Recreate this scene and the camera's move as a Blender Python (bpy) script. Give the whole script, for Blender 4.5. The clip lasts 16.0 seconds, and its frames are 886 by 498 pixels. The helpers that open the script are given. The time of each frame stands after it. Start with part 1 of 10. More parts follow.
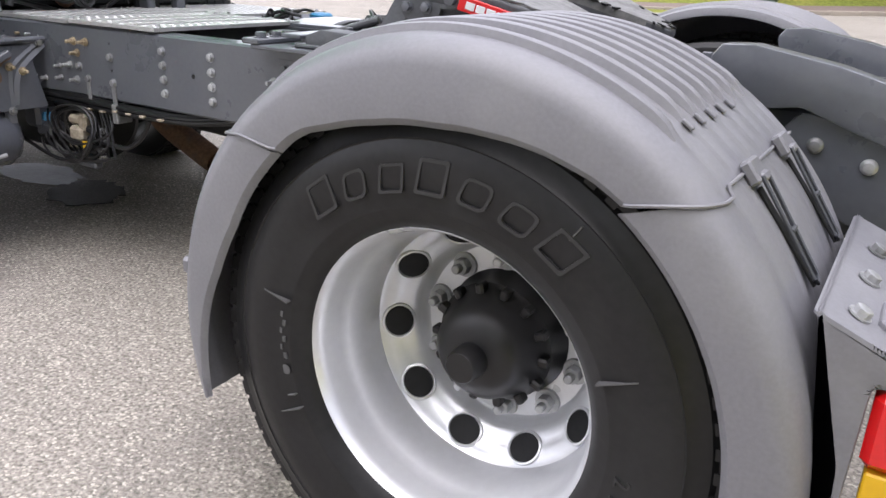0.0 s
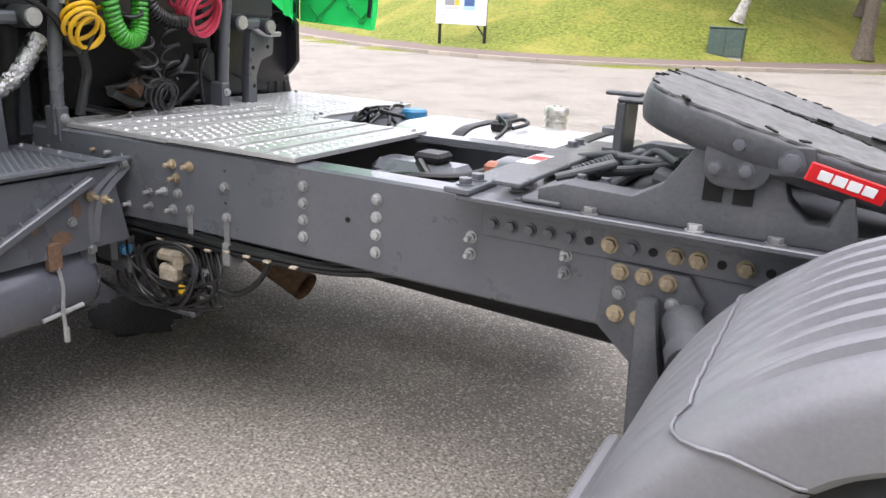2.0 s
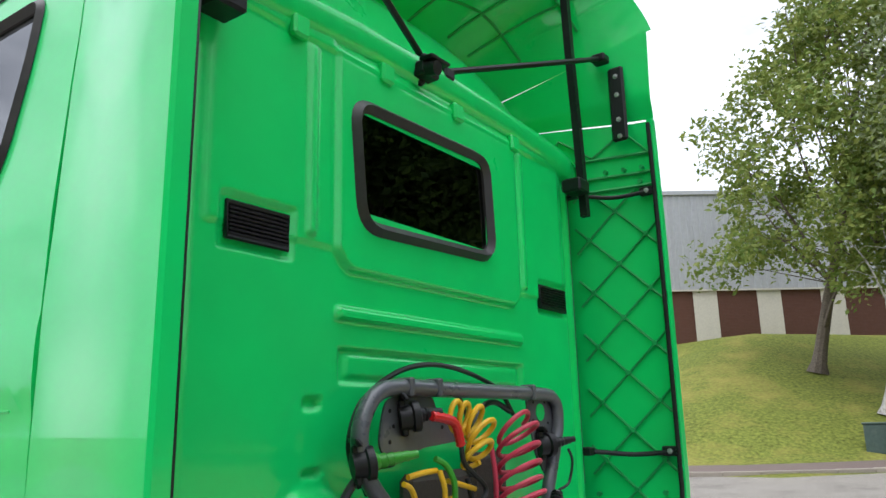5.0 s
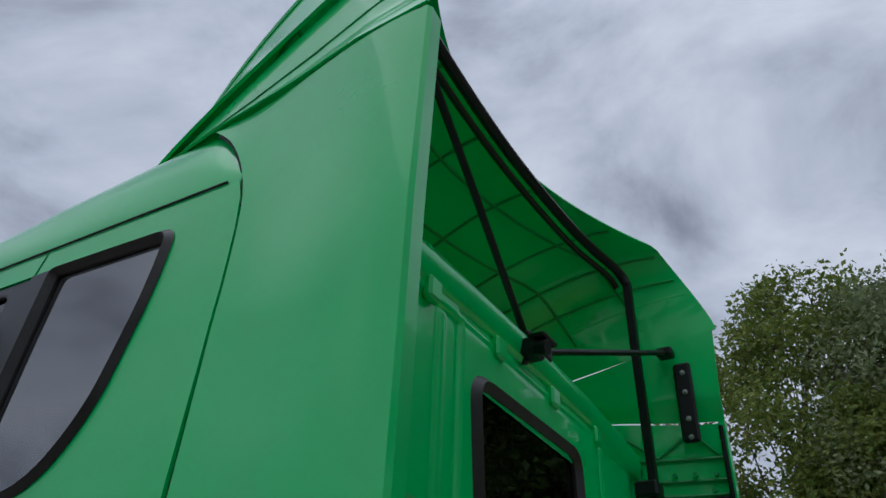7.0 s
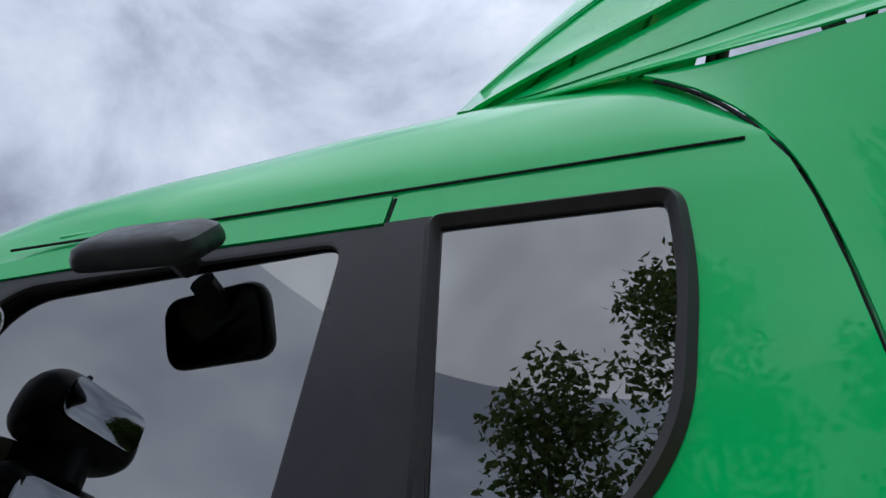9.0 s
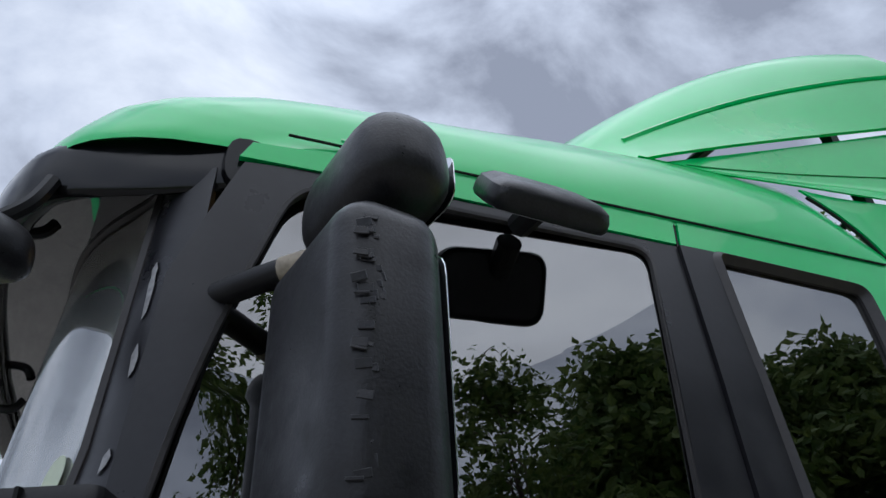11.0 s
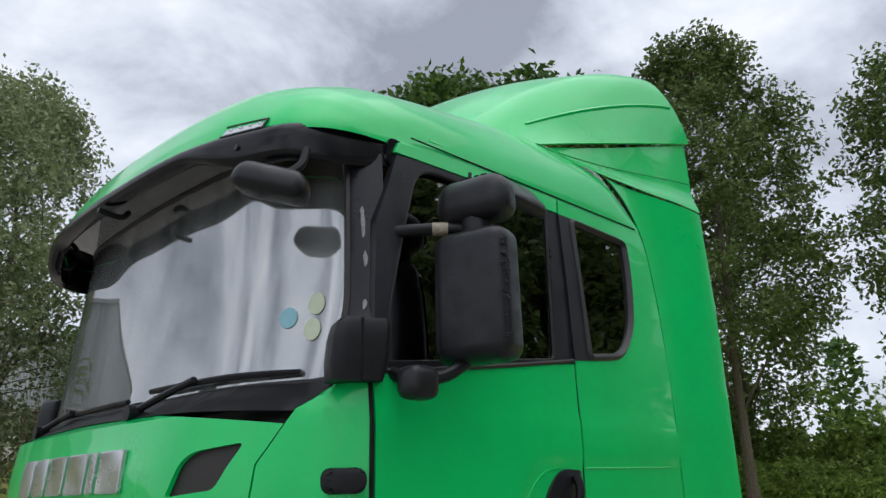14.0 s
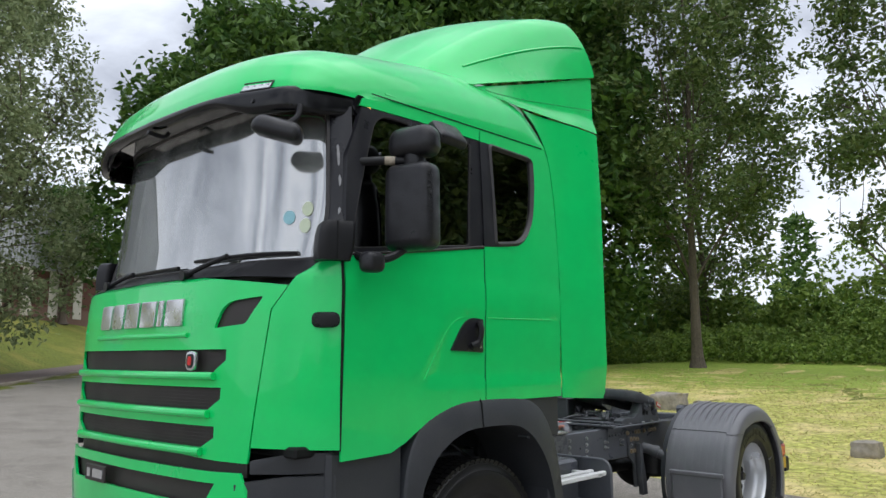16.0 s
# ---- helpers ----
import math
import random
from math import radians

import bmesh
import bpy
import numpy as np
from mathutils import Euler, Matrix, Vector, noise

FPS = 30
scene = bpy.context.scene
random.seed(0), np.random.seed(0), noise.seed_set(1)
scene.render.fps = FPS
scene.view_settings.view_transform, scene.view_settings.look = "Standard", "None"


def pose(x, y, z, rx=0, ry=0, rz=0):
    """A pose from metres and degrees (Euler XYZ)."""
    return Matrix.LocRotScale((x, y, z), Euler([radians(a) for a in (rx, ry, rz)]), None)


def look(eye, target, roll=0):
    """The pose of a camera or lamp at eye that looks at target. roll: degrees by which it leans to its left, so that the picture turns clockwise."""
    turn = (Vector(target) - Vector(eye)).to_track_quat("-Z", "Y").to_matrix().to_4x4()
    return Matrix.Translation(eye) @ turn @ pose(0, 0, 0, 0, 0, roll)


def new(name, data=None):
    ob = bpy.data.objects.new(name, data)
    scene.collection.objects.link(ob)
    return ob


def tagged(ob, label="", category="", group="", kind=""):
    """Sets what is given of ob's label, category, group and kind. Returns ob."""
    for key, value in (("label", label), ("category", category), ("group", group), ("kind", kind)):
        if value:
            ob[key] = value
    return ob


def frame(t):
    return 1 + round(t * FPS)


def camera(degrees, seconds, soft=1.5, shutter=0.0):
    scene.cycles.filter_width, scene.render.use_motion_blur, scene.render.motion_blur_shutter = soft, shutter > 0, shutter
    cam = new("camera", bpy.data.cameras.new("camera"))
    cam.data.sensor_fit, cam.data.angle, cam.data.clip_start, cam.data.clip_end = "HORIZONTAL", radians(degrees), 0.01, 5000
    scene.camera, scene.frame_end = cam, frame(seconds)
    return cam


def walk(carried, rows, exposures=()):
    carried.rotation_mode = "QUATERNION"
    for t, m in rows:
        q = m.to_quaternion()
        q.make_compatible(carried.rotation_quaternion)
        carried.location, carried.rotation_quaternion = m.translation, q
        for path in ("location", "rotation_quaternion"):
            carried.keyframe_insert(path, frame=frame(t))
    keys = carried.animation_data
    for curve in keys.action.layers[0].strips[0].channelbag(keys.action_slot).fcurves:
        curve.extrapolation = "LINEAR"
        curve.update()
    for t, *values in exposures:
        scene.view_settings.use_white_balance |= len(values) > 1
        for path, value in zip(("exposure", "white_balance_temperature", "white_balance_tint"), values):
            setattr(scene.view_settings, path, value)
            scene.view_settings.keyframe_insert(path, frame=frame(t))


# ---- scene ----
cam = camera(60.4, 16.0)
PATH = [
    (0, (0.635, -2.211, 1.212), (-0.346, -0.611, 0.521), 2.3),
    (0.5, (0.355, -2.142, 1.246), (-0.586, -0.51, 0.575), 3.1),
    (1, (0.114, -2.105, 1.325), (-0.777, -0.435, 0.679), 3.4),
    (1.5, (-0.128, -2.095, 1.373), (-0.995, -0.403, 0.752), 3.3),
    (2, (-0.345, -2.079, 1.376), (-1.232, -0.383, 0.796), 3.0),
    (2.5, (-0.616, -2.027, 1.398), (-1.578, -0.349, 0.89), 2.4),
    (3, (-0.879, -2.028, 1.445), (-1.938, -0.376, 1.061), 1.4),
    (3.5, (-1.085, -2.026, 1.519), (-2.229, -0.397, 1.319), 0.5),
    (4, (-1.244, -1.977, 1.596), (-2.429, -0.366, 1.621), -0.3),
    (4.5, (-1.363, -1.942, 1.686), (-2.538, -0.343, 1.933), -0.8),
    (5, (-1.428, -1.97, 1.748), (-2.558, -0.382, 2.201), -1.4),
    (5.2, (-1.468, -1.99, 1.774), (-2.567, -0.403, 2.296), -1.3),
    (7.3, (-2.134, -2.046, 1.867), (-2.954, -0.648, 3.039), 3.5),
    (7.5, (-2.266, -2.065, 1.872), (-3.049, -0.676, 3.078), 4.0),
    (8, (-2.599, -2.133, 1.9), (-3.289, -0.72, 3.136), 4.4),
    (8.5, (-2.925, -2.093, 1.899), (-3.547, -0.676, 3.166), 5.5),
    (9, (-3.295, -2.156, 1.981), (-3.728, -0.6, 3.16), 1.6),
    (9.5, (-3.706, -2.153, 2.008), (-3.874, -0.553, 3.196), -0.2),
    (12, (-5.159, -2.206, 1.813), (-4.142, -0.874, 2.904), -4.5),
    (12.5, (-5.432, -2.265, 1.792), (-4.278, -0.946, 2.755), -3.6),
    (13, (-5.654, -2.472, 1.768), (-4.41, -1.141, 2.594), -2.5),
    (13.5, (-5.899, -2.68, 1.73), (-4.588, -1.351, 2.449), -1.8),
    (14, (-6.129, -2.904, 1.703), (-4.776, -1.568, 2.321), -1.4),
    (14.5, (-6.326, -3.172, 1.674), (-4.931, -1.833, 2.184), -1.1),
    (15, (-6.532, -3.398, 1.601), (-5.107, -2.064, 2.034), -0.8),
    (15.5, (-6.786, -3.659, 1.619), (-5.34, -2.317, 1.948), -0.6),
    (16, (-6.946, -3.912, 1.592), (-5.497, -2.562, 1.866), -0.3),
]
EXPOSURES = [(0, 1.9, 6750, 17), (1.0, 2.05, 6850, 17), (3.0, 1.95, 6750, 17), (4.0, 1.5, 6600, 12), (5.2, 1.15, 6500, 10), (7.3, -0.45, 6000, 10), (8.2, -0.3, 6000, 10), (9.5, 0.05, 6000, 10), (11.8, 0.18, 6100, 10), (12.5, 0.28, 6200, 10), (14.0, 0.30, 6500, 9), (16.0, 0.65, 6550, 9)]
walk(cam, [(t, look(eye, target, roll)) for t, eye, target, roll in PATH], EXPOSURES)

# ---- sky and sun: a bright overcast day ----
world = bpy.data.worlds.new("sky")
scene.world = world
world.use_nodes = True
wn, wl = world.node_tree.nodes, world.node_tree.links
wn.clear()
w_out = wn.new("ShaderNodeOutputWorld")
w_bg = wn.new("ShaderNodeBackground")
w_sky = wn.new("ShaderNodeTexSky")
w_sky.sky_type = "NISHITA"
w_sky.sun_disc = False
w_sky.sun_elevation = radians(68)
w_sky.sun_rotation = radians(200)
w_dim = wn.new("ShaderNodeVectorMath")
w_dim.operation = "SCALE"
w_dim.inputs["Scale"].default_value = 0.09
w_co = wn.new("ShaderNodeTexCoord")
w_map = wn.new("ShaderNodeMapping")
w_map.inputs["Scale"].default_value = (1.0, 1.0, 1.5)
w_big = wn.new("ShaderNodeTexNoise")
w_big.inputs["Scale"].default_value = 2.7
w_big.inputs["Detail"].default_value = 9
w_big.inputs["Roughness"].default_value = 0.56
w_big.inputs["Distortion"].default_value = 0.35
w_ramp = wn.new("ShaderNodeValToRGB")
w_ramp.color_ramp.elements[0].position = 0.36
w_ramp.color_ramp.elements[0].color = (0.29, 0.31, 0.37, 1)
w_ramp.color_ramp.elements[1].position = 0.66
w_ramp.color_ramp.elements[1].color = (0.88, 0.91, 0.97, 1)
w_mid = w_ramp.color_ramp.elements.new(0.5)
w_mid.color = (0.60, 0.64, 0.73, 1)
w_mix = wn.new("ShaderNodeMix")
w_mix.data_type = "RGBA"
w_mix.inputs["Factor"].default_value = 0.9
wl.new(w_co.outputs["Generated"], w_map.inputs["Vector"])
wl.new(w_map.outputs[0], w_big.inputs["Vector"])
wl.new(w_big.outputs["Fac"], w_ramp.inputs["Fac"])
wl.new(w_sky.outputs[0], w_dim.inputs[0])
wl.new(w_dim.outputs[0], w_mix.inputs["A"])
wl.new(w_ramp.outputs[0], w_mix.inputs["B"])
wl.new(w_mix.outputs["Result"], w_bg.inputs["Color"])
# an overcast sky is some times brighter overhead than low down
w_sep = wn.new("ShaderNodeSeparateXYZ")
w_up = wn.new("ShaderNodeMapRange")
w_up.interpolation_type = "SMOOTHSTEP"
w_up.inputs["From Min"].default_value = 0.74
w_up.inputs["From Max"].default_value = 1.0
w_up.inputs["To Min"].default_value = 1.05
w_up.inputs["To Max"].default_value = 1.9
wl.new(w_co.outputs["Generated"], w_sep.inputs[0])
wl.new(w_sep.outputs["Z"], w_up.inputs["Value"])
wl.new(w_up.outputs[0], w_bg.inputs["Strength"])
wl.new(w_bg.outputs[0], w_out.inputs["Surface"])

sun = new("sun", bpy.data.lights.new("sun", "SUN"))
sun.data.energy = 0.6
sun.data.angle = radians(75)
sun.data.color = (1.0, 0.97, 0.92)
sun.matrix_world = look((2, -13, 34), (0, 0, 0))

# ---- materials ----


def material(name, color, rough=0.5, metal=0.0, bump=0.0, scale=40.0, vary=0.12, stain=0.0, stain_color=(0.2, 0.18, 0.16), stain_scale=3.0,
             coat=0.0, spec=0.5, detail=6, fleck=0.0, fleck_scale=200.0, fleck_color=(0.7, 0.7, 0.7), object_random=0.0, rough_vary=0.1):
    """A surface with grain, wider tone change, stains, flecks and fine relief, in object space metres."""
    m = bpy.data.materials.new(name)
    m.use_nodes = True
    n, l = m.node_tree.nodes, m.node_tree.links
    b = n["Principled BSDF"]
    b.inputs["Metallic"].default_value = metal
    b.inputs["Coat Weight"].default_value = coat
    b.inputs["Coat Roughness"].default_value = 0.03
    b.inputs["Specular IOR Level"].default_value = spec
    co = n.new("ShaderNodeTexCoord")
    fine = n.new("ShaderNodeTexNoise")
    fine.inputs["Scale"].default_value = scale
    fine.inputs["Detail"].default_value = detail
    wide = n.new("ShaderNodeTexNoise")
    wide.inputs["Scale"].default_value = stain_scale
    wide.inputs["Detail"].default_value = 5
    wide.inputs["Roughness"].default_value = 0.65
    for t in (fine, wide):
        l.new(co.outputs["Object"], t.inputs["Vector"])
    tone = n.new("ShaderNodeMapRange")
    tone.inputs["To Min"].default_value = 1 - vary
    tone.inputs["To Max"].default_value = 1 + vary
    tone.inputs["From Min"].default_value = 0.3
    tone.inputs["From Max"].default_value = 0.7
    l.new(fine.outputs["Fac"], tone.inputs["Value"])
    tint = n.new("ShaderNodeVectorMath")
    tint.operation = "SCALE"
    tint.inputs[0].default_value = color[:3]
    l.new(tone.outputs[0], tint.inputs["Scale"])
    last = tint.outputs[0]
    if object_random:
        info = n.new("ShaderNodeObjectInfo")
        rr = n.new("ShaderNodeMapRange")
        rr.inputs["To Min"].default_value = 1 - object_random
        rr.inputs["To Max"].default_value = 1 + object_random
        l.new(info.outputs["Random"], rr.inputs["Value"])
        mul = n.new("ShaderNodeVectorMath")
        mul.operation = "SCALE"
        l.new(last, mul.inputs[0])
        l.new(rr.outputs[0], mul.inputs["Scale"])
        last = mul.outputs[0]
    if stain:
        r = n.new("ShaderNodeValToRGB")
        r.color_ramp.elements[0].position = 0.48
        r.color_ramp.elements[1].position = 0.68
        r.color_ramp.elements[1].color = (stain, stain, stain, 1)
        l.new(wide.outputs["Fac"], r.inputs["Fac"])
        mx = n.new("ShaderNodeMix")
        mx.data_type = "RGBA"
        mx.inputs["B"].default_value = (*stain_color, 1)
        l.new(r.outputs[0], mx.inputs["Factor"])
        l.new(last, mx.inputs["A"])
        last = mx.outputs["Result"]
    if fleck:
        v = n.new("ShaderNodeTexVoronoi")
        v.inputs["Scale"].default_value = fleck_scale
        l.new(co.outputs["Object"], v.inputs["Vector"])
        sep = n.new("ShaderNodeSeparateColor")
        l.new(v.outputs["Color"], sep.inputs[0])
        th = n.new("ShaderNodeMapRange")
        th.inputs["From Min"].default_value = 1 - fleck
        th.inputs["From Max"].default_value = min(1.0, 1 - fleck + 0.08)
        l.new(sep.outputs[0], th.inputs["Value"])
        mx2 = n.new("ShaderNodeMix")
        mx2.data_type = "RGBA"
        mx2.inputs["B"].default_value = (*fleck_color, 1)
        l.new(th.outputs[0], mx2.inputs["Factor"])
        l.new(last, mx2.inputs["A"])
        last = mx2.outputs["Result"]
    l.new(last, b.inputs["Base Color"])
    rv = n.new("ShaderNodeMapRange")
    rv.inputs["From Min"].default_value = 0.3
    rv.inputs["From Max"].default_value = 0.7
    rv.inputs["To Min"].default_value = max(0.0, rough - rough_vary)
    rv.inputs["To Max"].default_value = min(1.0, rough + rough_vary)
    l.new(wide.outputs["Fac"], rv.inputs["Value"])
    l.new(rv.outputs[0], b.inputs["Roughness"])
    if bump:
        bp = n.new("ShaderNodeBump")
        bp.inputs["Strength"].default_value = 1.0
        bp.inputs["Distance"].default_value = bump
        l.new(fine.outputs["Fac"], bp.inputs["Height"])
        l.new(bp.outputs[0], b.inputs["Normal"])
    return m


def glass_material(name, color, ior=1.9, rough=0.0, film=0.0):
    """A thin pane: clear or tinted see-through with real gloss on both faces."""
    m = bpy.data.materials.new(name)
    m.use_nodes = True
    n, l = m.node_tree.nodes, m.node_tree.links
    n.clear()
    out = n.new("ShaderNodeOutputMaterial")
    tr = n.new("ShaderNodeBsdfTransparent")
    tr.inputs["Color"].default_value = (*color, 1)
    gl = n.new("ShaderNodeBsdfGlossy")
    gl.inputs["Roughness"].default_value = rough
    fr = n.new("ShaderNodeFresnel")
    fr.inputs["IOR"].default_value = ior
    mx = n.new("ShaderNodeMixShader")
    l.new(fr.outputs[0], mx.inputs[0])
    l.new(tr.outputs[0], mx.inputs[1])
    l.new(gl.outputs[0], mx.inputs[2])
    last = mx.outputs[0]
    if film:
        # thin pale film: dried rain and road dust in upright streaks, plus painted-in haze
        co = n.new("ShaderNodeTexCoord")
        mp = n.new("ShaderNodeMapping")
        mp.inputs["Scale"].default_value = (16, 16, 0.9)
        l.new(co.outputs["Object"], mp.inputs["Vector"])
        ns = n.new("ShaderNodeTexNoise")
        ns.inputs["Scale"].default_value = 1.0
        ns.inputs["Detail"].default_value = 6
        l.new(mp.outputs[0], ns.inputs["Vector"])
        n2 = n.new("ShaderNodeTexNoise")
        n2.inputs["Scale"].default_value = 2.6
        n2.inputs["Detail"].default_value = 3
        l.new(co.outputs["Object"], n2.inputs["Vector"])
        mul = n.new("ShaderNodeMath")
        mul.operation = "MULTIPLY"
        l.new(ns.outputs["Fac"], mul.inputs[0])
        l.new(n2.outputs["Fac"], mul.inputs[1])
        rg = n.new("ShaderNodeMapRange")
        rg.inputs["From Min"].default_value = 0.14
        rg.inputs["From Max"].default_value = 0.40
        rg.inputs["To Min"].default_value = film * 0.25
        rg.inputs["To Max"].default_value = film * 1.9
        l.new(mul.outputs[0], rg.inputs["Value"])
        df = n.new("ShaderNodeBsdfDiffuse")
        df.inputs["Color"].default_value = (0.72, 0.74, 0.74, 1)
        m2 = n.new("ShaderNodeMixShader")
        l.new(rg.outputs[0], m2.inputs[0])
        l.new(last, m2.inputs[1])
        l.new(df.outputs[0], m2.inputs[2])
        last = m2.outputs[0]
    l.new(last, out.inputs["Surface"])
    return m


def glow_material(name, color, strength):
    m = bpy.data.materials.new(name)
    m.use_nodes = True
    b = m.node_tree.nodes["Principled BSDF"]
    b.inputs["Base Color"].default_value = (*color, 1)
    b.inputs["Emission Color"].default_value = (*color, 1)
    b.inputs["Emission Strength"].default_value = strength
    return m


GREEN = material("green_paint", (0.001, 0.68, 0.155), rough=0.32, coat=0.65, spec=0.3, vary=0.03, scale=6, stain=0.12, stain_color=(0.03, 0.42, 0.12), stain_scale=1.6, rough_vary=0.06)
# inside mouldings: green darkened to carry the shade within the hollows
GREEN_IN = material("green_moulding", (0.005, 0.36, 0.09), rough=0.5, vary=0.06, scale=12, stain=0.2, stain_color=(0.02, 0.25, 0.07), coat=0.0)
CHASSIS = material("chassis_grey_paint", (0.088, 0.094, 0.108), rough=0.33, vary=0.07, scale=60, bump=0.0004, stain=0.35, stain_color=(0.12, 0.125, 0.132), stain_scale=5, coat=0.3)
TANK_PAINT = material("glossy_grey_tank_paint", (0.088, 0.094, 0.112), rough=0.22, vary=0.05, scale=50, stain=0.3, stain_color=(0.12, 0.125, 0.135), stain_scale=6, coat=0.6)
CAST = material("cast_iron_grey", (0.060, 0.064, 0.072), rough=0.5, vary=0.15, scale=90, bump=0.0012, stain=0.3, stain_color=(0.12, 0.12, 0.12), stain_scale=9)
PLATE_TOP = material("worn_greasy_plate", (0.14, 0.14, 0.14), rough=0.6, vary=0.3, scale=45, bump=0.003, stain=0.5, stain_color=(0.07, 0.07, 0.068), stain_scale=11, detail=9)
GUARD = material("mudguard_grey_plastic", (0.15, 0.15, 0.163), rough=0.42, vary=0.07, scale=140, bump=0.0003, stain=0.35, stain_color=(0.215, 0.215, 0.222), stain_scale=4)
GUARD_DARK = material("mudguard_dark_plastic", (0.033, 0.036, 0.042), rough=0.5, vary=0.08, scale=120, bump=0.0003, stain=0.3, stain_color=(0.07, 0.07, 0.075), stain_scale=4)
SCUFF = material("bare_scuff", (0.30, 0.30, 0.31), rough=0.6, vary=0.3, scale=90)
BLACK = material("black_plastic", (0.010, 0.010, 0.012), spec=0.3, rough=0.42, vary=0.15, scale=150, bump=0.0003, stain=0.4, stain_color=(0.022, 0.022, 0.024), stain_scale=6)
PILLAR = material("satin_black_trim", (0.014, 0.014, 0.018), spec=0.4, rough=0.34, vary=0.08, scale=80, bump=0.0001, stain=0.25, stain_color=(0.045, 0.045, 0.05), stain_scale=7)
VISOR = material("glossy_black_visor", (0.006, 0.006, 0.008), rough=0.16, spec=0.35, vary=0.1, scale=60, stain=0.2, stain_color=(0.02, 0.02, 0.022), stain_scale=9, rough_vary=0.08)
SEAL = material("rubber_seal", (0.022, 0.020, 0.021), rough=0.45, vary=0.12, scale=120, stain=0.3, stain_color=(0.07, 0.06, 0.058), stain_scale=12)
MIRROR_BLACK = material("mirror_housing_black", (0.013, 0.013, 0.016), spec=0.4, rough=0.40, vary=0.3, scale=220, bump=0.0004, stain=0.6, stain_color=(0.005, 0.005, 0.006), stain_scale=14, rough_vary=0.16)
WET_BLACK = material("wet_gloss_black", (0.012, 0.013, 0.014), rough=0.04, spec=1.0, vary=0.1, scale=60, coat=1.0, rough_vary=0.02)
RUBBER = material("tyre_rubber", (0.011, 0.011, 0.0118), rough=0.42, spec=0.32, vary=0.2, scale=60, bump=0.0004, stain=0.5, stain_color=(0.026, 0.026, 0.0265), stain_scale=4, rough_vary=0.14)
RUBBER_MARK = material("tyre_lettering", (0.022, 0.022, 0.023), rough=0.45, vary=0.05)
RIM = material("silver_rim_paint", (0.66, 0.67, 0.69), rough=0.30, metal=0.5, vary=0.03, scale=50, stain=0.25, stain_color=(0.56, 0.57, 0.59), stain_scale=2.5, rough_vary=0.05)
STEEL = material("bright_steel", (0.55, 0.56, 0.57), rough=0.28, metal=0.9, vary=0.06, scale=60)
BOLT = material("grey_bolt", (0.34, 0.345, 0.35), rough=0.4, metal=0.5, vary=0.15, scale=80, object_random=0.35)
BOLT_TAN = material("tan_plated_bolt", (0.33, 0.265, 0.175), rough=0.55, metal=0.3, vary=0.3, scale=90, object_random=0.25)
RUST = material("rusty_steel", (0.15, 0.085, 0.05), rough=0.8, vary=0.35, scale=70, bump=0.001, stain=0.6, stain_color=(0.10, 0.09, 0.085), stain_scale=16)
ALU = material("tread_plate_aluminium", (0.50, 0.50, 0.50), rough=0.42, metal=0.6, vary=0.10, scale=30, stain=0.45, stain_color=(0.33, 0.33, 0.325), stain_scale=7, rough_vary=0.14)
TANK = material("fuel_tank_aluminium", (0.56, 0.56, 0.56), rough=0.38, metal=0.7, vary=0.05, scale=9, stain=0.25, stain_color=(0.55, 0.55, 0.54), stain_scale=2.5)
FOIL = material("foil_wrap", (0.72, 0.72, 0.72), rough=0.25, metal=1.0, vary=0.2, scale=70, bump=0.012, detail=8)
# oily metal; the same near-black also paints the shade in holes and recesses
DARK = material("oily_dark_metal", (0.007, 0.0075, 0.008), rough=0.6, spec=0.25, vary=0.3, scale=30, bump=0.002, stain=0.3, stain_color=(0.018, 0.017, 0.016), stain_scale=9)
CABLE = material("black_cable", (0.007, 0.007, 0.008), rough=0.38, vary=0.1, scale=40)
YELLOW = material("yellow_air_line", (0.72, 0.42, 0.012), rough=0.4, vary=0.12, scale=20, stain=0.25, stain_color=(0.4, 0.24, 0.02), stain_scale=15)
LIME = material("green_electric_line", (0.03, 0.28, 0.02), rough=0.4, vary=0.12, scale=20, stain=0.25, stain_color=(0.02, 0.12, 0.015), stain_scale=15)
PINK = material("red_air_line", (0.52, 0.04, 0.085), rough=0.42, vary=0.12, scale=20, stain=0.25, stain_color=(0.3, 0.03, 0.05), stain_scale=15)
RED = material("red_enamel", (0.62, 0.012, 0.015), rough=0.35, vary=0.08, scale=40, stain=0.3, stain_color=(0.35, 0.02, 0.02), stain_scale=20)
RED_LENS = material("red_lamp_lens", (0.55, 0.005, 0.006), rough=0.12, vary=0.05, coat=0.6)
AMBER = material("amber_reflective_plate", (0.62, 0.36, 0.01), rough=0.4, vary=0.06)
WHITE = material("white_paint", (0.74, 0.75, 0.75), rough=0.45, vary=0.05, scale=30, stain=0.2, stain_color=(0.55, 0.55, 0.54), stain_scale=6)
GRILLE = material("dark_grille_mesh", (0.032, 0.026, 0.025), rough=0.55, vary=0.2, scale=260, bump=0.001)
CHROME_TXT = material("silver_letter_shape", (0.62, 0.63, 0.65), rough=0.25, metal=0.75, vary=0.04)
INTERIOR = material("grey_cab_trim", (0.05, 0.052, 0.054), rough=0.8, vary=0.1, scale=80, bump=0.0006, stain=0.2, stain_color=(0.12, 0.12, 0.12))
SEAT = material("dark_seat_cloth", (0.05, 0.05, 0.055), rough=0.9, vary=0.2, scale=160, bump=0.0008)
TAN = material("tan_cloth", (0.26, 0.20, 0.13), rough=0.9, vary=0.2, scale=90)
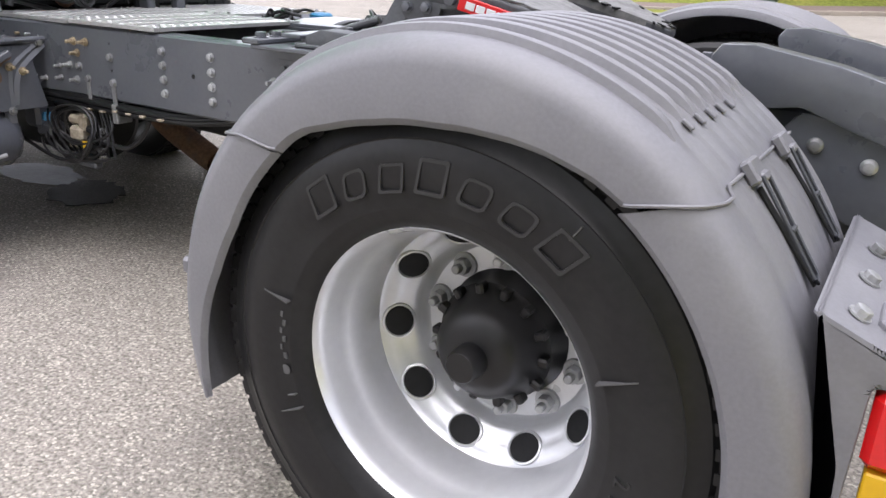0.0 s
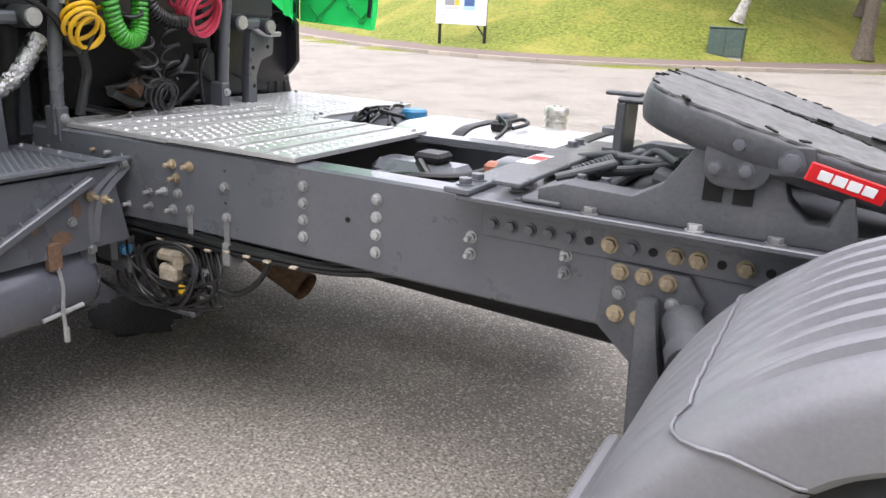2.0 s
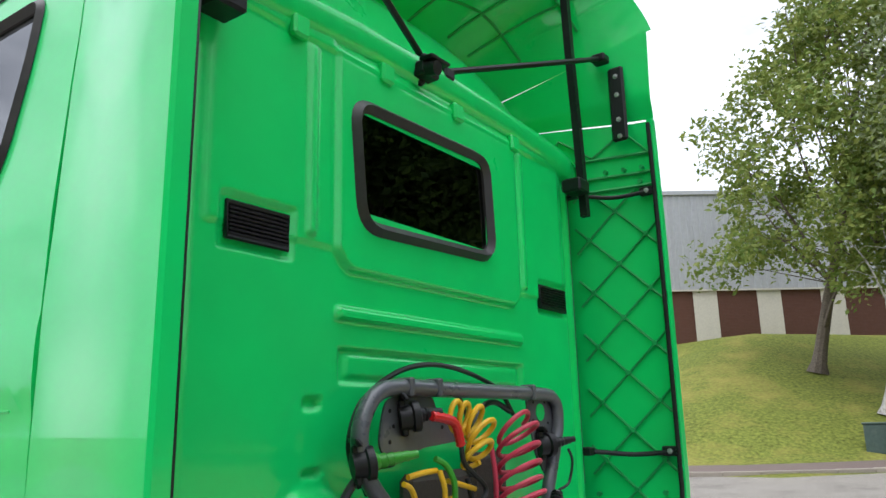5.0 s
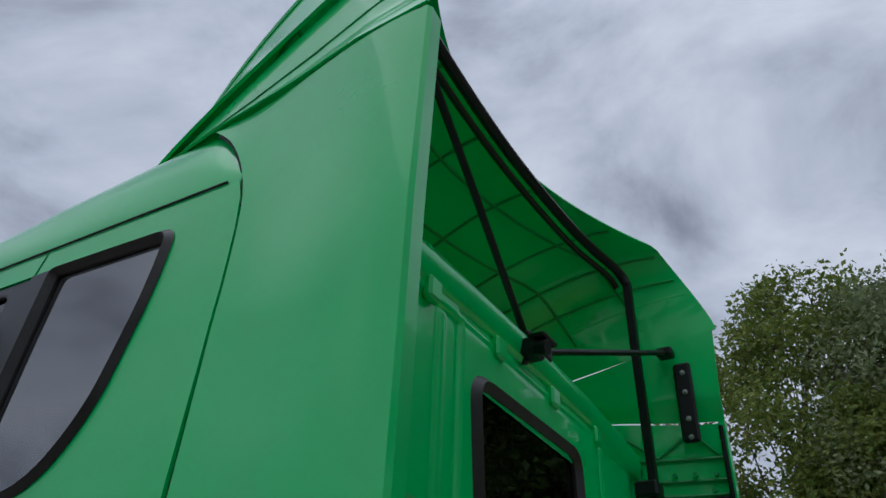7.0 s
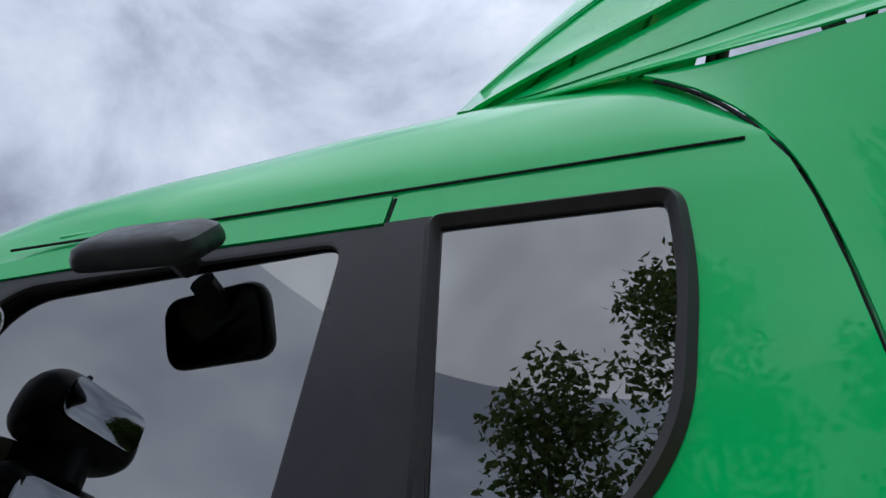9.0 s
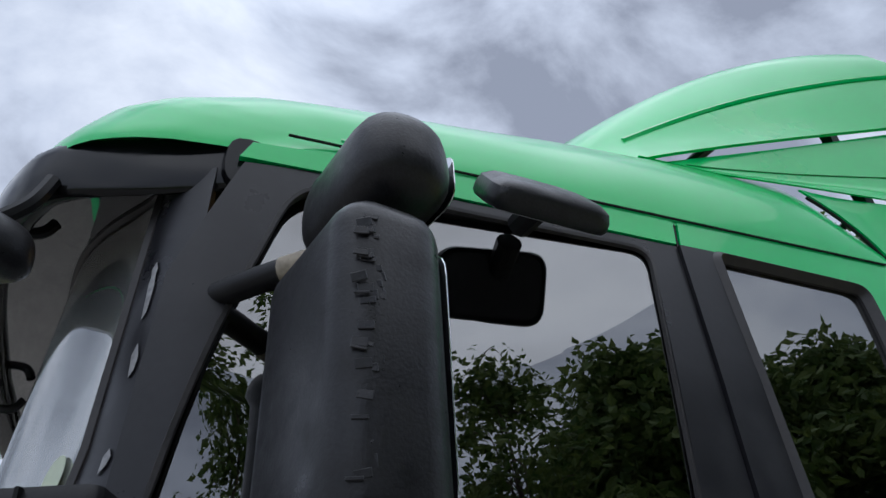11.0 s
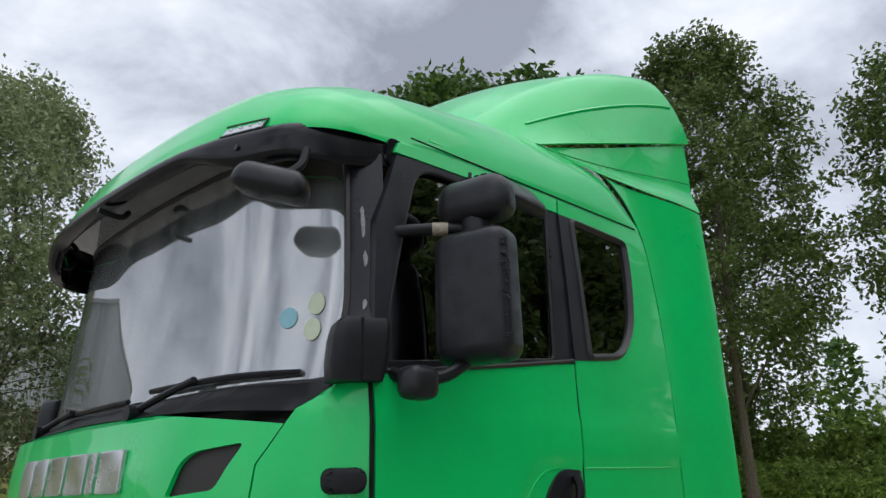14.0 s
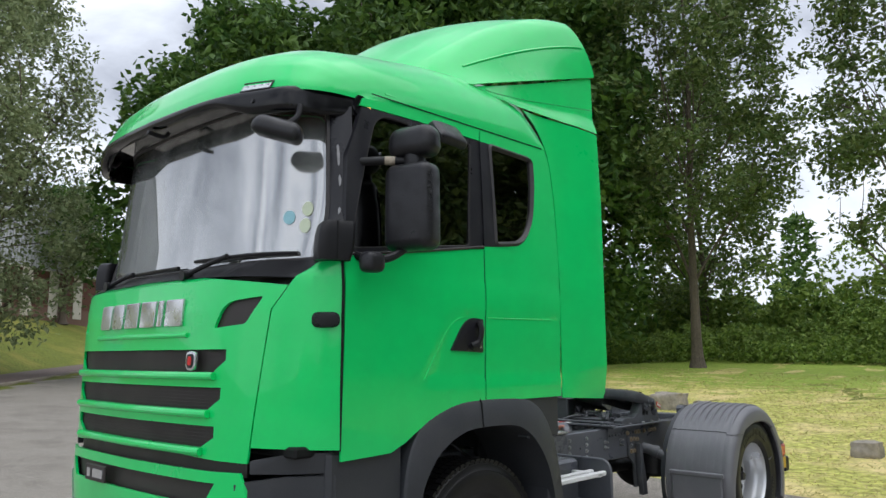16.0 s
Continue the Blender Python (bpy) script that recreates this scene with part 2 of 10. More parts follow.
WINDSCREEN = glass_material("windscreen_glass", (0.70, 0.82, 0.80), 7.0, film=0.08)
SIDE_GLASS = glass_material("side_window_glass", (0.14, 0.19, 0.19), 3.4)
DARK_GLASS = glass_material("dark_rear_glass", (0.10, 0.115, 0.115))
# mirror glass darkened: the kerb mirror's dark reflection is put into its colour
DARK_MIRROR = material("dark_mirror_glass", (0.16, 0.17, 0.18), rough=0.05, metal=1.0, vary=0.0, rough_vary=0.0)
MIRROR = material("mirror_glass", (0.75, 0.78, 0.8), rough=0.03, metal=1.0, vary=0.0, rough_vary=0.0)
LAMP_WARM = glow_material("warm_bulb", (1.0, 0.70, 0.32), 3.0)
LAMP_ROOM = glow_material("cab_lamp", (1.0, 0.62, 0.16), 4.0)
LENS = material("clear_lamp_lens", (0.55, 0.58, 0.60), rough=0.12, metal=0.35, vary=0.15, scale=90, bump=0.001)
PALE_STICKER = material("pale_sticker", (0.62, 0.70, 0.52), rough=0.5, vary=0.05)
BLUE_STICKER = material("blue_sticker", (0.30, 0.58, 0.66), rough=0.5, vary=0.05)
BLUE = material("blue_cap", (0.03, 0.19, 0.36), rough=0.4, vary=0.1)
BUFF = material("dusty_valve_casting", (0.36, 0.31, 0.24), rough=0.7, vary=0.25, scale=80, bump=0.001)
# ---- shape helpers ----


def link(name, bm, mat, parent=None, label="", smooth=True, angle=0.6):
    """One mesh object out of a bmesh, under a thing or part when given one."""
    me = bpy.data.meshes.new(name)
    bm.normal_update()
    bm.to_mesh(me)
    bm.free()
    for m in (mat if isinstance(mat, (list, tuple)) else (mat,)):
        me.materials.append(m)
    if smooth:
        me.shade_smooth()
        me.set_sharp_from_angle(angle=angle)
    ob = new(name, me)
    if parent is not None:
        ob.parent = parent
    return tagged(ob, label)


part = link


def again(ob, m, parent=None):
    """Another object on the same mesh at the pose m."""
    o = bpy.data.objects.new(ob.name.split(".")[0], ob.data)
    scene.collection.objects.link(o)
    o.parent = parent if parent is not None else ob.parent
    o.matrix_basis = m
    for key in ("label",):
        if key in ob:
            o[key] = ob[key]
    return o


def empty(name, label, category, group="", kind="", at=(0, 0, 0)):
    ob = new(name)
    ob.location = at
    return tagged(ob, label, category, group, kind)


def box(bm, x0, x1, y0, y1, z0, z1, bevel=0.0, seg=1, m=None):
    r = bmesh.ops.create_cube(bm, size=1.0)
    vs = r["verts"]
    for v in vs:
        v.co = Vector(((x0 + x1) / 2 + v.co.x * (x1 - x0), (y0 + y1) / 2 + v.co.y * (y1 - y0), (z0 + z1) / 2 + v.co.z * (z1 - z0)))
    if bevel:
        es = list({e for v in vs for e in v.link_edges})
        r2 = bmesh.ops.bevel(bm, geom=es, offset=bevel, segments=seg, profile=0.6, affect="EDGES")
        vs = list({v for f in r2["faces"] for v in f.verts} | {v for v in vs if v.is_valid})
    if m is not None:
        bmesh.ops.transform(bm, matrix=m, verts=vs)
    return vs


def boxes(*rows, bevel=0.0, m=None, seg=1):
    bm = bmesh.new()
    for r in rows:
        box(bm, *r, bevel=bevel, m=m, seg=seg)
    return bm


def smooth_line(points, steps=6, closed=False):
    """A Catmull-Rom curve through the points."""
    p = [Vector(q) for q in points]
    n = len(p)
    out = []
    for i in range(n if closed else n - 1):
        if closed:
            a, b, c, d = p[i - 1], p[i], p[(i + 1) % n], p[(i + 2) % n]
        else:
            a, b, c, d = p[max(i - 1, 0)], p[i], p[i + 1], p[min(i + 2, n - 1)]
        for k in range(steps):
            t = k / steps
            out.append(0.5 * (2 * b + (c - a) * t + (2 * a - 5 * b + 4 * c - d) * t * t + (3 * b - a - 3 * c + d) * t ** 3))
    if not closed:
        out.append(p[-1])
    return out


def tube(bm, line, r, seg=8, closed=False, caps=True, flat=1.0):
    """A round bar along a line; r is a number or one per point."""
    line = [Vector(q) for q in line]
    n = len(line)
    rr = r if isinstance(r, (list, tuple)) else [r] * n
    rings = []
    nrm = None
    for i, q in enumerate(line):
        a = line[i - 1] if (i or closed) else q
        b = line[(i + 1) % n] if (i < n - 1 or closed) else q
        t = (b - a).normalized()
        if nrm is None:
            nrm = t.orthogonal().normalized()
        nrm = (nrm - t * nrm.dot(t))
        nrm = nrm.normalized() if nrm.length > 1e-6 else t.orthogonal().normalized()
        bi = t.cross(nrm)
        rings.append([bm.verts.new(q + nrm * (rr[i] * math.cos(2 * math.pi * k / seg)) + bi * (rr[i] * flat * math.sin(2 * math.pi * k / seg))) for k in range(seg)])
    for i in range(n if closed else n - 1):
        a, b = rings[i], rings[(i + 1) % n]
        for k in range(seg):
            bm.faces.new((a[k], a[(k + 1) % seg], b[(k + 1) % seg], b[k]))
    if caps and not closed:
        bm.faces.new(rings[0][::-1])
        bm.faces.new(rings[-1])
    return bm


def bar(points, r, seg=8, closed=False, steps=6, flat=1.0, smooth=True):
    bm = bmesh.new()
    tube(bm, smooth_line(points, steps, closed) if smooth else points, r, seg, closed, flat=flat)
    return bm


def lathe(profile, seg=48, m=None, bm=None, close=False):
    """Turns (radius, height) round the z axis."""
    bm = bm or bmesh.new()
    rings = []
    for r, h in profile:
        if r < 1e-6:
            rings.append([bm.verts.new((0, 0, h))])
        else:
            rings.append([bm.verts.new((r * math.cos(2 * math.pi * k / seg), r * math.sin(2 * math.pi * k / seg), h)) for k in range(seg)])
    pairs = list(zip(rings, rings[1:])) + ([(rings[-1], rings[0])] if close else [])
    for a, b in pairs:
        for k in range(seg):
            j = (k + 1) % seg
            if len(a) == 1 and len(b) == 1:
                continue
            if len(a) == 1:
                bm.faces.new((a[0], b[j], b[k]))
            elif len(b) == 1:
                bm.faces.new((a[k], a[j], b[0]))
            else:
                bm.faces.new((a[k], a[j], b[j], b[k]))
    if m is not None:
        bmesh.ops.transform(bm, matrix=m, verts=[v for ring in rings for v in ring])
    bmesh.ops.recalc_face_normals(bm, faces=bm.faces[:])
    return bm


def prism(bm, outline, place, depth, bevel=0.0):
    """A flat outline of (u, v) pushed out by depth; place(u, v, w) gives the point."""
    a = [bm.verts.new(place(u, v, 0.0)) for u, v in outline]
    b = [bm.verts.new(place(u, v, depth)) for u, v in outline]
    n = len(outline)
    fs = [bm.faces.new(a[::-1]), bm.faces.new(b)]
    for i in range(n):
        fs.append(bm.faces.new((a[i], a[(i + 1) % n], b[(i + 1) % n], b[i])))
    bmesh.ops.recalc_face_normals(bm, faces=fs)
    if bevel:
        es = list({e for f in fs for e in f.edges})
        bmesh.ops.bevel(bm, geom=es, offset=bevel, segments=2, profile=0.6, affect="EDGES")
    return bm


def rounded(corners, radius, seg=5):
    """An outline with its corners rounded; a corner may carry a radius of its own."""
    pts = [Vector((c[0], c[1])) for c in corners]
    rad = [c[2] if len(c) > 2 else radius for c in corners]
    out = []
    n = len(pts)
    for i in range(n):
        a, b, c = pts[i - 1], pts[i], pts[(i + 1) % n]
        u, v = (a - b), (c - b)
        r = min(rad[i], u.length * 0.48, v.length * 0.48)
        if r < 1e-5:
            out.append((b.x, b.y))
            continue
        p, q = b + u.normalized() * r, b + v.normalized() * r
        for k in range(seg + 1):
            t = k / seg
            w = p * (1 - t) ** 2 + b * 2 * t * (1 - t) + q * t * t
            out.append((w.x, w.y))
    return out


def skin(outline, holes, place, step=0.08, thick=0.02, out=1.0):
    """A curved sheet with openings: flat outlines in (u, v), laid on a surface by place(u, v, w)."""
    bm = bmesh.new()
    for ring in [outline, *holes]:
        vs = [bm.verts.new((u, v, 0)) for u, v in ring]
        for i in range(len(vs)):
            bm.edges.new((vs[i], vs[(i + 1) % len(vs)]))
    bmesh.ops.triangle_fill(bm, use_beauty=True, use_dissolve=False, edges=bm.edges[:])
    us = [u for u, v in outline]
    vs_ = [v for u, v in outline]
    for axis, lo, hi in ((0, min(us), max(us)), (1, min(vs_), max(vs_))):
        k = math.ceil(lo / step) * step
        while k < hi:
            no = (1, 0, 0) if axis == 0 else (0, 1, 0)
            bmesh.ops.bisect_plane(bm, geom=bm.verts[:] + bm.edges[:] + bm.faces[:], dist=1e-5, plane_co=(k, k, 0), plane_no=no)
            k += step
    bmesh.ops.recalc_face_normals(bm, faces=bm.faces[:])
    if bm.faces and sum(f.normal.z for f in bm.faces) < 0:
        bmesh.ops.reverse_faces(bm, faces=bm.faces[:])
    base = bm.verts[:]
    flat_faces = bm.faces[:]
    rim = [e for e in bm.edges if len(e.link_faces) == 1]
    inner = {v: bm.verts.new(place(v.co.x, v.co.y, thick)) for v in base}
    for f in flat_faces:
        bm.faces.new([inner[v] for v in reversed(f.verts)])
    for e in rim:
        a, b = e.verts
        bm.faces.new((a, b, inner[b], inner[a]))
    for v in base:
        v.co = Vector(place(v.co.x, v.co.y, 0.0))
    bmesh.ops.recalc_face_normals(bm, faces=bm.faces[:])
    return bm


def grid(nu, nv, place, thick=None, closed_u=False):
    """A sheet of nu by nv cells from place(s, t), s and t from 0 to 1; thick: an offset vector or function for a second face."""
    bm = bmesh.new()
    rows = [[bm.verts.new(place(i / nu, j / nv)) for j in range(nv + 1)] for i in range(nu + (0 if closed_u else 1))]
    n = len(rows)
    for i in range(nu):
        a, b = rows[i], rows[(i + 1) % n]
        for j in range(nv):
            bm.faces.new((a[j], b[j], b[j + 1], a[j + 1]))
    if thick is not None:
        bm.normal_update()
        off = [[(Vector(thick) if not callable(thick) else Vector(thick(i / nu, j / nv))) for j in range(nv + 1)] for i in range(n)]
        back = [[bm.verts.new(rows[i][j].co + off[i][j]) for j in range(nv + 1)] for i in range(n)]
        for i in range(nu):
            a, b = back[i], back[(i + 1) % n]
            for j in range(nv):
                bm.faces.new((a[j + 1], b[j + 1], b[j], a[j]))
        for j in range(nv):
            if not closed_u:
                bm.faces.new((rows[0][j], rows[0][j + 1], back[0][j + 1], back[0][j]))
                bm.faces.new((rows[-1][j + 1], rows[-1][j], back[-1][j], back[-1][j + 1]))
        for i in range(nu):
            k = (i + 1) % n
            bm.faces.new((rows[k][0], rows[i][0], back[i][0], back[k][0]))
            bm.faces.new((rows[i][-1], rows[k][-1], back[k][-1], back[i][-1]))
    bmesh.ops.recalc_face_normals(bm, faces=bm.faces[:])
    return bm


def hexbolt(r=0.012, h=0.012, stud=0.0, washer=True):
    """A hexagon head with a washer and, where it has one, a stud end; it points along +z."""
    bm = bmesh.new()
    if washer:
        lathe([(0, 0), (r * 1.45, 0), (r * 1.45, 0.003), (0, 0.003)], 14, bm=bm)
    pts = [(r * 1.12 * math.cos(math.pi / 3 * k), r * 1.12 * math.sin(math.pi / 3 * k)) for k in range(6)]
    prism(bm, pts, lambda u, v, w: (u, v, 0.002 + w), h, bevel=r * 0.14)
    if stud:
        lathe([(0, h), (r * 0.6, h), (r * 0.6, h + stud), (r * 0.45, h + stud + 0.002), (0, h + stud + 0.002)], 10, bm=bm)
    return bm


FACE_LEFT = Matrix.Rotation(radians(90), 4, "X")     # +z turned to -y
FACE_BACK = Matrix.Rotation(radians(90), 4, "Y")     # +z turned to +x


def lerp(table, x):
    """A piecewise smooth curve through (x, value) rows."""
    if x <= table[0][0]:
        return table[0][1]
    for (a, va), (b, vb) in zip(table, table[1:]):
        if x <= b:
            t = (x - a) / (b - a)
            t = t * t * (3 - 2 * t)
            return va + (vb - va) * t
    return table[-1][1]


def line_at(table, x):
    if x <= table[0][0]:
        return table[0][1]
    for (a, va), (b, vb) in zip(table, table[1:]):
        if x <= b:
            return va + (vb - va) * (x - a) / (b - a)
    return table[-1][1]


def step01(a, b, x):
    t = min(1.0, max(0.0, (x - a) / (b - a)))
    return t * t * (3 - 2 * t)


def coil(bm, line, r_coil, turns, r_wire, seg=6, per=14, wob=0.15, seed=1):
    """A helix round a guide line."""
    rnd = random.Random(seed)
    guide = smooth_line(line, 12)
    total = turns * per
    pts = []
    nrm = None
    w0 = [rnd.uniform(-wob, wob) for _ in range(int(turns) + 3)]
    for i in range(total + 1):
        s = i / total * (len(guide) - 1)
        k = min(int(s), len(guide) - 2)
        q = guide[k].lerp(guide[k + 1], s - k)
        t = (guide[k + 1] - guide[k]).normalized()
        if nrm is None:
            nrm = Vector((1, 0, 0))
        nrm = (nrm - t * nrm.dot(t)).normalized()
        bi = t.cross(nrm)
        a = 2 * math.pi * i / per
        turn = i // per
        rr = r_coil * (1 + w0[turn] * (1 - (i % per) / per) + w0[turn + 1] * (i % per) / per)
        pts.append(q + nrm * rr * math.cos(a) + bi * rr * math.sin(a) + t * (w0[turn] * r_coil * 0.5 * math.sin(a)))
    tube(bm, pts, r_wire, seg)
    return bm


def smooth_ring(points, steps=4):
    """A closed outline of (u, v) drawn as a smooth curve."""
    ring = smooth_line([(u, v, 0) for u, v in points], steps, True)
    out = []
    for p in ring:
        if not out or (Vector(out[-1]) - p.xy).length > 1e-4:
            out.append((p.x, p.y))
    return out[:-1] if (Vector(out[0]) - Vector(out[-1])).length < 1e-4 else out
# ---- the ground, road, pavement and bank ----
KERB = [(-70, 66), (-40, 39), (-27, 27.5), (-20, 22.3), (-15.5, 19.6), (-12, 18.3), (-9, 18.0), (-6, 18.9), (-3.2, 20.6), (0, 23.3), (4.2, 28.6), (10, 37), (18, 47.5), (30, 60), (48, 76)]
KERB_LINE = [(p.x, p.y) for p in smooth_line([(x, y, 0) for x, y in KERB], 8)]


def kerb_y(x):
    return line_at(KERB_LINE, x)


def beyond_kerb(x, y):
    """Metres behind the kerb line (negative: on the road)."""
    best = 1e9
    for (ax, ay), (bx, by) in zip(KERB_LINE, KERB_LINE[1:]):
        dx, dy = bx - ax, by - ay
        t = min(1, max(0, ((x - ax) * dx + (y - ay) * dy) / (dx * dx + dy * dy)))
        best = min(best, (x - ax - t * dx) ** 2 + (y - ay - t * dy) ** 2)
    d = math.sqrt(best)
    return d if y > kerb_y(x) else -d


def road_height(x, y):
    """The road is level round the lorry and climbs a little towards the far kerb and the field."""
    h = 0.025 * max(0.0, min(y, 60) - 5) * step01(3, 8, y)
    h += 0.03 * max(0.0, min(x, 45) - 6) * step01(4, 12, x) * step01(30, 14, y)
    return h


def ground_height(x, y):
    h = road_height(x, y)
    if y > 10:
        d = beyond_kerb(x, y)
        if d > 0:
            h += 0.12
            if d > 2.2:
                h += (0.36 + 0.06 * step01(-13, -22, x)) * min(d - 2.2, 16.0) * step01(2.0, 4.5, d)
                if h > 5.3:
                    h = 5.3 + 0.6 * (1 - math.exp(-(h - 5.3) / 0.6))
    return h


def field_edge(y):
    """Where the asphalt ends behind the lorry."""
    return 1.75 + 0.10 * math.sin(y * 1.3) + 0.16 * math.sin(y * 0.47 + 1)


GRASS = material("grass_turf", (0.145, 0.17, 0.032), rough=0.9, vary=0.45, scale=9, bump=0.02, stain=0.7, stain_color=(0.31, 0.27, 0.075), stain_scale=0.35, spec=0.15)
FIELD = material("dry_mown_grass", (0.42, 0.42, 0.12), rough=0.95, vary=0.6, scale=7, bump=0.03, stain=0.8, stain_color=(0.78, 0.62, 0.33), stain_scale=0.55, spec=0.1)
ASPHALT = material("worn_asphalt", (0.255, 0.234, 0.205), rough=0.85, vary=0.55, scale=85, bump=0.009, stain=0.7, stain_color=(0.155, 0.144, 0.13), stain_scale=0.8, fleck=0.14, fleck_scale=125, fleck_color=(0.47, 0.43, 0.37), spec=0.15, detail=8)
PAVING = material("brown_tarmac_path", (0.15, 0.11, 0.095), rough=0.9, vary=0.2, scale=60, bump=0.003, stain=0.3, stain_color=(0.2, 0.17, 0.14), stain_scale=1.5)
KERBSTONE = material("concrete_kerb", (0.33, 0.29, 0.24), rough=0.9, vary=0.18, scale=40, bump=0.002, stain=0.4, stain_color=(0.22, 0.2, 0.17), stain_scale=2.0, object_random=0.15)
DAMP = material("oil_stain", (0.035, 0.034, 0.033), rough=0.55, vary=0.3, scale=30, bump=0.002)


def sheet(name, xs, ys, height, mat, keep=None):
    bm = bmesh.new()
    vs = {}
    for i, x in enumerate(xs):
        for j, y in enumerate(ys):
            vs[i, j] = bm.verts.new((x, y, height(x, y)))
    for i in range(len(xs) - 1):
        for j in range(len(ys) - 1):
            if keep is None or keep((xs[i] + xs[i + 1]) / 2, (ys[j] + ys[j + 1]) / 2):
                bm.faces.new((vs[i, j], vs[i + 1, j], vs[i + 1, j + 1], vs[i, j + 1]))
    bmesh.ops.delete(bm, geom=[v for v in bm.verts if not v.link_faces], context="VERTS")
    return bm


def spread(lo, hi, fine_lo, fine_hi, fine, coarse):
    out, x = [], lo
    while x < hi:
        out.append(x)
        x += fine if fine_lo <= x < fine_hi else coarse
    return out + [hi]


GX = [-900, -500, -250, -140] + spread(-90, 90, -40, 40, 1.5, 6) + [140, 250, 500, 900]
GY = [-900, -500, -250, -140] + spread(-90, 100, 10, 45, 1.2, 6) + [140, 250, 500, 900]
ground = tagged(link("ground", sheet("ground", GX, GY, lambda x, y: ground_height(x, y) - 0.03, GRASS), GRASS, None, "green and yellowed grass of the bank and verge"), category="ground", kind="structure")


def road_sheet():
    """Asphalt from the near verge to the kerb, and to the ragged edge of the field behind the lorry."""
    bm = bmesh.new()
    cols = []
    xs = spread(-70, 46, -12, 12, 0.5, 2.0)
    for x in xs:
        far = kerb_y(x)
        near = -12.5 if x < 1.75 else 11.0 + 0.9 * (x - 1.75)
        near = min(near, far - 0.5)
        row = []
        for k in range(41):
            y = near + (far - near) * k / 40
            row.append(bm.verts.new((x, y, road_height(x, y) + 0.002)))
        cols.append(row)
    for a, b in zip(cols, cols[1:]):
        for k in range(40):
            bm.faces.new((a[k], b[k], b[k + 1], a[k + 1]))
    return bm


road = tagged(link("road", road_sheet(), ASPHALT, None, "worn grey asphalt road with pale stone chips"), category="road", kind="structure")

# a wet patch under the valves
rnd = random.Random(8)
bm = bmesh.new()
prism(bm, [(-3.08 + (0.24 + rnd.uniform(-0.035, 0.035)) * math.cos(a) - 0.06 * math.sin(a), 0.14 + (0.20 + rnd.uniform(-0.03, 0.03)) * math.sin(a)) for a in np.linspace(0, 2 * math.pi, 36, endpoint=False)], lambda u, v, w: (u, v, road_height(u, v) + 0.006 - w), 0.003)
tagged(link("wet_patch", bm, material("wet_dark_asphalt", (0.022, 0.021, 0.02), rough=0.7, vary=0.6, scale=90, bump=0.008, spec=0.2), None, "dark wet patch on the asphalt under the valves"), category="stain", kind="structure")


def strip_along(offset_a, offset_b, za, zb, drop=0.3):
    """A raised band that follows the kerb line between two offsets."""
    bm = bmesh.new()
    pts = [Vector((x, y, 0)) for x, y in KERB_LINE if -60 < x < 40]
    rings = []
    for i, p in enumerate(pts):
        t = (pts[min(i + 1, len(pts) - 1)] - pts[max(i - 1, 0)]).normalized()
        n = Vector((-t.y, t.x, 0))
        a, b = p + n * offset_a, p + n * offset_b
        base = road_height(p.x, p.y)
        rings.append([bm.verts.new((q.x, q.y, base + z)) for q, z in ((a, za - drop), (a, za), (b, zb), (b, zb - drop))])
    for a, b in zip(rings, rings[1:]):
        for k in range(4):
            bm.faces.new((a[k], a[(k + 1) % 4], b[(k + 1) % 4], b[k]))
    bm.faces.new(rings[0])
    bm.faces.new(rings[-1][::-1])
    bmesh.ops.recalc_face_normals(bm, faces=bm.faces[:])
    return bm


pavement = tagged(link("pavement", strip_along(0.16, 2.25, 0.115, 0.16), PAVING, None, "brown tarmac footpath behind the kerb", smooth=False), category="pavement", kind="structure")
kerb_empty = empty("kerb", "weathered concrete kerb stones along the road", "kerb", kind="structure")


def kerb_stones():
    """Single stones 0.9 m long with a chamfered top edge."""
    bm = bmesh.new()
    box(bm, -0.447, 0.447, -0.02, 0.15, -0.25, 0.12, bevel=0.012)
    first = part("kerb_stone", bm, KERBSTONE, kerb_empty)
    pts = [Vector((x, y, 0)) for x, y in KERB_LINE]
    d, seg, done = 0.0, 0, 0
    pos = [0.0]
    for a, b in zip(pts, pts[1:]):
        pos.append(pos[-1] + (b - a).length)
    k = 0
    s = 0.45
    while s < pos[-1]:
        while pos[k + 1] < s:
            k += 1
        t = (s - pos[k]) / (pos[k + 1] - pos[k])
        p = pts[k].lerp(pts[k + 1], t)
        w = pts[k + 1] - pts[k]
        if -36 < p.x < 15:
            m = pose(p.x, p.y, road_height(p.x, p.y), 0, 0, math.degrees(math.atan2(w.y, w.x)))
            if done == 0:
                first.matrix_basis = m
            else:
                again(first, m)
            done += 1
        s += 0.90


kerb_stones()


def blot(name, cx, cy, rx, ry, seed, label):
    rnd = random.Random(seed)
    bm = bmesh.new()
    pts = [bm.verts.new((cx + rx * (0.75 + 0.35 * rnd.random()) * math.cos(a), cy + ry * (0.75 + 0.35 * rnd.random()) * math.sin(a), 0.007)) for a in [2 * math.pi * k / 30 for k in range(30)]]
    bm.faces.new(pts)
    return tagged(link(name, bm, DAMP, None, label, smooth=False), category="stain", kind="structure")


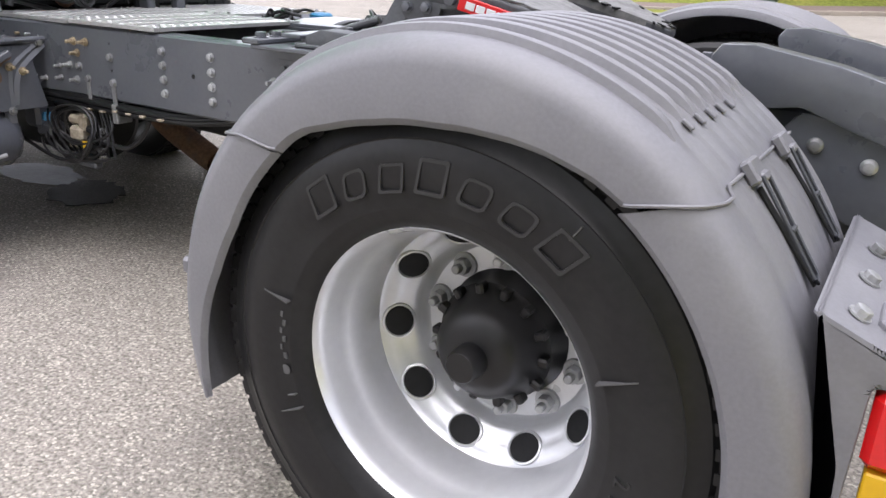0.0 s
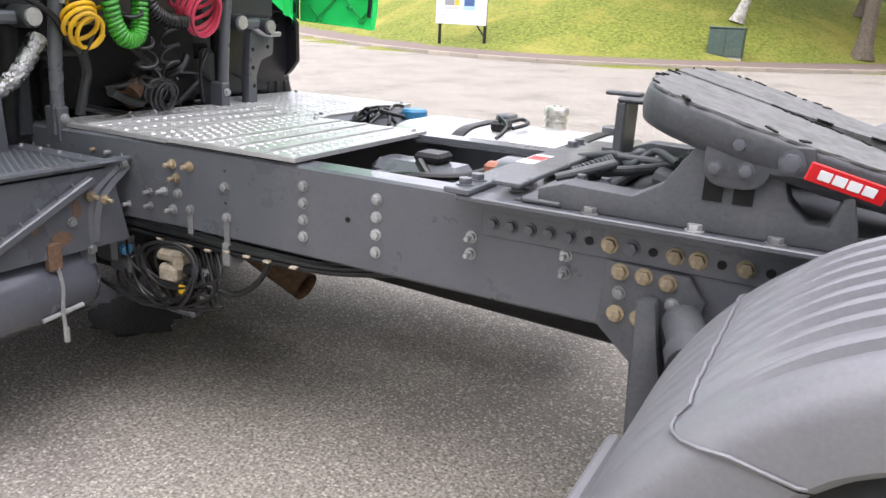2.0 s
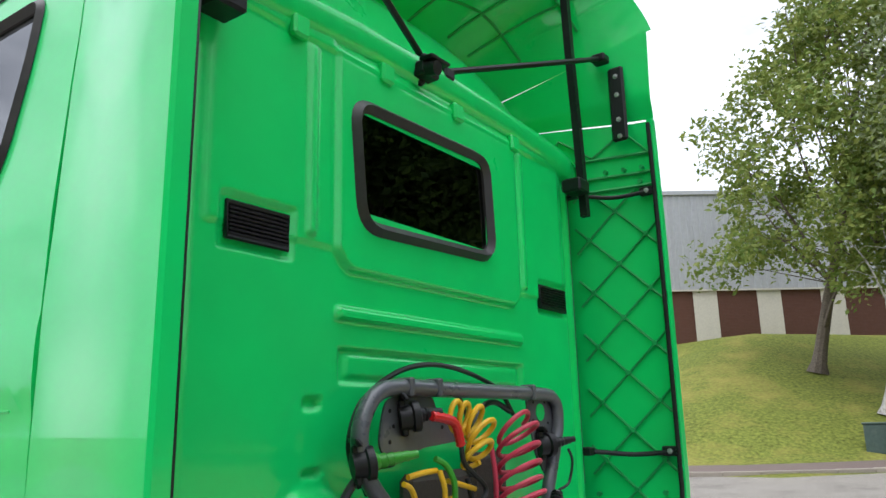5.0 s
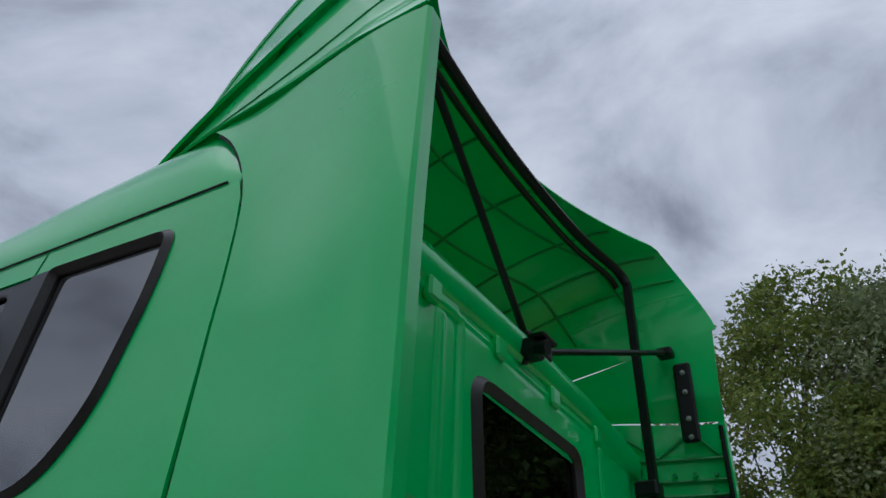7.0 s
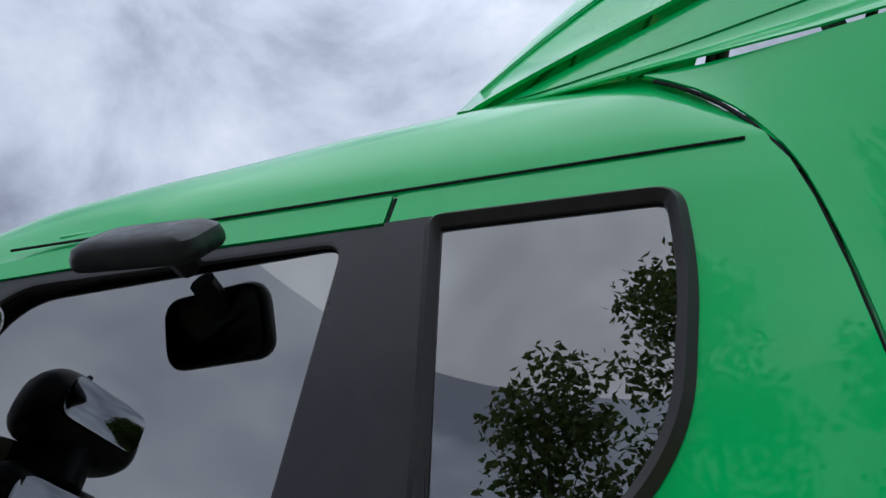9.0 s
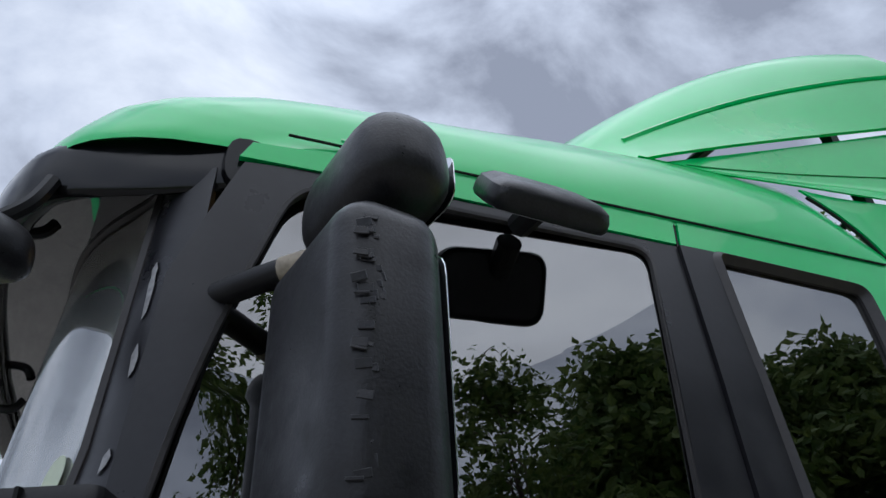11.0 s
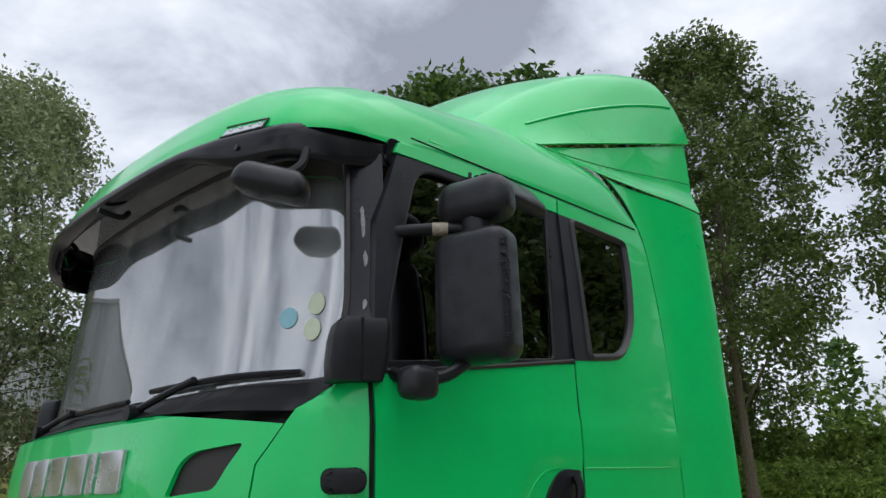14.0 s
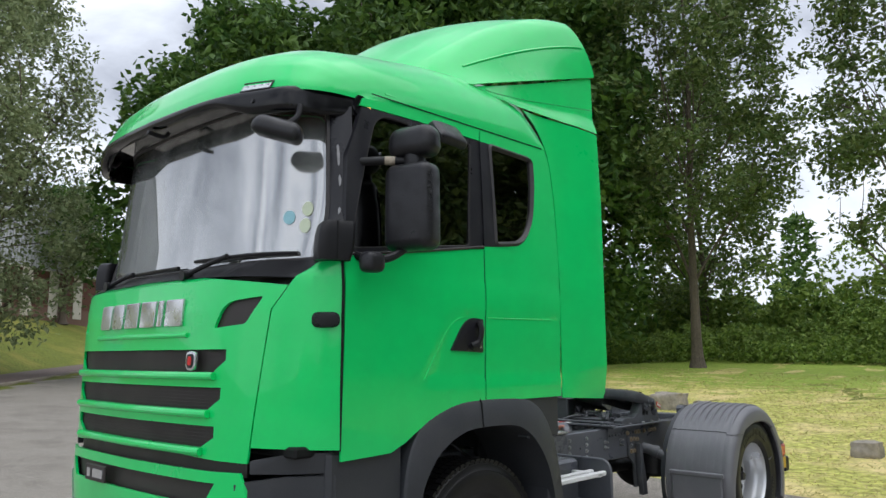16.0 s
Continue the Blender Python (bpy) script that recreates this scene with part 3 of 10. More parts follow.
blot("oil_stain", -3.6, 0.2, 0.34, 0.18, 4, "dark oil stain on the asphalt under the chassis")
field = tagged(link("field", sheet("field", spread(1.9, 60, 1.9, 12, 0.4, 2.4), spread(-40, 34, -6, 12, 0.8, 3), lambda x, y: ground_height(x, y) - 0.012 + 0.03 * noise.noise((x * 0.8, y * 0.8, 0)), FIELD,
                               keep=lambda x, y: x > field_edge(y) and y < 11 + 0.9 * (x - 1.9)), FIELD, None, "dry mown grass field with straw"), category="grass", kind="structure")
MEADOW = material("fresh_green_grass", (0.27, 0.37, 0.06), rough=0.9, vary=0.35, scale=9, bump=0.02, stain=0.4, stain_color=(0.40, 0.42, 0.12), stain_scale=0.5, spec=0.15)
tagged(link("meadow", sheet("meadow", spread(12, 60, 12, 25, 0.22, 2.4), spread(-40, 34, -10, 16, 0.35, 3), lambda x, y: ground_height(x, y) - 0.005 + 0.03 * noise.noise((x * 0.8, y * 0.8, 0)), MEADOW,
                            keep=lambda x, y: x > 19.5 + 3 * noise.noise((x * 0.3, y * 0.25, 3)) + 7 * noise.noise((x * 1.6, y * 1.3, 5)) + 5 * noise.noise((x * 5, y * 4, 9)) and y < 10 + 0.9 * (x - 1.9)), MEADOW, None, "fresh green grass along the field's far side"), category="grass", kind="structure")

# ---- trees ----
BARK = material("grey_brown_bark", (0.13, 0.105, 0.08), rough=0.95, vary=0.35, scale=22, bump=0.012, stain=0.4, stain_color=(0.07, 0.06, 0.045), stain_scale=4)
BIRCH = material("birch_bark", (0.42, 0.40, 0.36), rough=0.85, vary=0.3, scale=14, bump=0.006, stain=0.7, stain_color=(0.06, 0.055, 0.05), stain_scale=5)


def leaf_material(name, color, other):
    m = bpy.data.materials.new(name)
    m.use_nodes = True
    n, l = m.node_tree.nodes, m.node_tree.links
    b = n["Principled BSDF"]
    g = n.new("ShaderNodeNewGeometry")
    mx = n.new("ShaderNodeMix")
    mx.data_type = "RGBA"
    mx.inputs["A"].default_value = (*color, 1)
    mx.inputs["B"].default_value = (*other, 1)
    l.new(g.outputs["Random Per Island"], mx.inputs["Factor"])
    l.new(mx.outputs["Result"], b.inputs["Base Color"])
    b.inputs["Roughness"].default_value = 0.55
    b.inputs["Specular IOR Level"].default_value = 0.3
    tr = n.new("ShaderNodeBsdfTranslucent")
    l.new(mx.outputs["Result"], tr.inputs["Color"])
    ms = n.new("ShaderNodeMixShader")
    ms.inputs[0].default_value = 0.3
    l.new(b.outputs[0], ms.inputs[1])
    l.new(tr.outputs[0], ms.inputs[2])
    l.new(ms.outputs[0], n["Material Output"].inputs["Surface"])
    return m


LEAF_BIRCH = leaf_material("birch_leaf", (0.13, 0.21, 0.04), (0.27, 0.31, 0.075))
LEAF_DARK = leaf_material("sycamore_leaf", (0.032, 0.085, 0.017), (0.12, 0.21, 0.04))
LEAF_ASH = leaf_material("ash_leaf", (0.065, 0.12, 0.030), (0.19, 0.245, 0.08))
LEAF_GREY = leaf_material("willow_leaf", (0.16, 0.215, 0.10), (0.35, 0.40, 0.21))
LEAF_HEDGE = leaf_material("hedge_leaf", (0.09, 0.17, 0.03), (0.30, 0.41, 0.09))


def leaf_mesh(centres, size, rnd, droop=0.0):
    """Many small pointed leaves, each a folded pair of triangles."""
    verts, faces = [], []
    for c in centres:
        s = size * rnd.uniform(0.6, 1.35)
        a = Vector((rnd.gauss(0, 1), rnd.gauss(0, 1), rnd.gauss(0, 0.7) - droop)).normalized()
        b = a.orthogonal().normalized()
        b = Matrix.Rotation(rnd.uniform(0, 6.28), 3, a) @ b
        u = a.cross(b) * s * 0.10
        i = len(verts)
        verts += [c, c + a * s * 0.45 + b * s * 0.27 + u, c + a * s, c + a * s * 0.45 - b * s * 0.27 + u]
        faces += [(i, i + 1, i + 2), (i, i + 2, i + 3)]
    return verts, faces


def tree(name, x, y, height, crown_r, crown_from, label, leaf, bark=BARK, trunk_r=0.2, lean=(0, 0), leaves=7000, size=0.22, clumps=70, clump_r=0.9, seed=1, droop=0.0, top=0.35, group="trees on the grass"):
    """Tapered trunk, limbs that fork towards leaf clumps, and a ragged crown with gaps."""
    rnd = random.Random(seed)
    z0 = ground_height(x, y) - 0.05
    root = empty(name, label, "tree", group, at=(x, y, z0))
    mid = Vector((lean[0] * 0.4, lean[1] * 0.4, height * 0.35))
    tip = Vector((lean[0], lean[1], height * 0.92))
    spine = smooth_line([(0, 0, 0), mid * 0.5 + Vector((rnd.uniform(-.1, .1), rnd.uniform(-.1, .1), 0)), mid, mid.lerp(tip, 0.5) + Vector((rnd.uniform(-.4, .4), rnd.uniform(-.4, .4), 0)), tip], 5)
    bm = bmesh.new()
    n = len(spine)
    radii = [trunk_r * (1.0 - 0.93 * (i / (n - 1)) ** 0.8) + 0.02 for i in range(n)]
    radii[0] *= 1.5
    radii[1] *= 1.12
    tube(bm, spine, radii, 10)
    nodes = []
    for k in range(clumps):
        f = crown_from + (1 - crown_from) * (rnd.random() ** 0.85)
        rel = (f - crown_from) / (1 - crown_from)
        wide = crown_r * max(0.05, 1 - ((rel - 0.42) / 0.62) ** 2) ** 0.5 * (1 - 0.18 * rel * (1 - top))
        a = rnd.uniform(0, 2 * math.pi)
        rr = wide * math.sqrt(rnd.uniform(0.08, 1.0))
        ax = spine[min(n - 1, int(f * (n - 1)))]
        nodes.append((Vector((ax.x + rr * math.cos(a), ax.y + rr * math.sin(a), height * f)), f))
    # main limbs leave the trunk at their own heights; thin twigs leave the limbs
    joints = [p for i, p in enumerate(spine) if i >= crown_from * (n - 1)]
    for k, (q, f) in enumerate(nodes):
        if k < 16:
            i = max(1, min(n - 2, int(f * rnd.uniform(0.62, 0.92) * (n - 1))))
            base, r0 = spine[i], max(0.02, radii[i] * rnd.uniform(0.3, 0.5))
        else:
            below = [p for p in joints if p.z < q.z] or joints
            base, r0 = min(below, key=lambda p: (p - q).length), 0.012 + 0.05 * trunk_r
        m1 = base.lerp(q, 0.5) + Vector((rnd.uniform(-.3, .3), rnd.uniform(-.3, .3), rnd.uniform(0, 0.5)))
        limb = smooth_line([base, m1, q], 4)
        tube(bm, limb, [r0 * (1 - 0.85 * j / 8) for j in range(9)], 5)
        if k < 16:
            joints += limb[3:]
    part("trunk", bm, bark, root)
    per = leaves // clumps
    cs = []
    for q, f in nodes:
        rr = clump_r * rnd.uniform(0.55, 1.3)
        k2 = int(per * (rr / clump_r) ** 2)
        for _ in range(k2):
            d = Vector((rnd.gauss(0, 1), rnd.gauss(0, 1), rnd.gauss(0, 0.8)))
            d = d.normalized() * rr * rnd.random() ** 0.45
            cs.append(q + d + Vector((0, 0, -droop * rr * rnd.random() * 1.6)))
    v, fa = leaf_mesh(cs, size, rnd, droop)
    me = bpy.data.meshes.new("crown")
    me.from_pydata(v, [], fa)
    me.materials.append(leaf)
    crown = new("crown", me)
    crown.parent = root
    return root


BIRCHES = "birches on the bank"
tree("birch_tree", -6.9, 30.0, 16.0, 5.4, 0.22, "leaning birch with a full light green crown on the bank", LEAF_BIRCH, BARK, 0.25, (3.9, -0.3), 26000, 0.27, 190, 1.0, 3, 0.35, group=BIRCHES)
tree("birch_tree", -4.45, 26.4, 11.0, 2.9, 0.40, "leaning birch with white flaking bark on the bank", LEAF_BIRCH, BIRCH, 0.17, (2.6, 0.2), 11000, 0.24, 100, 0.85, 5, 0.35, group=BIRCHES)
tree("birch_tree", -0.84, 32.19, 11.0, 3.2, 0.25, "dark birch with a loose crown on the bank", LEAF_ASH, BARK, 0.2, (0.3, 0.0), 9000, 0.28, 90, 1.0, 6, 0.3, group=BIRCHES)
tree("willow_tree", 3.16, 32.3, 19.0, 4.8, 0.13, "tall grey-green willow with hanging twigs by the road", LEAF_GREY, BARK, 0.3, (-0.6, 0.0), 34000, 0.25, 250, 1.0, 7, 0.35, group="willows by the road")
tree("willow_tree", -0.5, 27.4, 16.5, 4.0, 0.34, "grey-green willow with dense hanging twigs", LEAF_GREY, BARK, 0.26, (0.2, 0.0), 19000, 0.22, 150, 0.9, 17, 0.35, group="willows by the road")
tree("maple_tree", 17.43, 61.23, 11.0, 4.4, 0.40, "small round dark tree on the far bank", LEAF_DARK, BARK, 0.3, (0.3, 0), 9000, 0.42, 90, 1.3, 8)
SYC = "sycamores behind the field"
tree("sycamore_tree", 12.92, 27.08, 17.5, 6.4, 0.12, "large dark green sycamore with dense foliage", LEAF_DARK, BARK, 0.45, (0.4, 0), 46000, 0.46, 300, 1.5, 9, 0.3, group=SYC)
tree("sycamore_tree", 19.76, 22.28, 21.0, 7.2, 0.12, "large dark green sycamore with dense foliage", LEAF_DARK, BARK, 0.5, (0.2, 0), 62000, 0.46, 380, 1.5, 10, 0.3, group=SYC)
tree("sycamore_tree", 26.33, 19.97, 23.0, 6.5, 0.10, "large dark green sycamore with dense foliage", LEAF_DARK, BARK, 0.5, (0.2, 0), 50000, 0.5, 340, 1.6, 21, 0.3, group=SYC)
tree("ash_tree", 29.04, 12.64, 23.5, 5.4, 0.27, "slender ash with an airy crown and bare trunk", LEAF_ASH, BARK, 0.27, (0.1, 0), 32000, 0.30, 260, 0.95, 11, 0.2, group="ash trees in the field")
tree("ash_tree", 28.81, 3.23, 19.0, 4.4, 0.30, "slender ash with an airy crown and bare trunk", LEAF_ASH, BARK, 0.2, (0.3, 0), 14000, 0.29, 140, 0.9, 12, 0.2, group="ash trees in the field")
tree("ash_tree", 39.42, 16.84, 19.0, 5.0, 0.16, "ash with an airy crown behind the field", LEAF_ASH, BARK, 0.25, (0.3, 0), 12000, 0.38, 130, 1.2, 22, 0.2, group="ash trees in the field")
NEAR = "birches behind the near verge"
tree("birch_tree", -2.1, -15.0, 15.2, 2.2, 0.16, "tall narrow birch on the near verge", LEAF_ASH, BARK, 0.2, (0.2, 0), 9000, 0.24, 90, 0.8, 13, 0.3, group=NEAR)
tree("birch_tree", 2.8, -16.0, 12.8, 2.5, 0.14, "birch with a bushy crown on the near verge", LEAF_ASH, BARK, 0.18, (0, 0), 7000, 0.26, 70, 0.8, 14, 0.3, group=NEAR)
tree("birch_tree", -5.4, -15.5, 12.6, 1.7, 0.14, "birch with a bushy crown on the near verge", LEAF_ASH, BARK, 0.18, (0, 0), 7000, 0.26, 70, 0.8, 15, 0.3, group=NEAR)
tree("birch_tree", 17.0, -16.5, 16.0, 5.0, 0.05, "birch with a broad crown on the near verge", LEAF_ASH, BARK, 0.22, (0, 0), 36000, 0.45, 260, 1.25, 16, 0.3, group=NEAR)
tree("birch_tree", 9.5, -18.0, 15.5, 4.6, 0.05, "birch with a broad crown on the near verge", LEAF_ASH, BARK, 0.22, (0, 0), 36000, 0.45, 260, 1.2, 18, 0.3, group=NEAR)


def hedge(name, pts, height, depth, count, size, leaf, label, seed):
    """A long thicket: overlapping mounds of leaves of uneven height."""
    rnd = random.Random(seed)
    line = smooth_line([(x, y, 0) for x, y in pts], 10)
    cs = []
    mounds = []
    for k in range(len(line) * 2):
        p = line[rnd.randrange(len(line))]
        mounds.append((p.x + rnd.uniform(-depth, depth), p.y + rnd.uniform(-depth, depth), height * (0.22 + 0.95 * rnd.random() ** 1.6), rnd.uniform(1.0, 2.9)))
    for _ in range(count):
        mx, my, mh, mr = rnd.choice(mounds)
        a, b = rnd.uniform(0, 6.28), rnd.random()
        r = mr * rnd.uniform(0.75, 1.05)
        z = mh * (b ** 0.7)
        w = r * math.sqrt(max(0.0, 1 - (b ** 0.7) ** 2.5))
        cs.append(Vector((mx + w * math.cos(a), my + w * math.sin(a), ground_height(mx, my) + z)))
    v, f = leaf_mesh(cs, size, rnd)
    me = bpy.data.meshes.new(name)
    me.from_pydata(v, [], f)
    me.materials.append(leaf)
    return tagged(new(name, me), label, "hedge", kind="stuff")


hedge("thicket", [(39.95, 33.36), (40.23, 23.37), (41.46, 15.4), (42.69, 7.43), (42.98, -2.56), (41.27, -12.62)], 6.4, 2.4, 60000, 0.36, LEAF_HEDGE, "tangled green thicket behind the field", 31)
hedge("undergrowth", [(34.18, 25.19), (35.41, 17.23), (37.64, 9.29), (38.37, 1.31), (38.1, -6.71)], 2.6, 1.6, 30000, 0.24, LEAF_HEDGE, "low bright undergrowth at the field's edge", 32)
hedge("undergrowth", [(-30, -20), (-12, -19), (4, -20), (24, -19), (34, -18)], 2.6, 1.5, 12000, 0.5, LEAF_HEDGE, "low hedge along the near verge", 33)
hedge("far_wood", [(2.66, 112.32), (22.88, 104.9), (41.33, 89.43), (54.08, 63.78), (60.71, 41.97), (65.4, 18.09), (65.97, -1.9), (60.72, -28.06)], 12, 3.5, 60000, 0.75, LEAF_DARK, "distant belt of dark green trees", 34)


def tufts():
    """Loose blades and straw on the field behind the lorry."""
    rnd = random.Random(41)
    v, f = [], []
    for _ in range(60000):
        x = 1.6 + 26 * rnd.random() ** 1.7
        y = rnd.uniform(-5, 9 + 0.55 * x)
        if x < field_edge(y) - 0.15 * rnd.random() or y > 10.5 + 0.88 * (x - 1.9):
            continue
        z = ground_height(x, y) - 0.01
        h = rnd.uniform(0.012, 0.055)
        a = rnd.uniform(0, 6.28)
        w = 0.006 + 0.0006 * x
        i = len(v)
        lx, ly = rnd.gauss(0, 0.08), rnd.gauss(0, 0.08)
        v += [(x - w * math.cos(a), y - w * math.sin(a), z), (x + w * math.cos(a), y + w * math.sin(a), z), (x + lx, y + ly, z + h)]
        f.append((i, i + 1, i + 2))
    me = bpy.data.meshes.new("grass_tufts")
    me.from_pydata(v, [], f)
    me.materials.append(leaf_material("straw_blade", (0.34, 0.36, 0.10), (0.72, 0.58, 0.30)))
    tagged(new("grass_tufts", me), "dry straw and grass blades on the field", "grass", kind="stuff")


tufts()

# ---- boulders, cabinet, notice board ----
STONE = material("weathered_stone", (0.30, 0.27, 0.23), rough=0.95, vary=0.3, scale=9, bump=0.02, stain=0.5, stain_color=(0.17, 0.16, 0.13), stain_scale=2.0)


def boulder(x, y, sx, sy, sz, seed, label):
    bm = bmesh.new()
    bmesh.ops.create_cube(bm, size=1.0)
    bmesh.ops.subdivide_edges(bm, edges=bm.edges[:], cuts=5, use_grid_fill=True)
    for v in bm.verts:
        d = v.co.normalized() * 0.5
        c = v.co.lerp(d, 0.35)
        c *= 1 + 0.22 * noise.noise(c * 2.3 + Vector((seed, 0, 0))) + 0.10 * noise.noise(c * 6 + Vector((0, seed, 0)))
        v.co = Vector((c.x * sx, c.y * sy, (c.z + 0.42) * sz))
    ob = link("boulder", bm, STONE, None, label, angle=0.9)
    ob.location = (x, y, ground_height(x, y) - 0.04)
    return tagged(ob, category="boulder", group="boulders on the grass")


boulder(11.64, 5.44, 0.6, 0.85, 0.50, 3.1, "weathered pale boulder lying on the dry grass")
boulder(6.31, -0.47, 0.35, 0.42, 0.30, 7.7, "squat brown boulder lying on the dry grass")
boulder(11.96, 4.7, 0.35, 0.4, 0.28, 9.4, "small weathered boulder lying on the dry grass")

CABINET = material("dark_green_cabinet_paint", (0.05, 0.085, 0.07), rough=0.5, vary=0.12, scale=12, stain=0.4, stain_color=(0.10, 0.12, 0.10), stain_scale=3)


def cabinet():
    x, y = -4.25, 23.6
    root = empty("utility_cabinet", "dark green steel utility cabinet standing on the grass edge", "cabinet", at=(x, y, ground_height(x, y) - 0.02))
    body = part("body", boxes((-0.52, 0.52, -0.22, 0.22, -0.06, 0.82), bevel=0.015), CABINET, root)
    part("lid", boxes((-0.55, 0.55, -0.25, 0.25, 0.82, 0.88), bevel=0.02), CABINET, root)
    for sx in (-0.255, 0.255):
        d = part("door", boxes((sx - 0.24, sx + 0.24, -0.234, -0.22, 0.02, 0.79), bevel=0.004), CABINET, root)
        part("handle", boxes((sx + (0.18 if sx < 0 else -0.20), sx + (0.20 if sx < 0 else -0.18), -0.25, -0.234, 0.38, 0.48), bevel=0.004), CABINET, d)
    part("plinth", boxes((-0.54, 0.54, -0.24, 0.24, -0.16, -0.04), bevel=0.01), KERBSTONE, root)


cabinet()


def notice_board():
    """A letting board on two braced posts: words that can be read, plain bars for the rest."""
    x, y = -12.2, 21.0
    z = ground_height(x, y)
    root = empty("notice_board", "white and blue letting board on two dark posts on the grass", "sign", at=(x, y, z - 0.05))
    post = part("post", boxes((-0.84, -0.76, 0.02, 0.10, 0.0, 3.7), bevel=0.006), BLACK, root, "dark timber post")
    again(post, pose(1.66, 0, 0))
    part("brace", bar([(0.86, 0.07, 0.35), (0.45, 0.08, 0.85)], 0.028, 4, smooth=False), BLACK, root, "dark diagonal brace")
    panel = part("panel", boxes((-0.92, 0.92, -0.03, 0.02, 0.72, 3.72), bevel=0.004), WHITE, root)
    navy = material("navy_print", (0.045, 0.10, 0.24), rough=0.5, vary=0.05)
    grey = material("grey_print", (0.25, 0.26, 0.28), rough=0.5, vary=0.05)
    pale = material("pale_grey_print", (0.50, 0.51, 0.52), rough=0.5, vary=0.05)
    yellow = material("yellow_print", (0.55, 0.45, 0.05), rough=0.5, vary=0.05)
    sky_ = material("light_blue_print", (0.35, 0.52, 0.62), rough=0.5, vary=0.05)
    part("header", boxes((-0.91, 0.91, -0.036, -0.031, 3.30, 3.70)), grey, panel, "grey header strip")
    part("header_block", boxes((0.25, 0.80, -0.041, -0.037, 3.40, 3.58)), pale, panel)
    part("band", boxes((-0.91, 0.91, -0.036, -0.031, 1.62, 1.97)), navy, panel, "blue band")
    for xa, xb, za, zb in ((-0.60, 0.62, 2.42, 2.48), (-0.78, 0.80, 2.27, 2.33), (-0.10, 0.12, 2.13, 2.18), (-0.82, -0.45, 0.98, 1.03), (-0.82, -0.48, 0.88, 0.92), (-0.05, 0.75, 0.90, 0.93)):
        part("text_bar", boxes((xa, xb, -0.036, -0.031, za, zb)), pale, panel)
    part("block", boxes((-0.60, -0.25, -0.036, -0.031, 1.30, 1.54)), grey, panel)
    part("block", boxes((-0.24, -0.06, -0.036, -0.031, 1.30, 1.54)), yellow, panel)
    part("block", boxes((-0.60, -0.06, -0.036, -0.031, 1.17, 1.28)), pale, panel)
    part("block", boxes((0.08, 0.52, -0.036, -0.031, 1.17, 1.54)), sky_, panel)
    part("block", boxes((0.12, 0.48, -0.041, -0.037, 1.30, 1.51)), navy, panel)
    for body, size, z_, ink in (("from 2,000-105,000 sq ft", 0.155, 1.80, WHITE), ("NEED MORE", 0.27, 3.08, grey), ("SPACE", 0.30, 2.76, grey)):
        cu = bpy.data.curves.new("line", "FONT")
        cu.body = body
        cu.size = size
        cu.align_x, cu.align_y = "CENTER", "CENTER"
        cu.extrude = 0.002
        cu.materials.append(ink)
        tx = new("lettering", cu)
        tx.parent = panel
        tx.matrix_basis = pose(0, -0.040, z_, 90, 0, 0)


notice_board()

# ---- the warehouse on top of the bank ----
CLAD = material("ribbed_grey_cladding", (0.42, 0.43, 0.45), rough=0.5, vary=0.05, scale=5, stain=0.3, stain_color=(0.36, 0.37, 0.38), stain_scale=0.5)
BRICK = material("red_brown_brick", (0.15, 0.065, 0.045), rough=0.9, vary=0.2, scale=30, bump=0.004, object_random=0.22)
MORTAR = material("brick_ground", (0.17, 0.10, 0.075), rough=0.95, vary=0.2, scale=20)
CREAM = material("cream_render_panel", (0.62, 0.58, 0.50), rough=0.8, vary=0.06, scale=12, stain=0.3, stain_color=(0.5, 0.46, 0.4), stain_scale=1.0)


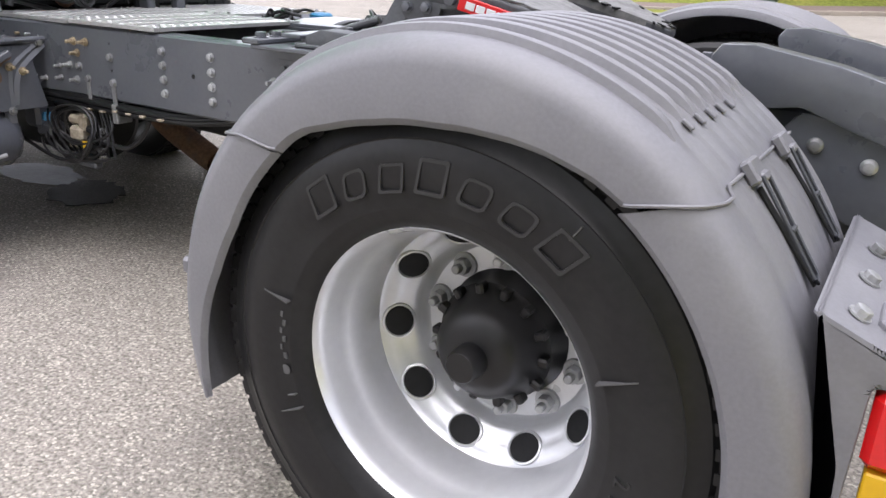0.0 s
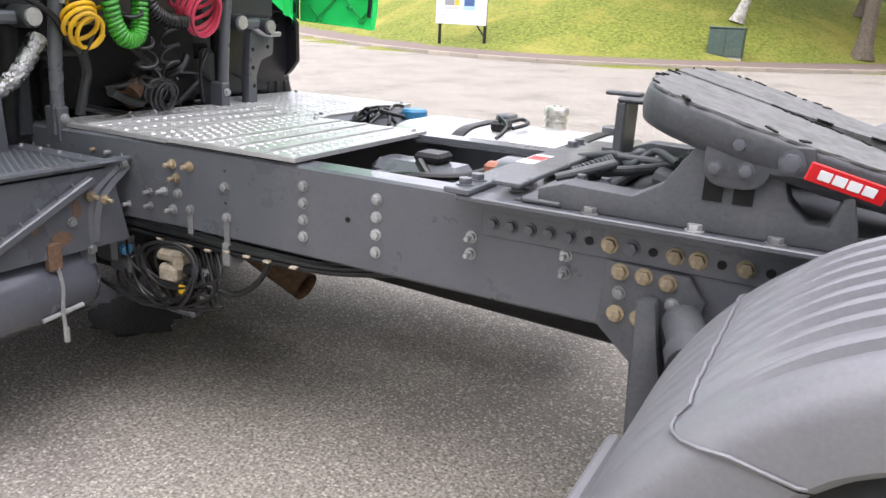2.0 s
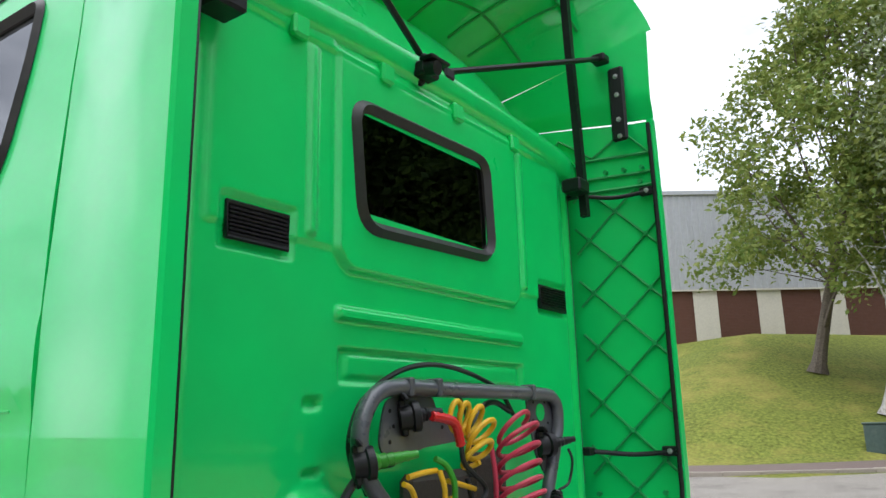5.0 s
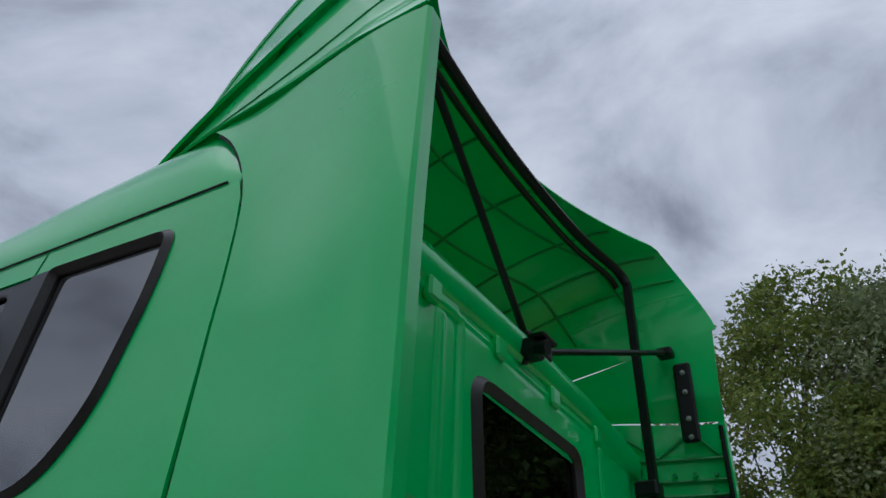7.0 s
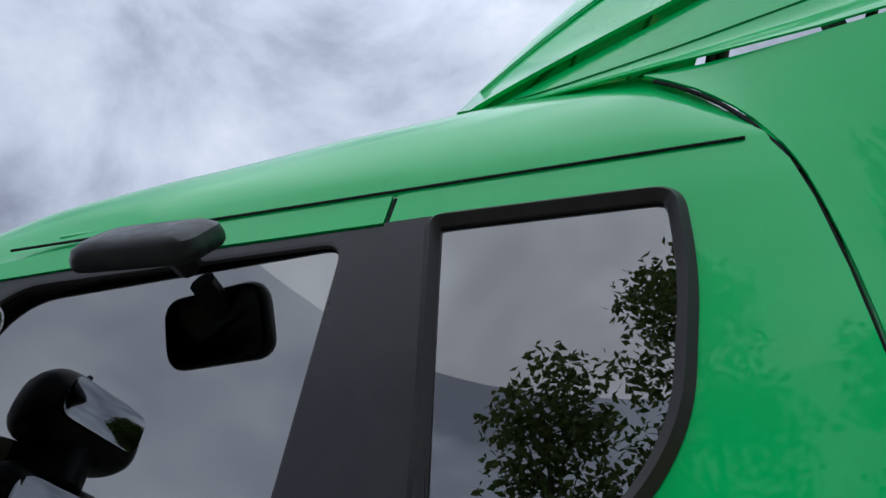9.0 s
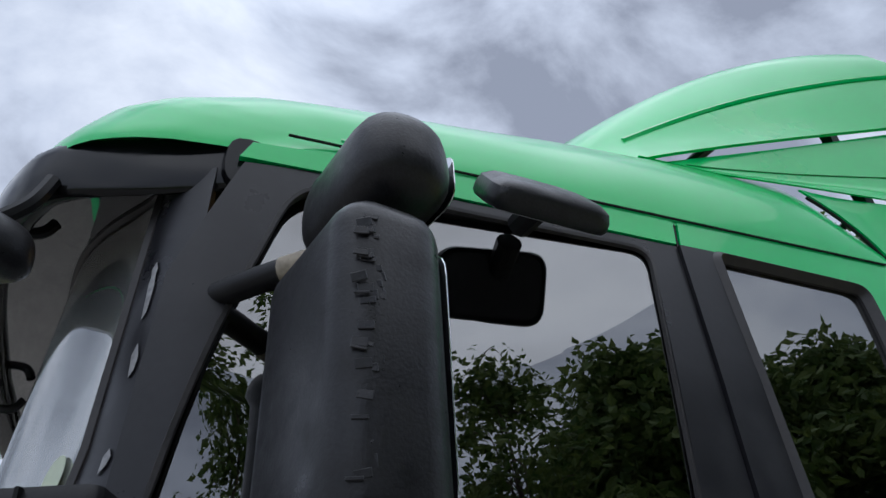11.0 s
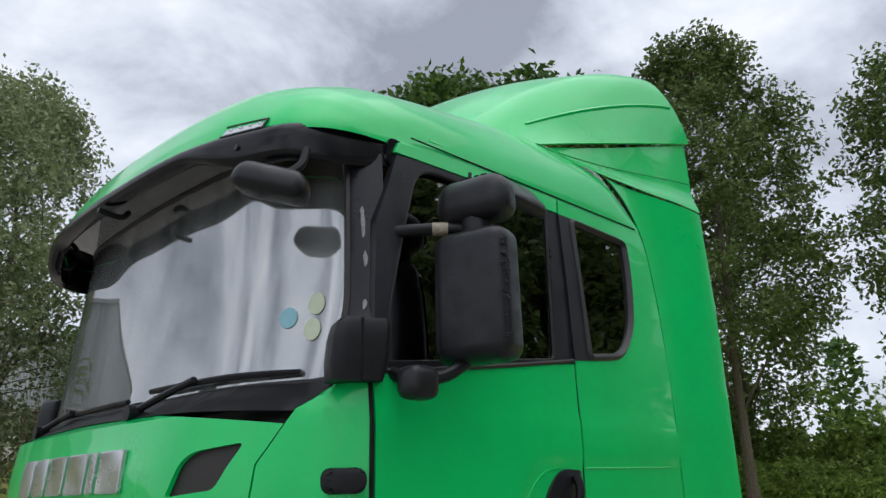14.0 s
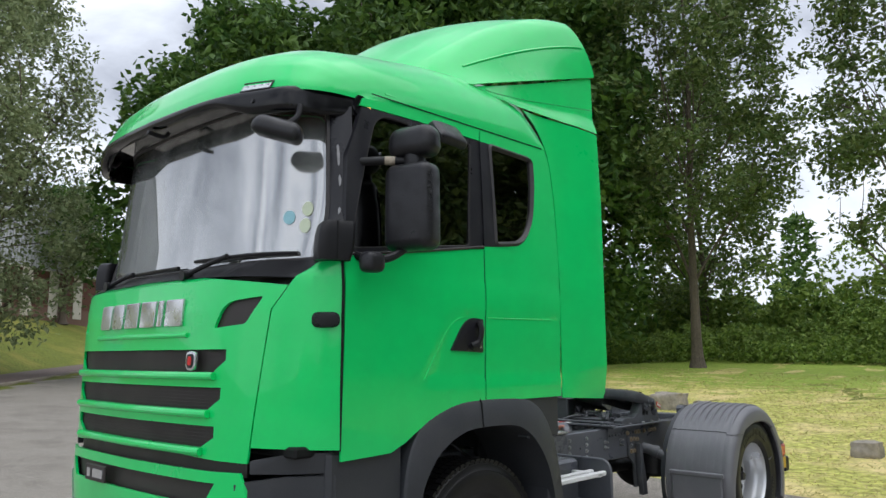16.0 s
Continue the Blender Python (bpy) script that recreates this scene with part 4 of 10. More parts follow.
def warehouse():
    ang = 37.5
    root = empty("warehouse", "warehouse with ribbed grey cladding over brick and cream panels", "building", at=(-15.0, 37.0, 0))
    root.rotation_euler = (0, 0, radians(ang))
    base, mid, topz, L = 5.2, 8.45, 13.6, 46.0
    # brick base with mortar ground, courses as real bars
    bm = bmesh.new()
    box(bm, 0, L, 0, 18, base - 2, mid)
    wall = part("wall", bm, MORTAR, root, "red-brown brick base wall", smooth=False)
    bm = bmesh.new()
    k = 0
    z = base + 0.3
    while z < mid - 0.05:
        box(bm, 0.0, L, -0.018, 0.01, z, z + 0.062)
        box(bm, -0.018, 0.01, 0.0, 18, z, z + 0.062)
        z += 0.075
    part("brickwork", bm, BRICK, wall, smooth=False)
    x = 1.55
    strip = None
    while x < L:
        m = pose(x, 0, 0)
        if strip is None:
            strip = part("cream_panel", boxes((0, 1.28, -0.06, 0.0, base - 0.5, mid), bevel=0.01), CREAM, root, "cream rendered panel")
            strip.matrix_basis = m
        else:
            again(strip, m)
        x += 3.42
    # ribbed cladding
    bm = bmesh.new()
    prof = []
    u = -0.3
    while u < L + 0.3:
        prof += [(u, 0.0), (u + 0.16, 0.0), (u + 0.19, -0.045), (u + 0.27, -0.045), (u + 0.30, 0.0)]
        u += 0.333
    lo = [bm.verts.new((a, -0.12 + b, mid - 0.05)) for a, b in prof]
    hi = [bm.verts.new((a, -0.12 + b, topz)) for a, b in prof]
    for i in range(len(prof) - 1):
        bm.faces.new((lo[i], lo[i + 1], hi[i + 1], hi[i]))
    clad = part("cladding", bm, CLAD, root, smooth=False)
    bm = bmesh.new()
    prof = [(b, a) for a, b in prof if a < 18]
    lo = [bm.verts.new((-0.32 + a, b, mid - 0.05)) for a, b in prof]
    hi = [bm.verts.new((-0.32 + a, b, topz)) for a, b in prof]
    for i in range(len(prof) - 1):
        bm.faces.new((hi[i], hi[i + 1], lo[i + 1], lo[i]))
    part("cladding", bm, CLAD, root, smooth=False)
    part("roof", boxes((-0.45, L + 0.4, -0.26, 18, topz - 0.02, topz + 0.22), bevel=0.02), CLAD, root)
    part("drip", boxes((-0.45, L + 0.4, -0.2, -0.1, mid - 0.12, mid - 0.04), (-0.45, -0.3, -0.1, 18, mid - 0.12, mid - 0.04)), CREAM, root)
    part("wall_sign", boxes((-0.10, -0.05, 4.2, 6.6, base + 0.9, base + 2.4), bevel=0.01), WHITE, root, "plain white wall sign")


warehouse()
# ---- the lorry: front at -x, its left side at -y, rear axle at x = 0 ----
truck = empty("tractor_unit", "green two-axle lorry tractor unit with grey chassis parked on asphalt", "lorry")
RAIL_Y, RAIL_IN, RAIL_TOP, RAIL_LOW = 0.385, 0.295, 0.955, 0.685
bolt_plain = hexbolt(0.0115, 0.011)
bolt_stud = hexbolt(0.0115, 0.012, stud=0.022)
bolt_big = hexbolt(0.0145, 0.014, washer=True)
bolt_meshes = {}


def bolt(kind, parent, m, mat=None):
    """One bolt on a part, at the pose m (it points along the pose's z)."""
    if kind not in bolt_meshes:
        bm = {"plain": bolt_plain, "stud": bolt_stud, "big": bolt_big}[kind.split("_")[0]]
        me = bpy.data.meshes.new("bolt")
        bm.to_mesh(me)
        me.materials.append(BOLT_TAN if kind.endswith("tan") else CHASSIS if kind.endswith("grey") else BOLT)
        me.shade_smooth()
        me.set_sharp_from_angle(angle=0.5)
        bolt_meshes[kind] = me
    o = new("bolt", bolt_meshes[kind])
    o.parent = parent
    o.matrix_basis = m
    return o


def rail(side):
    """C-section side member; its front end splays a little outwards."""
    bm = bmesh.new()
    s = side
    prof = [(RAIL_IN, RAIL_TOP), (RAIL_Y - 0.008, RAIL_TOP), (RAIL_Y, RAIL_TOP - 0.008), (RAIL_Y, RAIL_LOW + 0.008), (RAIL_Y - 0.008, RAIL_LOW), (RAIL_IN, RAIL_LOW),
            (RAIL_IN, RAIL_LOW + 0.009), (RAIL_Y - 0.009, RAIL_LOW + 0.009), (RAIL_Y - 0.009, RAIL_TOP - 0.009), (RAIL_IN, RAIL_TOP - 0.009)]
    rings = []
    for x, off in ((-4.9, 0.05), (-3.2, 0.045), (-2.75, 0.03), (-2.26, 0.004), (-2.22, 0.0), (-1.2, 0), (0.0, 0), (0.95, 0)):
        rings.append([bm.verts.new((x, s * (y + off), z)) for y, z in prof])
    for a, b in zip(rings, rings[1:]):
        for k in range(len(prof)):
            bm.faces.new((a[k], a[(k + 1) % len(prof)], b[(k + 1) % len(prof)], b[k]))
    bm.faces.new(rings[0])
    bm.faces.new(rings[-1][::-1])
    bmesh.ops.recalc_face_normals(bm, faces=bm.faces[:])
    return part("frame_rail", bm, CHASSIS, truck, "grey painted steel frame rail")


rail_l, rail_r = rail(-1), rail(1)
Y0 = -RAIL_Y
left = lambda x, z, y=Y0: Matrix.Translation((x, y, z)) @ FACE_LEFT
for x in (-1.44, -1.69):
    for k in range(4):
        bolt("plain", rail_l, left(x, 0.898 - 0.05 * k))
for x in (-1.15, -0.895):
    for z in (0.845, 0.80):
        bolt("stud", rail_l, left(x, z))
for x, z in ((-2.31, 0.79), (-2.25, 0.80), (-2.31, 0.745), (-2.48, 0.90), (-2.47, 0.74), (-2.41, 0.735), (-2.85, 0.885), (-2.77, 0.885), (-2.215, 0.745)):
    bolt("stud", rail_l, left(x, z))
for x, z in ((-2.21, 0.893), (-2.135, 0.895), (-2.195, 0.85), (-2.55, 0.9)):
    bolt("stud_tan", rail_l, left(x, z))
for x, z in ((-1.99, 0.85), (-2.19, 0.80), (-2.14, 0.755), (-1.985, 0.755), (-2.43, 0.893)):
    bolt("plain", rail_l, left(x, z))
# punched holes: thin dark discs on the rail, coloured for the shade inside
hole = bmesh.new()
lathe([(0, 0), (0.008, 0), (0.008, 0.0015), (0, 0.0015)], 14, bm=hole)
hole = part("hole", hole, DARK, rail_l)
hole.matrix_basis = left(-1.535, 0.825)
for x, z in ((-1.99, 0.90), (-1.99, 0.80)):
    again(hole, left(x, z) @ Matrix.Scale(0.6, 4))
# cable clamps under the rail
for x in (-2.14, -1.985):
    part("clip", boxes((x - 0.011, x + 0.011, Y0 - 0.006, Y0 - 0.001, 0.655, 0.745), bevel=0.001), BOLT, rail_l)
# doubler strip with the fifth wheel mounting angle
plate = part("mounting_plate", boxes((-1.12, -0.25, Y0 - 0.009, Y0 - 0.0005, 0.858, 0.925), bevel=0.002), CHASSIS, truck)
for k in range(17):
    x = -1.09 + 0.05 * k
    if k in (5, 8, 11, 13):
        o = again(hole, left(x, 0.893, Y0 - 0.0095) @ Matrix.Scale(1.3, 4), plate)
    elif k >= 6:
        bolt("big_grey" if k == 7 else "big_tan", plate, left(x, 0.893, Y0 - 0.009))
    else:
        bolt("plain_grey", plate, left(x, 0.893, Y0 - 0.009) @ Matrix.Scale(1.05, 4))


def angle_plate(side):
    """The flat top flange that carries the fifth wheel, with its slots."""
    s = side
    bm = bmesh.new()
    ya, yb = sorted((s * 0.29, s * 0.475))
    box(bm, -1.16, -0.2, ya, yb, 0.957, 0.971, bevel=0.003)
    yc, yd = sorted((s * 0.386, s * 0.400))
    box(bm, -1.12, -0.2, yc, yd, 0.925, 0.957)
    a = part("mounting_angle", bm, CHASSIS, truck)
    # each slot is a flat dark strip, shade put into its colour
    slot = None
    for k in range(11):
        if slot is None:
            slot = part("slot", boxes((-1.02, -0.99, s * 0.435 - 0.005, s * 0.435 + 0.005, 0.9712, 0.9722)), DARK, a)
        else:
            again(slot, pose(0.075 * k, 0, 0))
    for x in (-1.06, -0.83, -0.60, -0.44):
        bolt("big", a, Matrix.Translation((x, s * 0.45 if x > -1 else s * 0.33, 0.971)))
    return a


angle_plate(-1), angle_plate(1)

# spring hanger with its tan bolts
bm = bmesh.new()
prism(bm, [(-0.79, 0.86), (-0.60, 0.855), (-0.56, 0.80), (-0.58, 0.70), (-0.62, 0.60), (-0.62, 0.42), (-0.70, 0.42), (-0.71, 0.62), (-0.80, 0.70)], lambda u, v, w: (u, Y0 - 0.002 - w, v), 0.022, bevel=0.005)
hanger = part("spring_hanger", bm, CAST, truck, "cast spring hanger with tan bolts")
for x, z in ((-0.755, 0.838), (-0.70, 0.837), (-0.645, 0.832), (-0.755, 0.735), (-0.70, 0.735)):
    bolt("big_tan", hanger, left(x, z, Y0 - 0.024))
for x, z in ((-0.752, 0.787), (-0.63, 0.783)):
    bolt("plain", hanger, left(x, z, Y0 - 0.024))
bm = bmesh.new()
prism(bm, [(-0.70, 0.80), (-0.655, 0.80), (-0.64, 0.70), (-0.60, 0.5), (-0.58, 0.35), (-0.66, 0.35), (-0.69, 0.55)], lambda u, v, w: (u, Y0 - 0.03 - w, v), 0.05, bevel=0.012)
part("hanger_arm", bm, CAST, truck)
bm = bar([(-0.60, -0.43, 0.76), (-0.56, -0.52, 0.73), (-0.50, -0.66, 0.66), (-0.48, -0.70, 0.62)], 0.045, 14)
bush = part("guard_stay", bm, CAST, truck, "round mudguard stay with worn paint")
part("collar", bar([(-0.56, -0.52, 0.73), (-0.545, -0.56, 0.715)], 0.056, 16, smooth=False), CAST, bush)
# cross members and things between the rails
for x in (-1.62, -0.95, -0.2, 0.65, -2.9):
    part("crossmember", boxes((x - 0.05, x + 0.05, -RAIL_IN, RAIL_IN, 0.71, 0.90), bevel=0.012), CHASSIS, truck)
part("propeller_shaft", bar([(-3.2, 0, 0.62), (0, 0, 0.52)], 0.06, 16, smooth=False), DARK, truck)
bm = lathe([(0, -0.14), (0.09, -0.14), (0.16, -0.09), (0.2, 0.0), (0.16, 0.09), (0.09, 0.14), (0, 0.14)], 24, m=Matrix.Translation((0, 0, 0.5)) @ FACE_BACK)
axle = part("rear_axle", bm, DARK, truck)
part("axle_tube", bar([(0, -0.8, 0.5), (0, 0.8, 0.5)], 0.075, 16, smooth=False), DARK, axle)
for s in (-1, 1):
    bm = bmesh.new()
    lathe([(0, 0), (0.105, 0), (0.125, 0.03), (0.12, 0.09), (0.135, 0.13), (0.12, 0.2), (0.09, 0.22), (0, 0.22)], 20, m=Matrix.Translation((-0.45, s * 0.46, 0.50)), bm=bm)
    part("air_spring", bm, RUBBER, truck)
# black bump stops that hang under the rail
for x in (-1.42, -0.98):
    bm = bmesh.new()
    prism(bm, rounded([(x - 0.09, 0.70), (x + 0.09, 0.70), (x + 0.075, 0.60, 0.06), (x - 0.06, 0.59, 0.06)], 0.01), lambda u, v, w: (u, -0.12 + w, v), 0.15, bevel=0.01)
    part("bump_stop", bm, DARK, truck)
# gearbox, engine rear and dark mass behind the cab
bm = boxes((-3.9, -2.95, -0.33, 0.33, 0.55, 1.12), (-3.2, -2.62, -0.24, 0.24, 0.58, 0.93), (-4.7, -3.9, -0.38, 0.38, 0.55, 1.25), bevel=0.05)
engine = part("engine", bm, DARK, truck, "dark oily engine and gearbox")
rnd = random.Random(5)
bm = bmesh.new()
for k in range(26):
    x, y, z = rnd.uniform(-3.1, -2.8), rnd.uniform(-0.42, 0.42), rnd.uniform(0.95, 1.35)
    pts = [(x, y, z)]
    for _ in range(3):
        pts.append((pts[-1][0] + rnd.uniform(-0.12, 0.12), pts[-1][1] + rnd.uniform(-0.22, 0.22), pts[-1][2] + rnd.uniform(-0.15, 0.1)))
    part("hose", bar(pts, rnd.uniform(0.008, 0.02), 7, steps=5), CABLE, engine)
bm = bmesh.new()
for k in range(14):
    x, y, z = rnd.uniform(-3.15, -2.85), rnd.uniform(-0.5, 0.5), rnd.uniform(0.9, 1.3)
    s = rnd.uniform(0.04, 0.1)
    part("casting", boxes((x - s, x + s, y - s * 0.8, y + s * 0.8, z - s * 0.7, z + s * 0.7), bevel=s * 0.2), DARK, engine)
part("heat_shield", bar([(-2.85, 0.05, 1.05), (-2.83, -0.02, 1.02)], 0.05, 12), RUST, engine)
# inner tank or air cleaner between the rails, and the grey axle gear behind the deck
bm = lathe([(0, 0), (0.06, 0), (0.11, 0.02), (0.13, 0.06), (0.13, 0.36), (0.11, 0.40), (0.06, 0.42), (0, 0.42)], 24, m=Matrix.Translation((-1.30, 0.02, 0.86)) @ FACE_BACK)
part("air_tank", bm, CHASSIS, truck, "grey air tank between the rails")
bm = boxes((-1.72, -1.38, -0.02, 0.13, 0.80, 0.93), bevel=0.03)
blk = part("valve_block", bm, CHASSIS, truck)
part("cap", boxes((-1.56, -1.46, 0.0, 0.10, 0.93, 0.965), bevel=0.012), BLACK, blk)
for pts, r in (([(-1.5, -0.06, 0.95), (-1.42, -0.1, 0.9), (-1.3, -0.14, 0.88)], 0.014), ([(-1.72, -0.05, 0.86), (-1.5, -0.16, 0.92), (-1.34, -0.1, 0.93), (-1.27, -0.02, 0.95)], 0.012), ([(-1.72, -0.12, 0.84), (-1.5, -0.2, 0.88), (-1.36, -0.14, 0.89), (-1.26, -0.08, 0.9)], 0.012)):
    part("air_pipe", bar(pts, r, 8), CABLE, blk, "black air pipe")
part("brass_fitting", boxes((-1.29, -1.22, -0.05, 0.0, 0.92, 0.975), (-1.29, -1.23, -0.11, -0.06, 0.87, 0.92), bevel=0.012), material("coppery_fitting", (0.36, 0.13, 0.08), rough=0.5, vary=0.2), blk)

# exhaust tail pipe
bm = bmesh.new()
tube(bm, smooth_line([(-2.95, 0.30, 0.56), (-2.7, 0.28, 0.52), (-2.50, 0.29, 0.40), (-2.21, 0.285, 0.285)], 6), 0.062, 18, caps=False)
tube(bm, smooth_line([(-2.95, 0.30, 0.56), (-2.7, 0.28, 0.52), (-2.50, 0.29, 0.40), (-2.21, 0.285, 0.285)], 6), 0.056, 18, caps=False)
part("exhaust_pipe", bm, RUST, truck, "rusty exhaust tail pipe")
bm = lathe([(0, 0), (0.15, 0), (0.19, 0.03), (0.19, 0.7), (0.15, 0.73), (0, 0.73)], 28, m=Matrix.Translation((-3.55, 0.15, 0.42)) @ FACE_BACK)
part("silencer", bm, DARK, truck)

# cable bundle under the left rail, valves and loops
bundle = part("cable_clamp", boxes((-2.0, -1.97, -0.40, -0.33, 0.60, 0.675), bevel=0.004), BOLT, truck, "clamp of the cables along the rail")
rnd = random.Random(8)
for k in range(22):
    o = (rnd.uniform(-0.035, 0.035), rnd.uniform(-0.035, 0.03))
    part("cable", bar([(-2.75, -0.36 + o[0], 0.67 + o[1]), (-2.4, -0.37 + o[0], 0.665 + o[1] * 0.8), (-2.1, -0.365 + o[0], 0.66 + o[1] * 0.7), (-1.85, -0.36 + o[0], 0.657 + o[1] * 0.6), (-1.6, -0.34 + o[0], 0.66 + o[1] * 0.5), (-1.4, -0.3, 0.68 + o[1] * 0.5)], rnd.uniform(0.004, 0.008), 7), CABLE, bundle, "black cable along the rail")
for x in (-2.27, -2.14, -2.06, -1.98, -1.9, -1.82, -1.72):
    part("cable_tie", boxes((x - 0.012, x + 0.012, -0.405, -0.385, 0.635 + 0.01 * (x > -2), 0.643 + 0.01 * (x > -2)), bevel=0.002), BUFF, bundle, "small buff cable tag")
bm = boxes((-2.30, -2.20, -0.40, -0.32, 0.56, 0.60), (-2.27, -2.19, -0.42, -0.33, 0.50, 0.56), (-2.22, -2.17, -0.41, -0.35, 0.54, 0.61), (-2.30, -2.24, -0.41, -0.34, 0.46, 0.5), bevel=0.012)
valve = part("brake_valve", bm, BUFF, truck, "dusty buff brake valve with ports")
for row in ((-2.17, -2.11, -0.41, -0.36, 0.50, 0.53), (-2.17, -2.10, -0.41, -0.36, 0.54, 0.57), (-2.16, -2.11, -0.42, -0.37, 0.46, 0.49)):
    port = part("port", boxes(row, bevel=0.008), BLACK, valve)
    part("union_nut", bar([(row[1] - 0.004, (row[2] + row[3]) / 2, (row[4] + row[5]) / 2), (row[1] + 0.016, (row[2] + row[3]) / 2, (row[4] + row[5]) / 2)], 0.013, 6, smooth=False), STEEL, port)
part("valve_foot", boxes((-2.27, -2.13, -0.41, -0.34, 0.425, 0.455), (-2.22, -2.16, -0.40, -0.35, 0.40, 0.43), bevel=0.008), STEEL, valve, "dirty bare metal valve foot")
# short loops between the valve and the rail
rnd = random.Random(31)
for k in range(9):
    x0, z0 = rnd.uniform(-2.50, -2.36), rnd.uniform(0.48, 0.60)
    x1, z1 = rnd.uniform(-2.16, -2.02), rnd.uniform(0.46, 0.62)
    dip = rnd.uniform(0.40, 0.52)
    part("loop_cable", bar([(x0, -0.39, z0), (x0 + 0.06, -0.43, (z0 + dip) / 2), ((x0 + x1) / 2, -0.43 + rnd.uniform(-0.02, 0.02), dip), (x1 + 0.02, -0.42, (z1 + dip) / 2), (x1, -0.39, z1), (x1 - 0.05, -0.37, 0.64)], rnd.uniform(0.0045, 0.0075), 7), CABLE, valve, "black looped cable")
part("blue_port", boxes((-2.45, -2.42, -0.42, -0.38, 0.555, 0.59), bevel=0.008), BLUE, valve, "blue plastic coupling")
part("body", boxes((-2.56, -2.46, -0.43, -0.33, 0.52, 0.62), (-2.52, -2.4, -0.41, -0.34, 0.48, 0.55), bevel=0.015), CHASSIS, valve)
part("tag", boxes((-2.155, -2.125, -0.437, -0.432, 0.485, 0.515)), AMBER, valve, "small yellow tag")
for k, (rx, rz, oy) in enumerate(((0.10, 0.09, 0), (0.12, 0.11, -0.02), (0.085, 0.10, 0.01))):
    part("air_hose", bar([(-2.2 + rx * math.cos(a) + 0.01 * k, -0.43 + oy + 0.02 * math.sin(2 * a), 0.545 + rz * math.sin(a)) for a in [2 * math.pi * j / 28 for j in range(28)]], 0.0055, 7, closed=True, smooth=False), CABLE, valve, "looped black air hose")
part("air_hose", bar([(-2.75, -0.42, 0.50), (-2.5, -0.45, 0.46), (-2.35, -0.44, 0.42), (-2.2, -0.42, 0.42), (-2.12, -0.40, 0.45)], 0.008, 7), CABLE, valve)
part("air_hose", bar([(-2.1, -0.4, 0.52), (-1.98, -0.37, 0.5), (-1.9, -0.35, 0.55), (-1.86, -0.34, 0.62)], 0.010, 7), CABLE, valve)
part("plug", boxes((-2.22, -2.10, -0.43, -0.39, 0.405, 0.430), bevel=0.008), CAST, valve, "grey cable connectors")

# ---- wheels ----


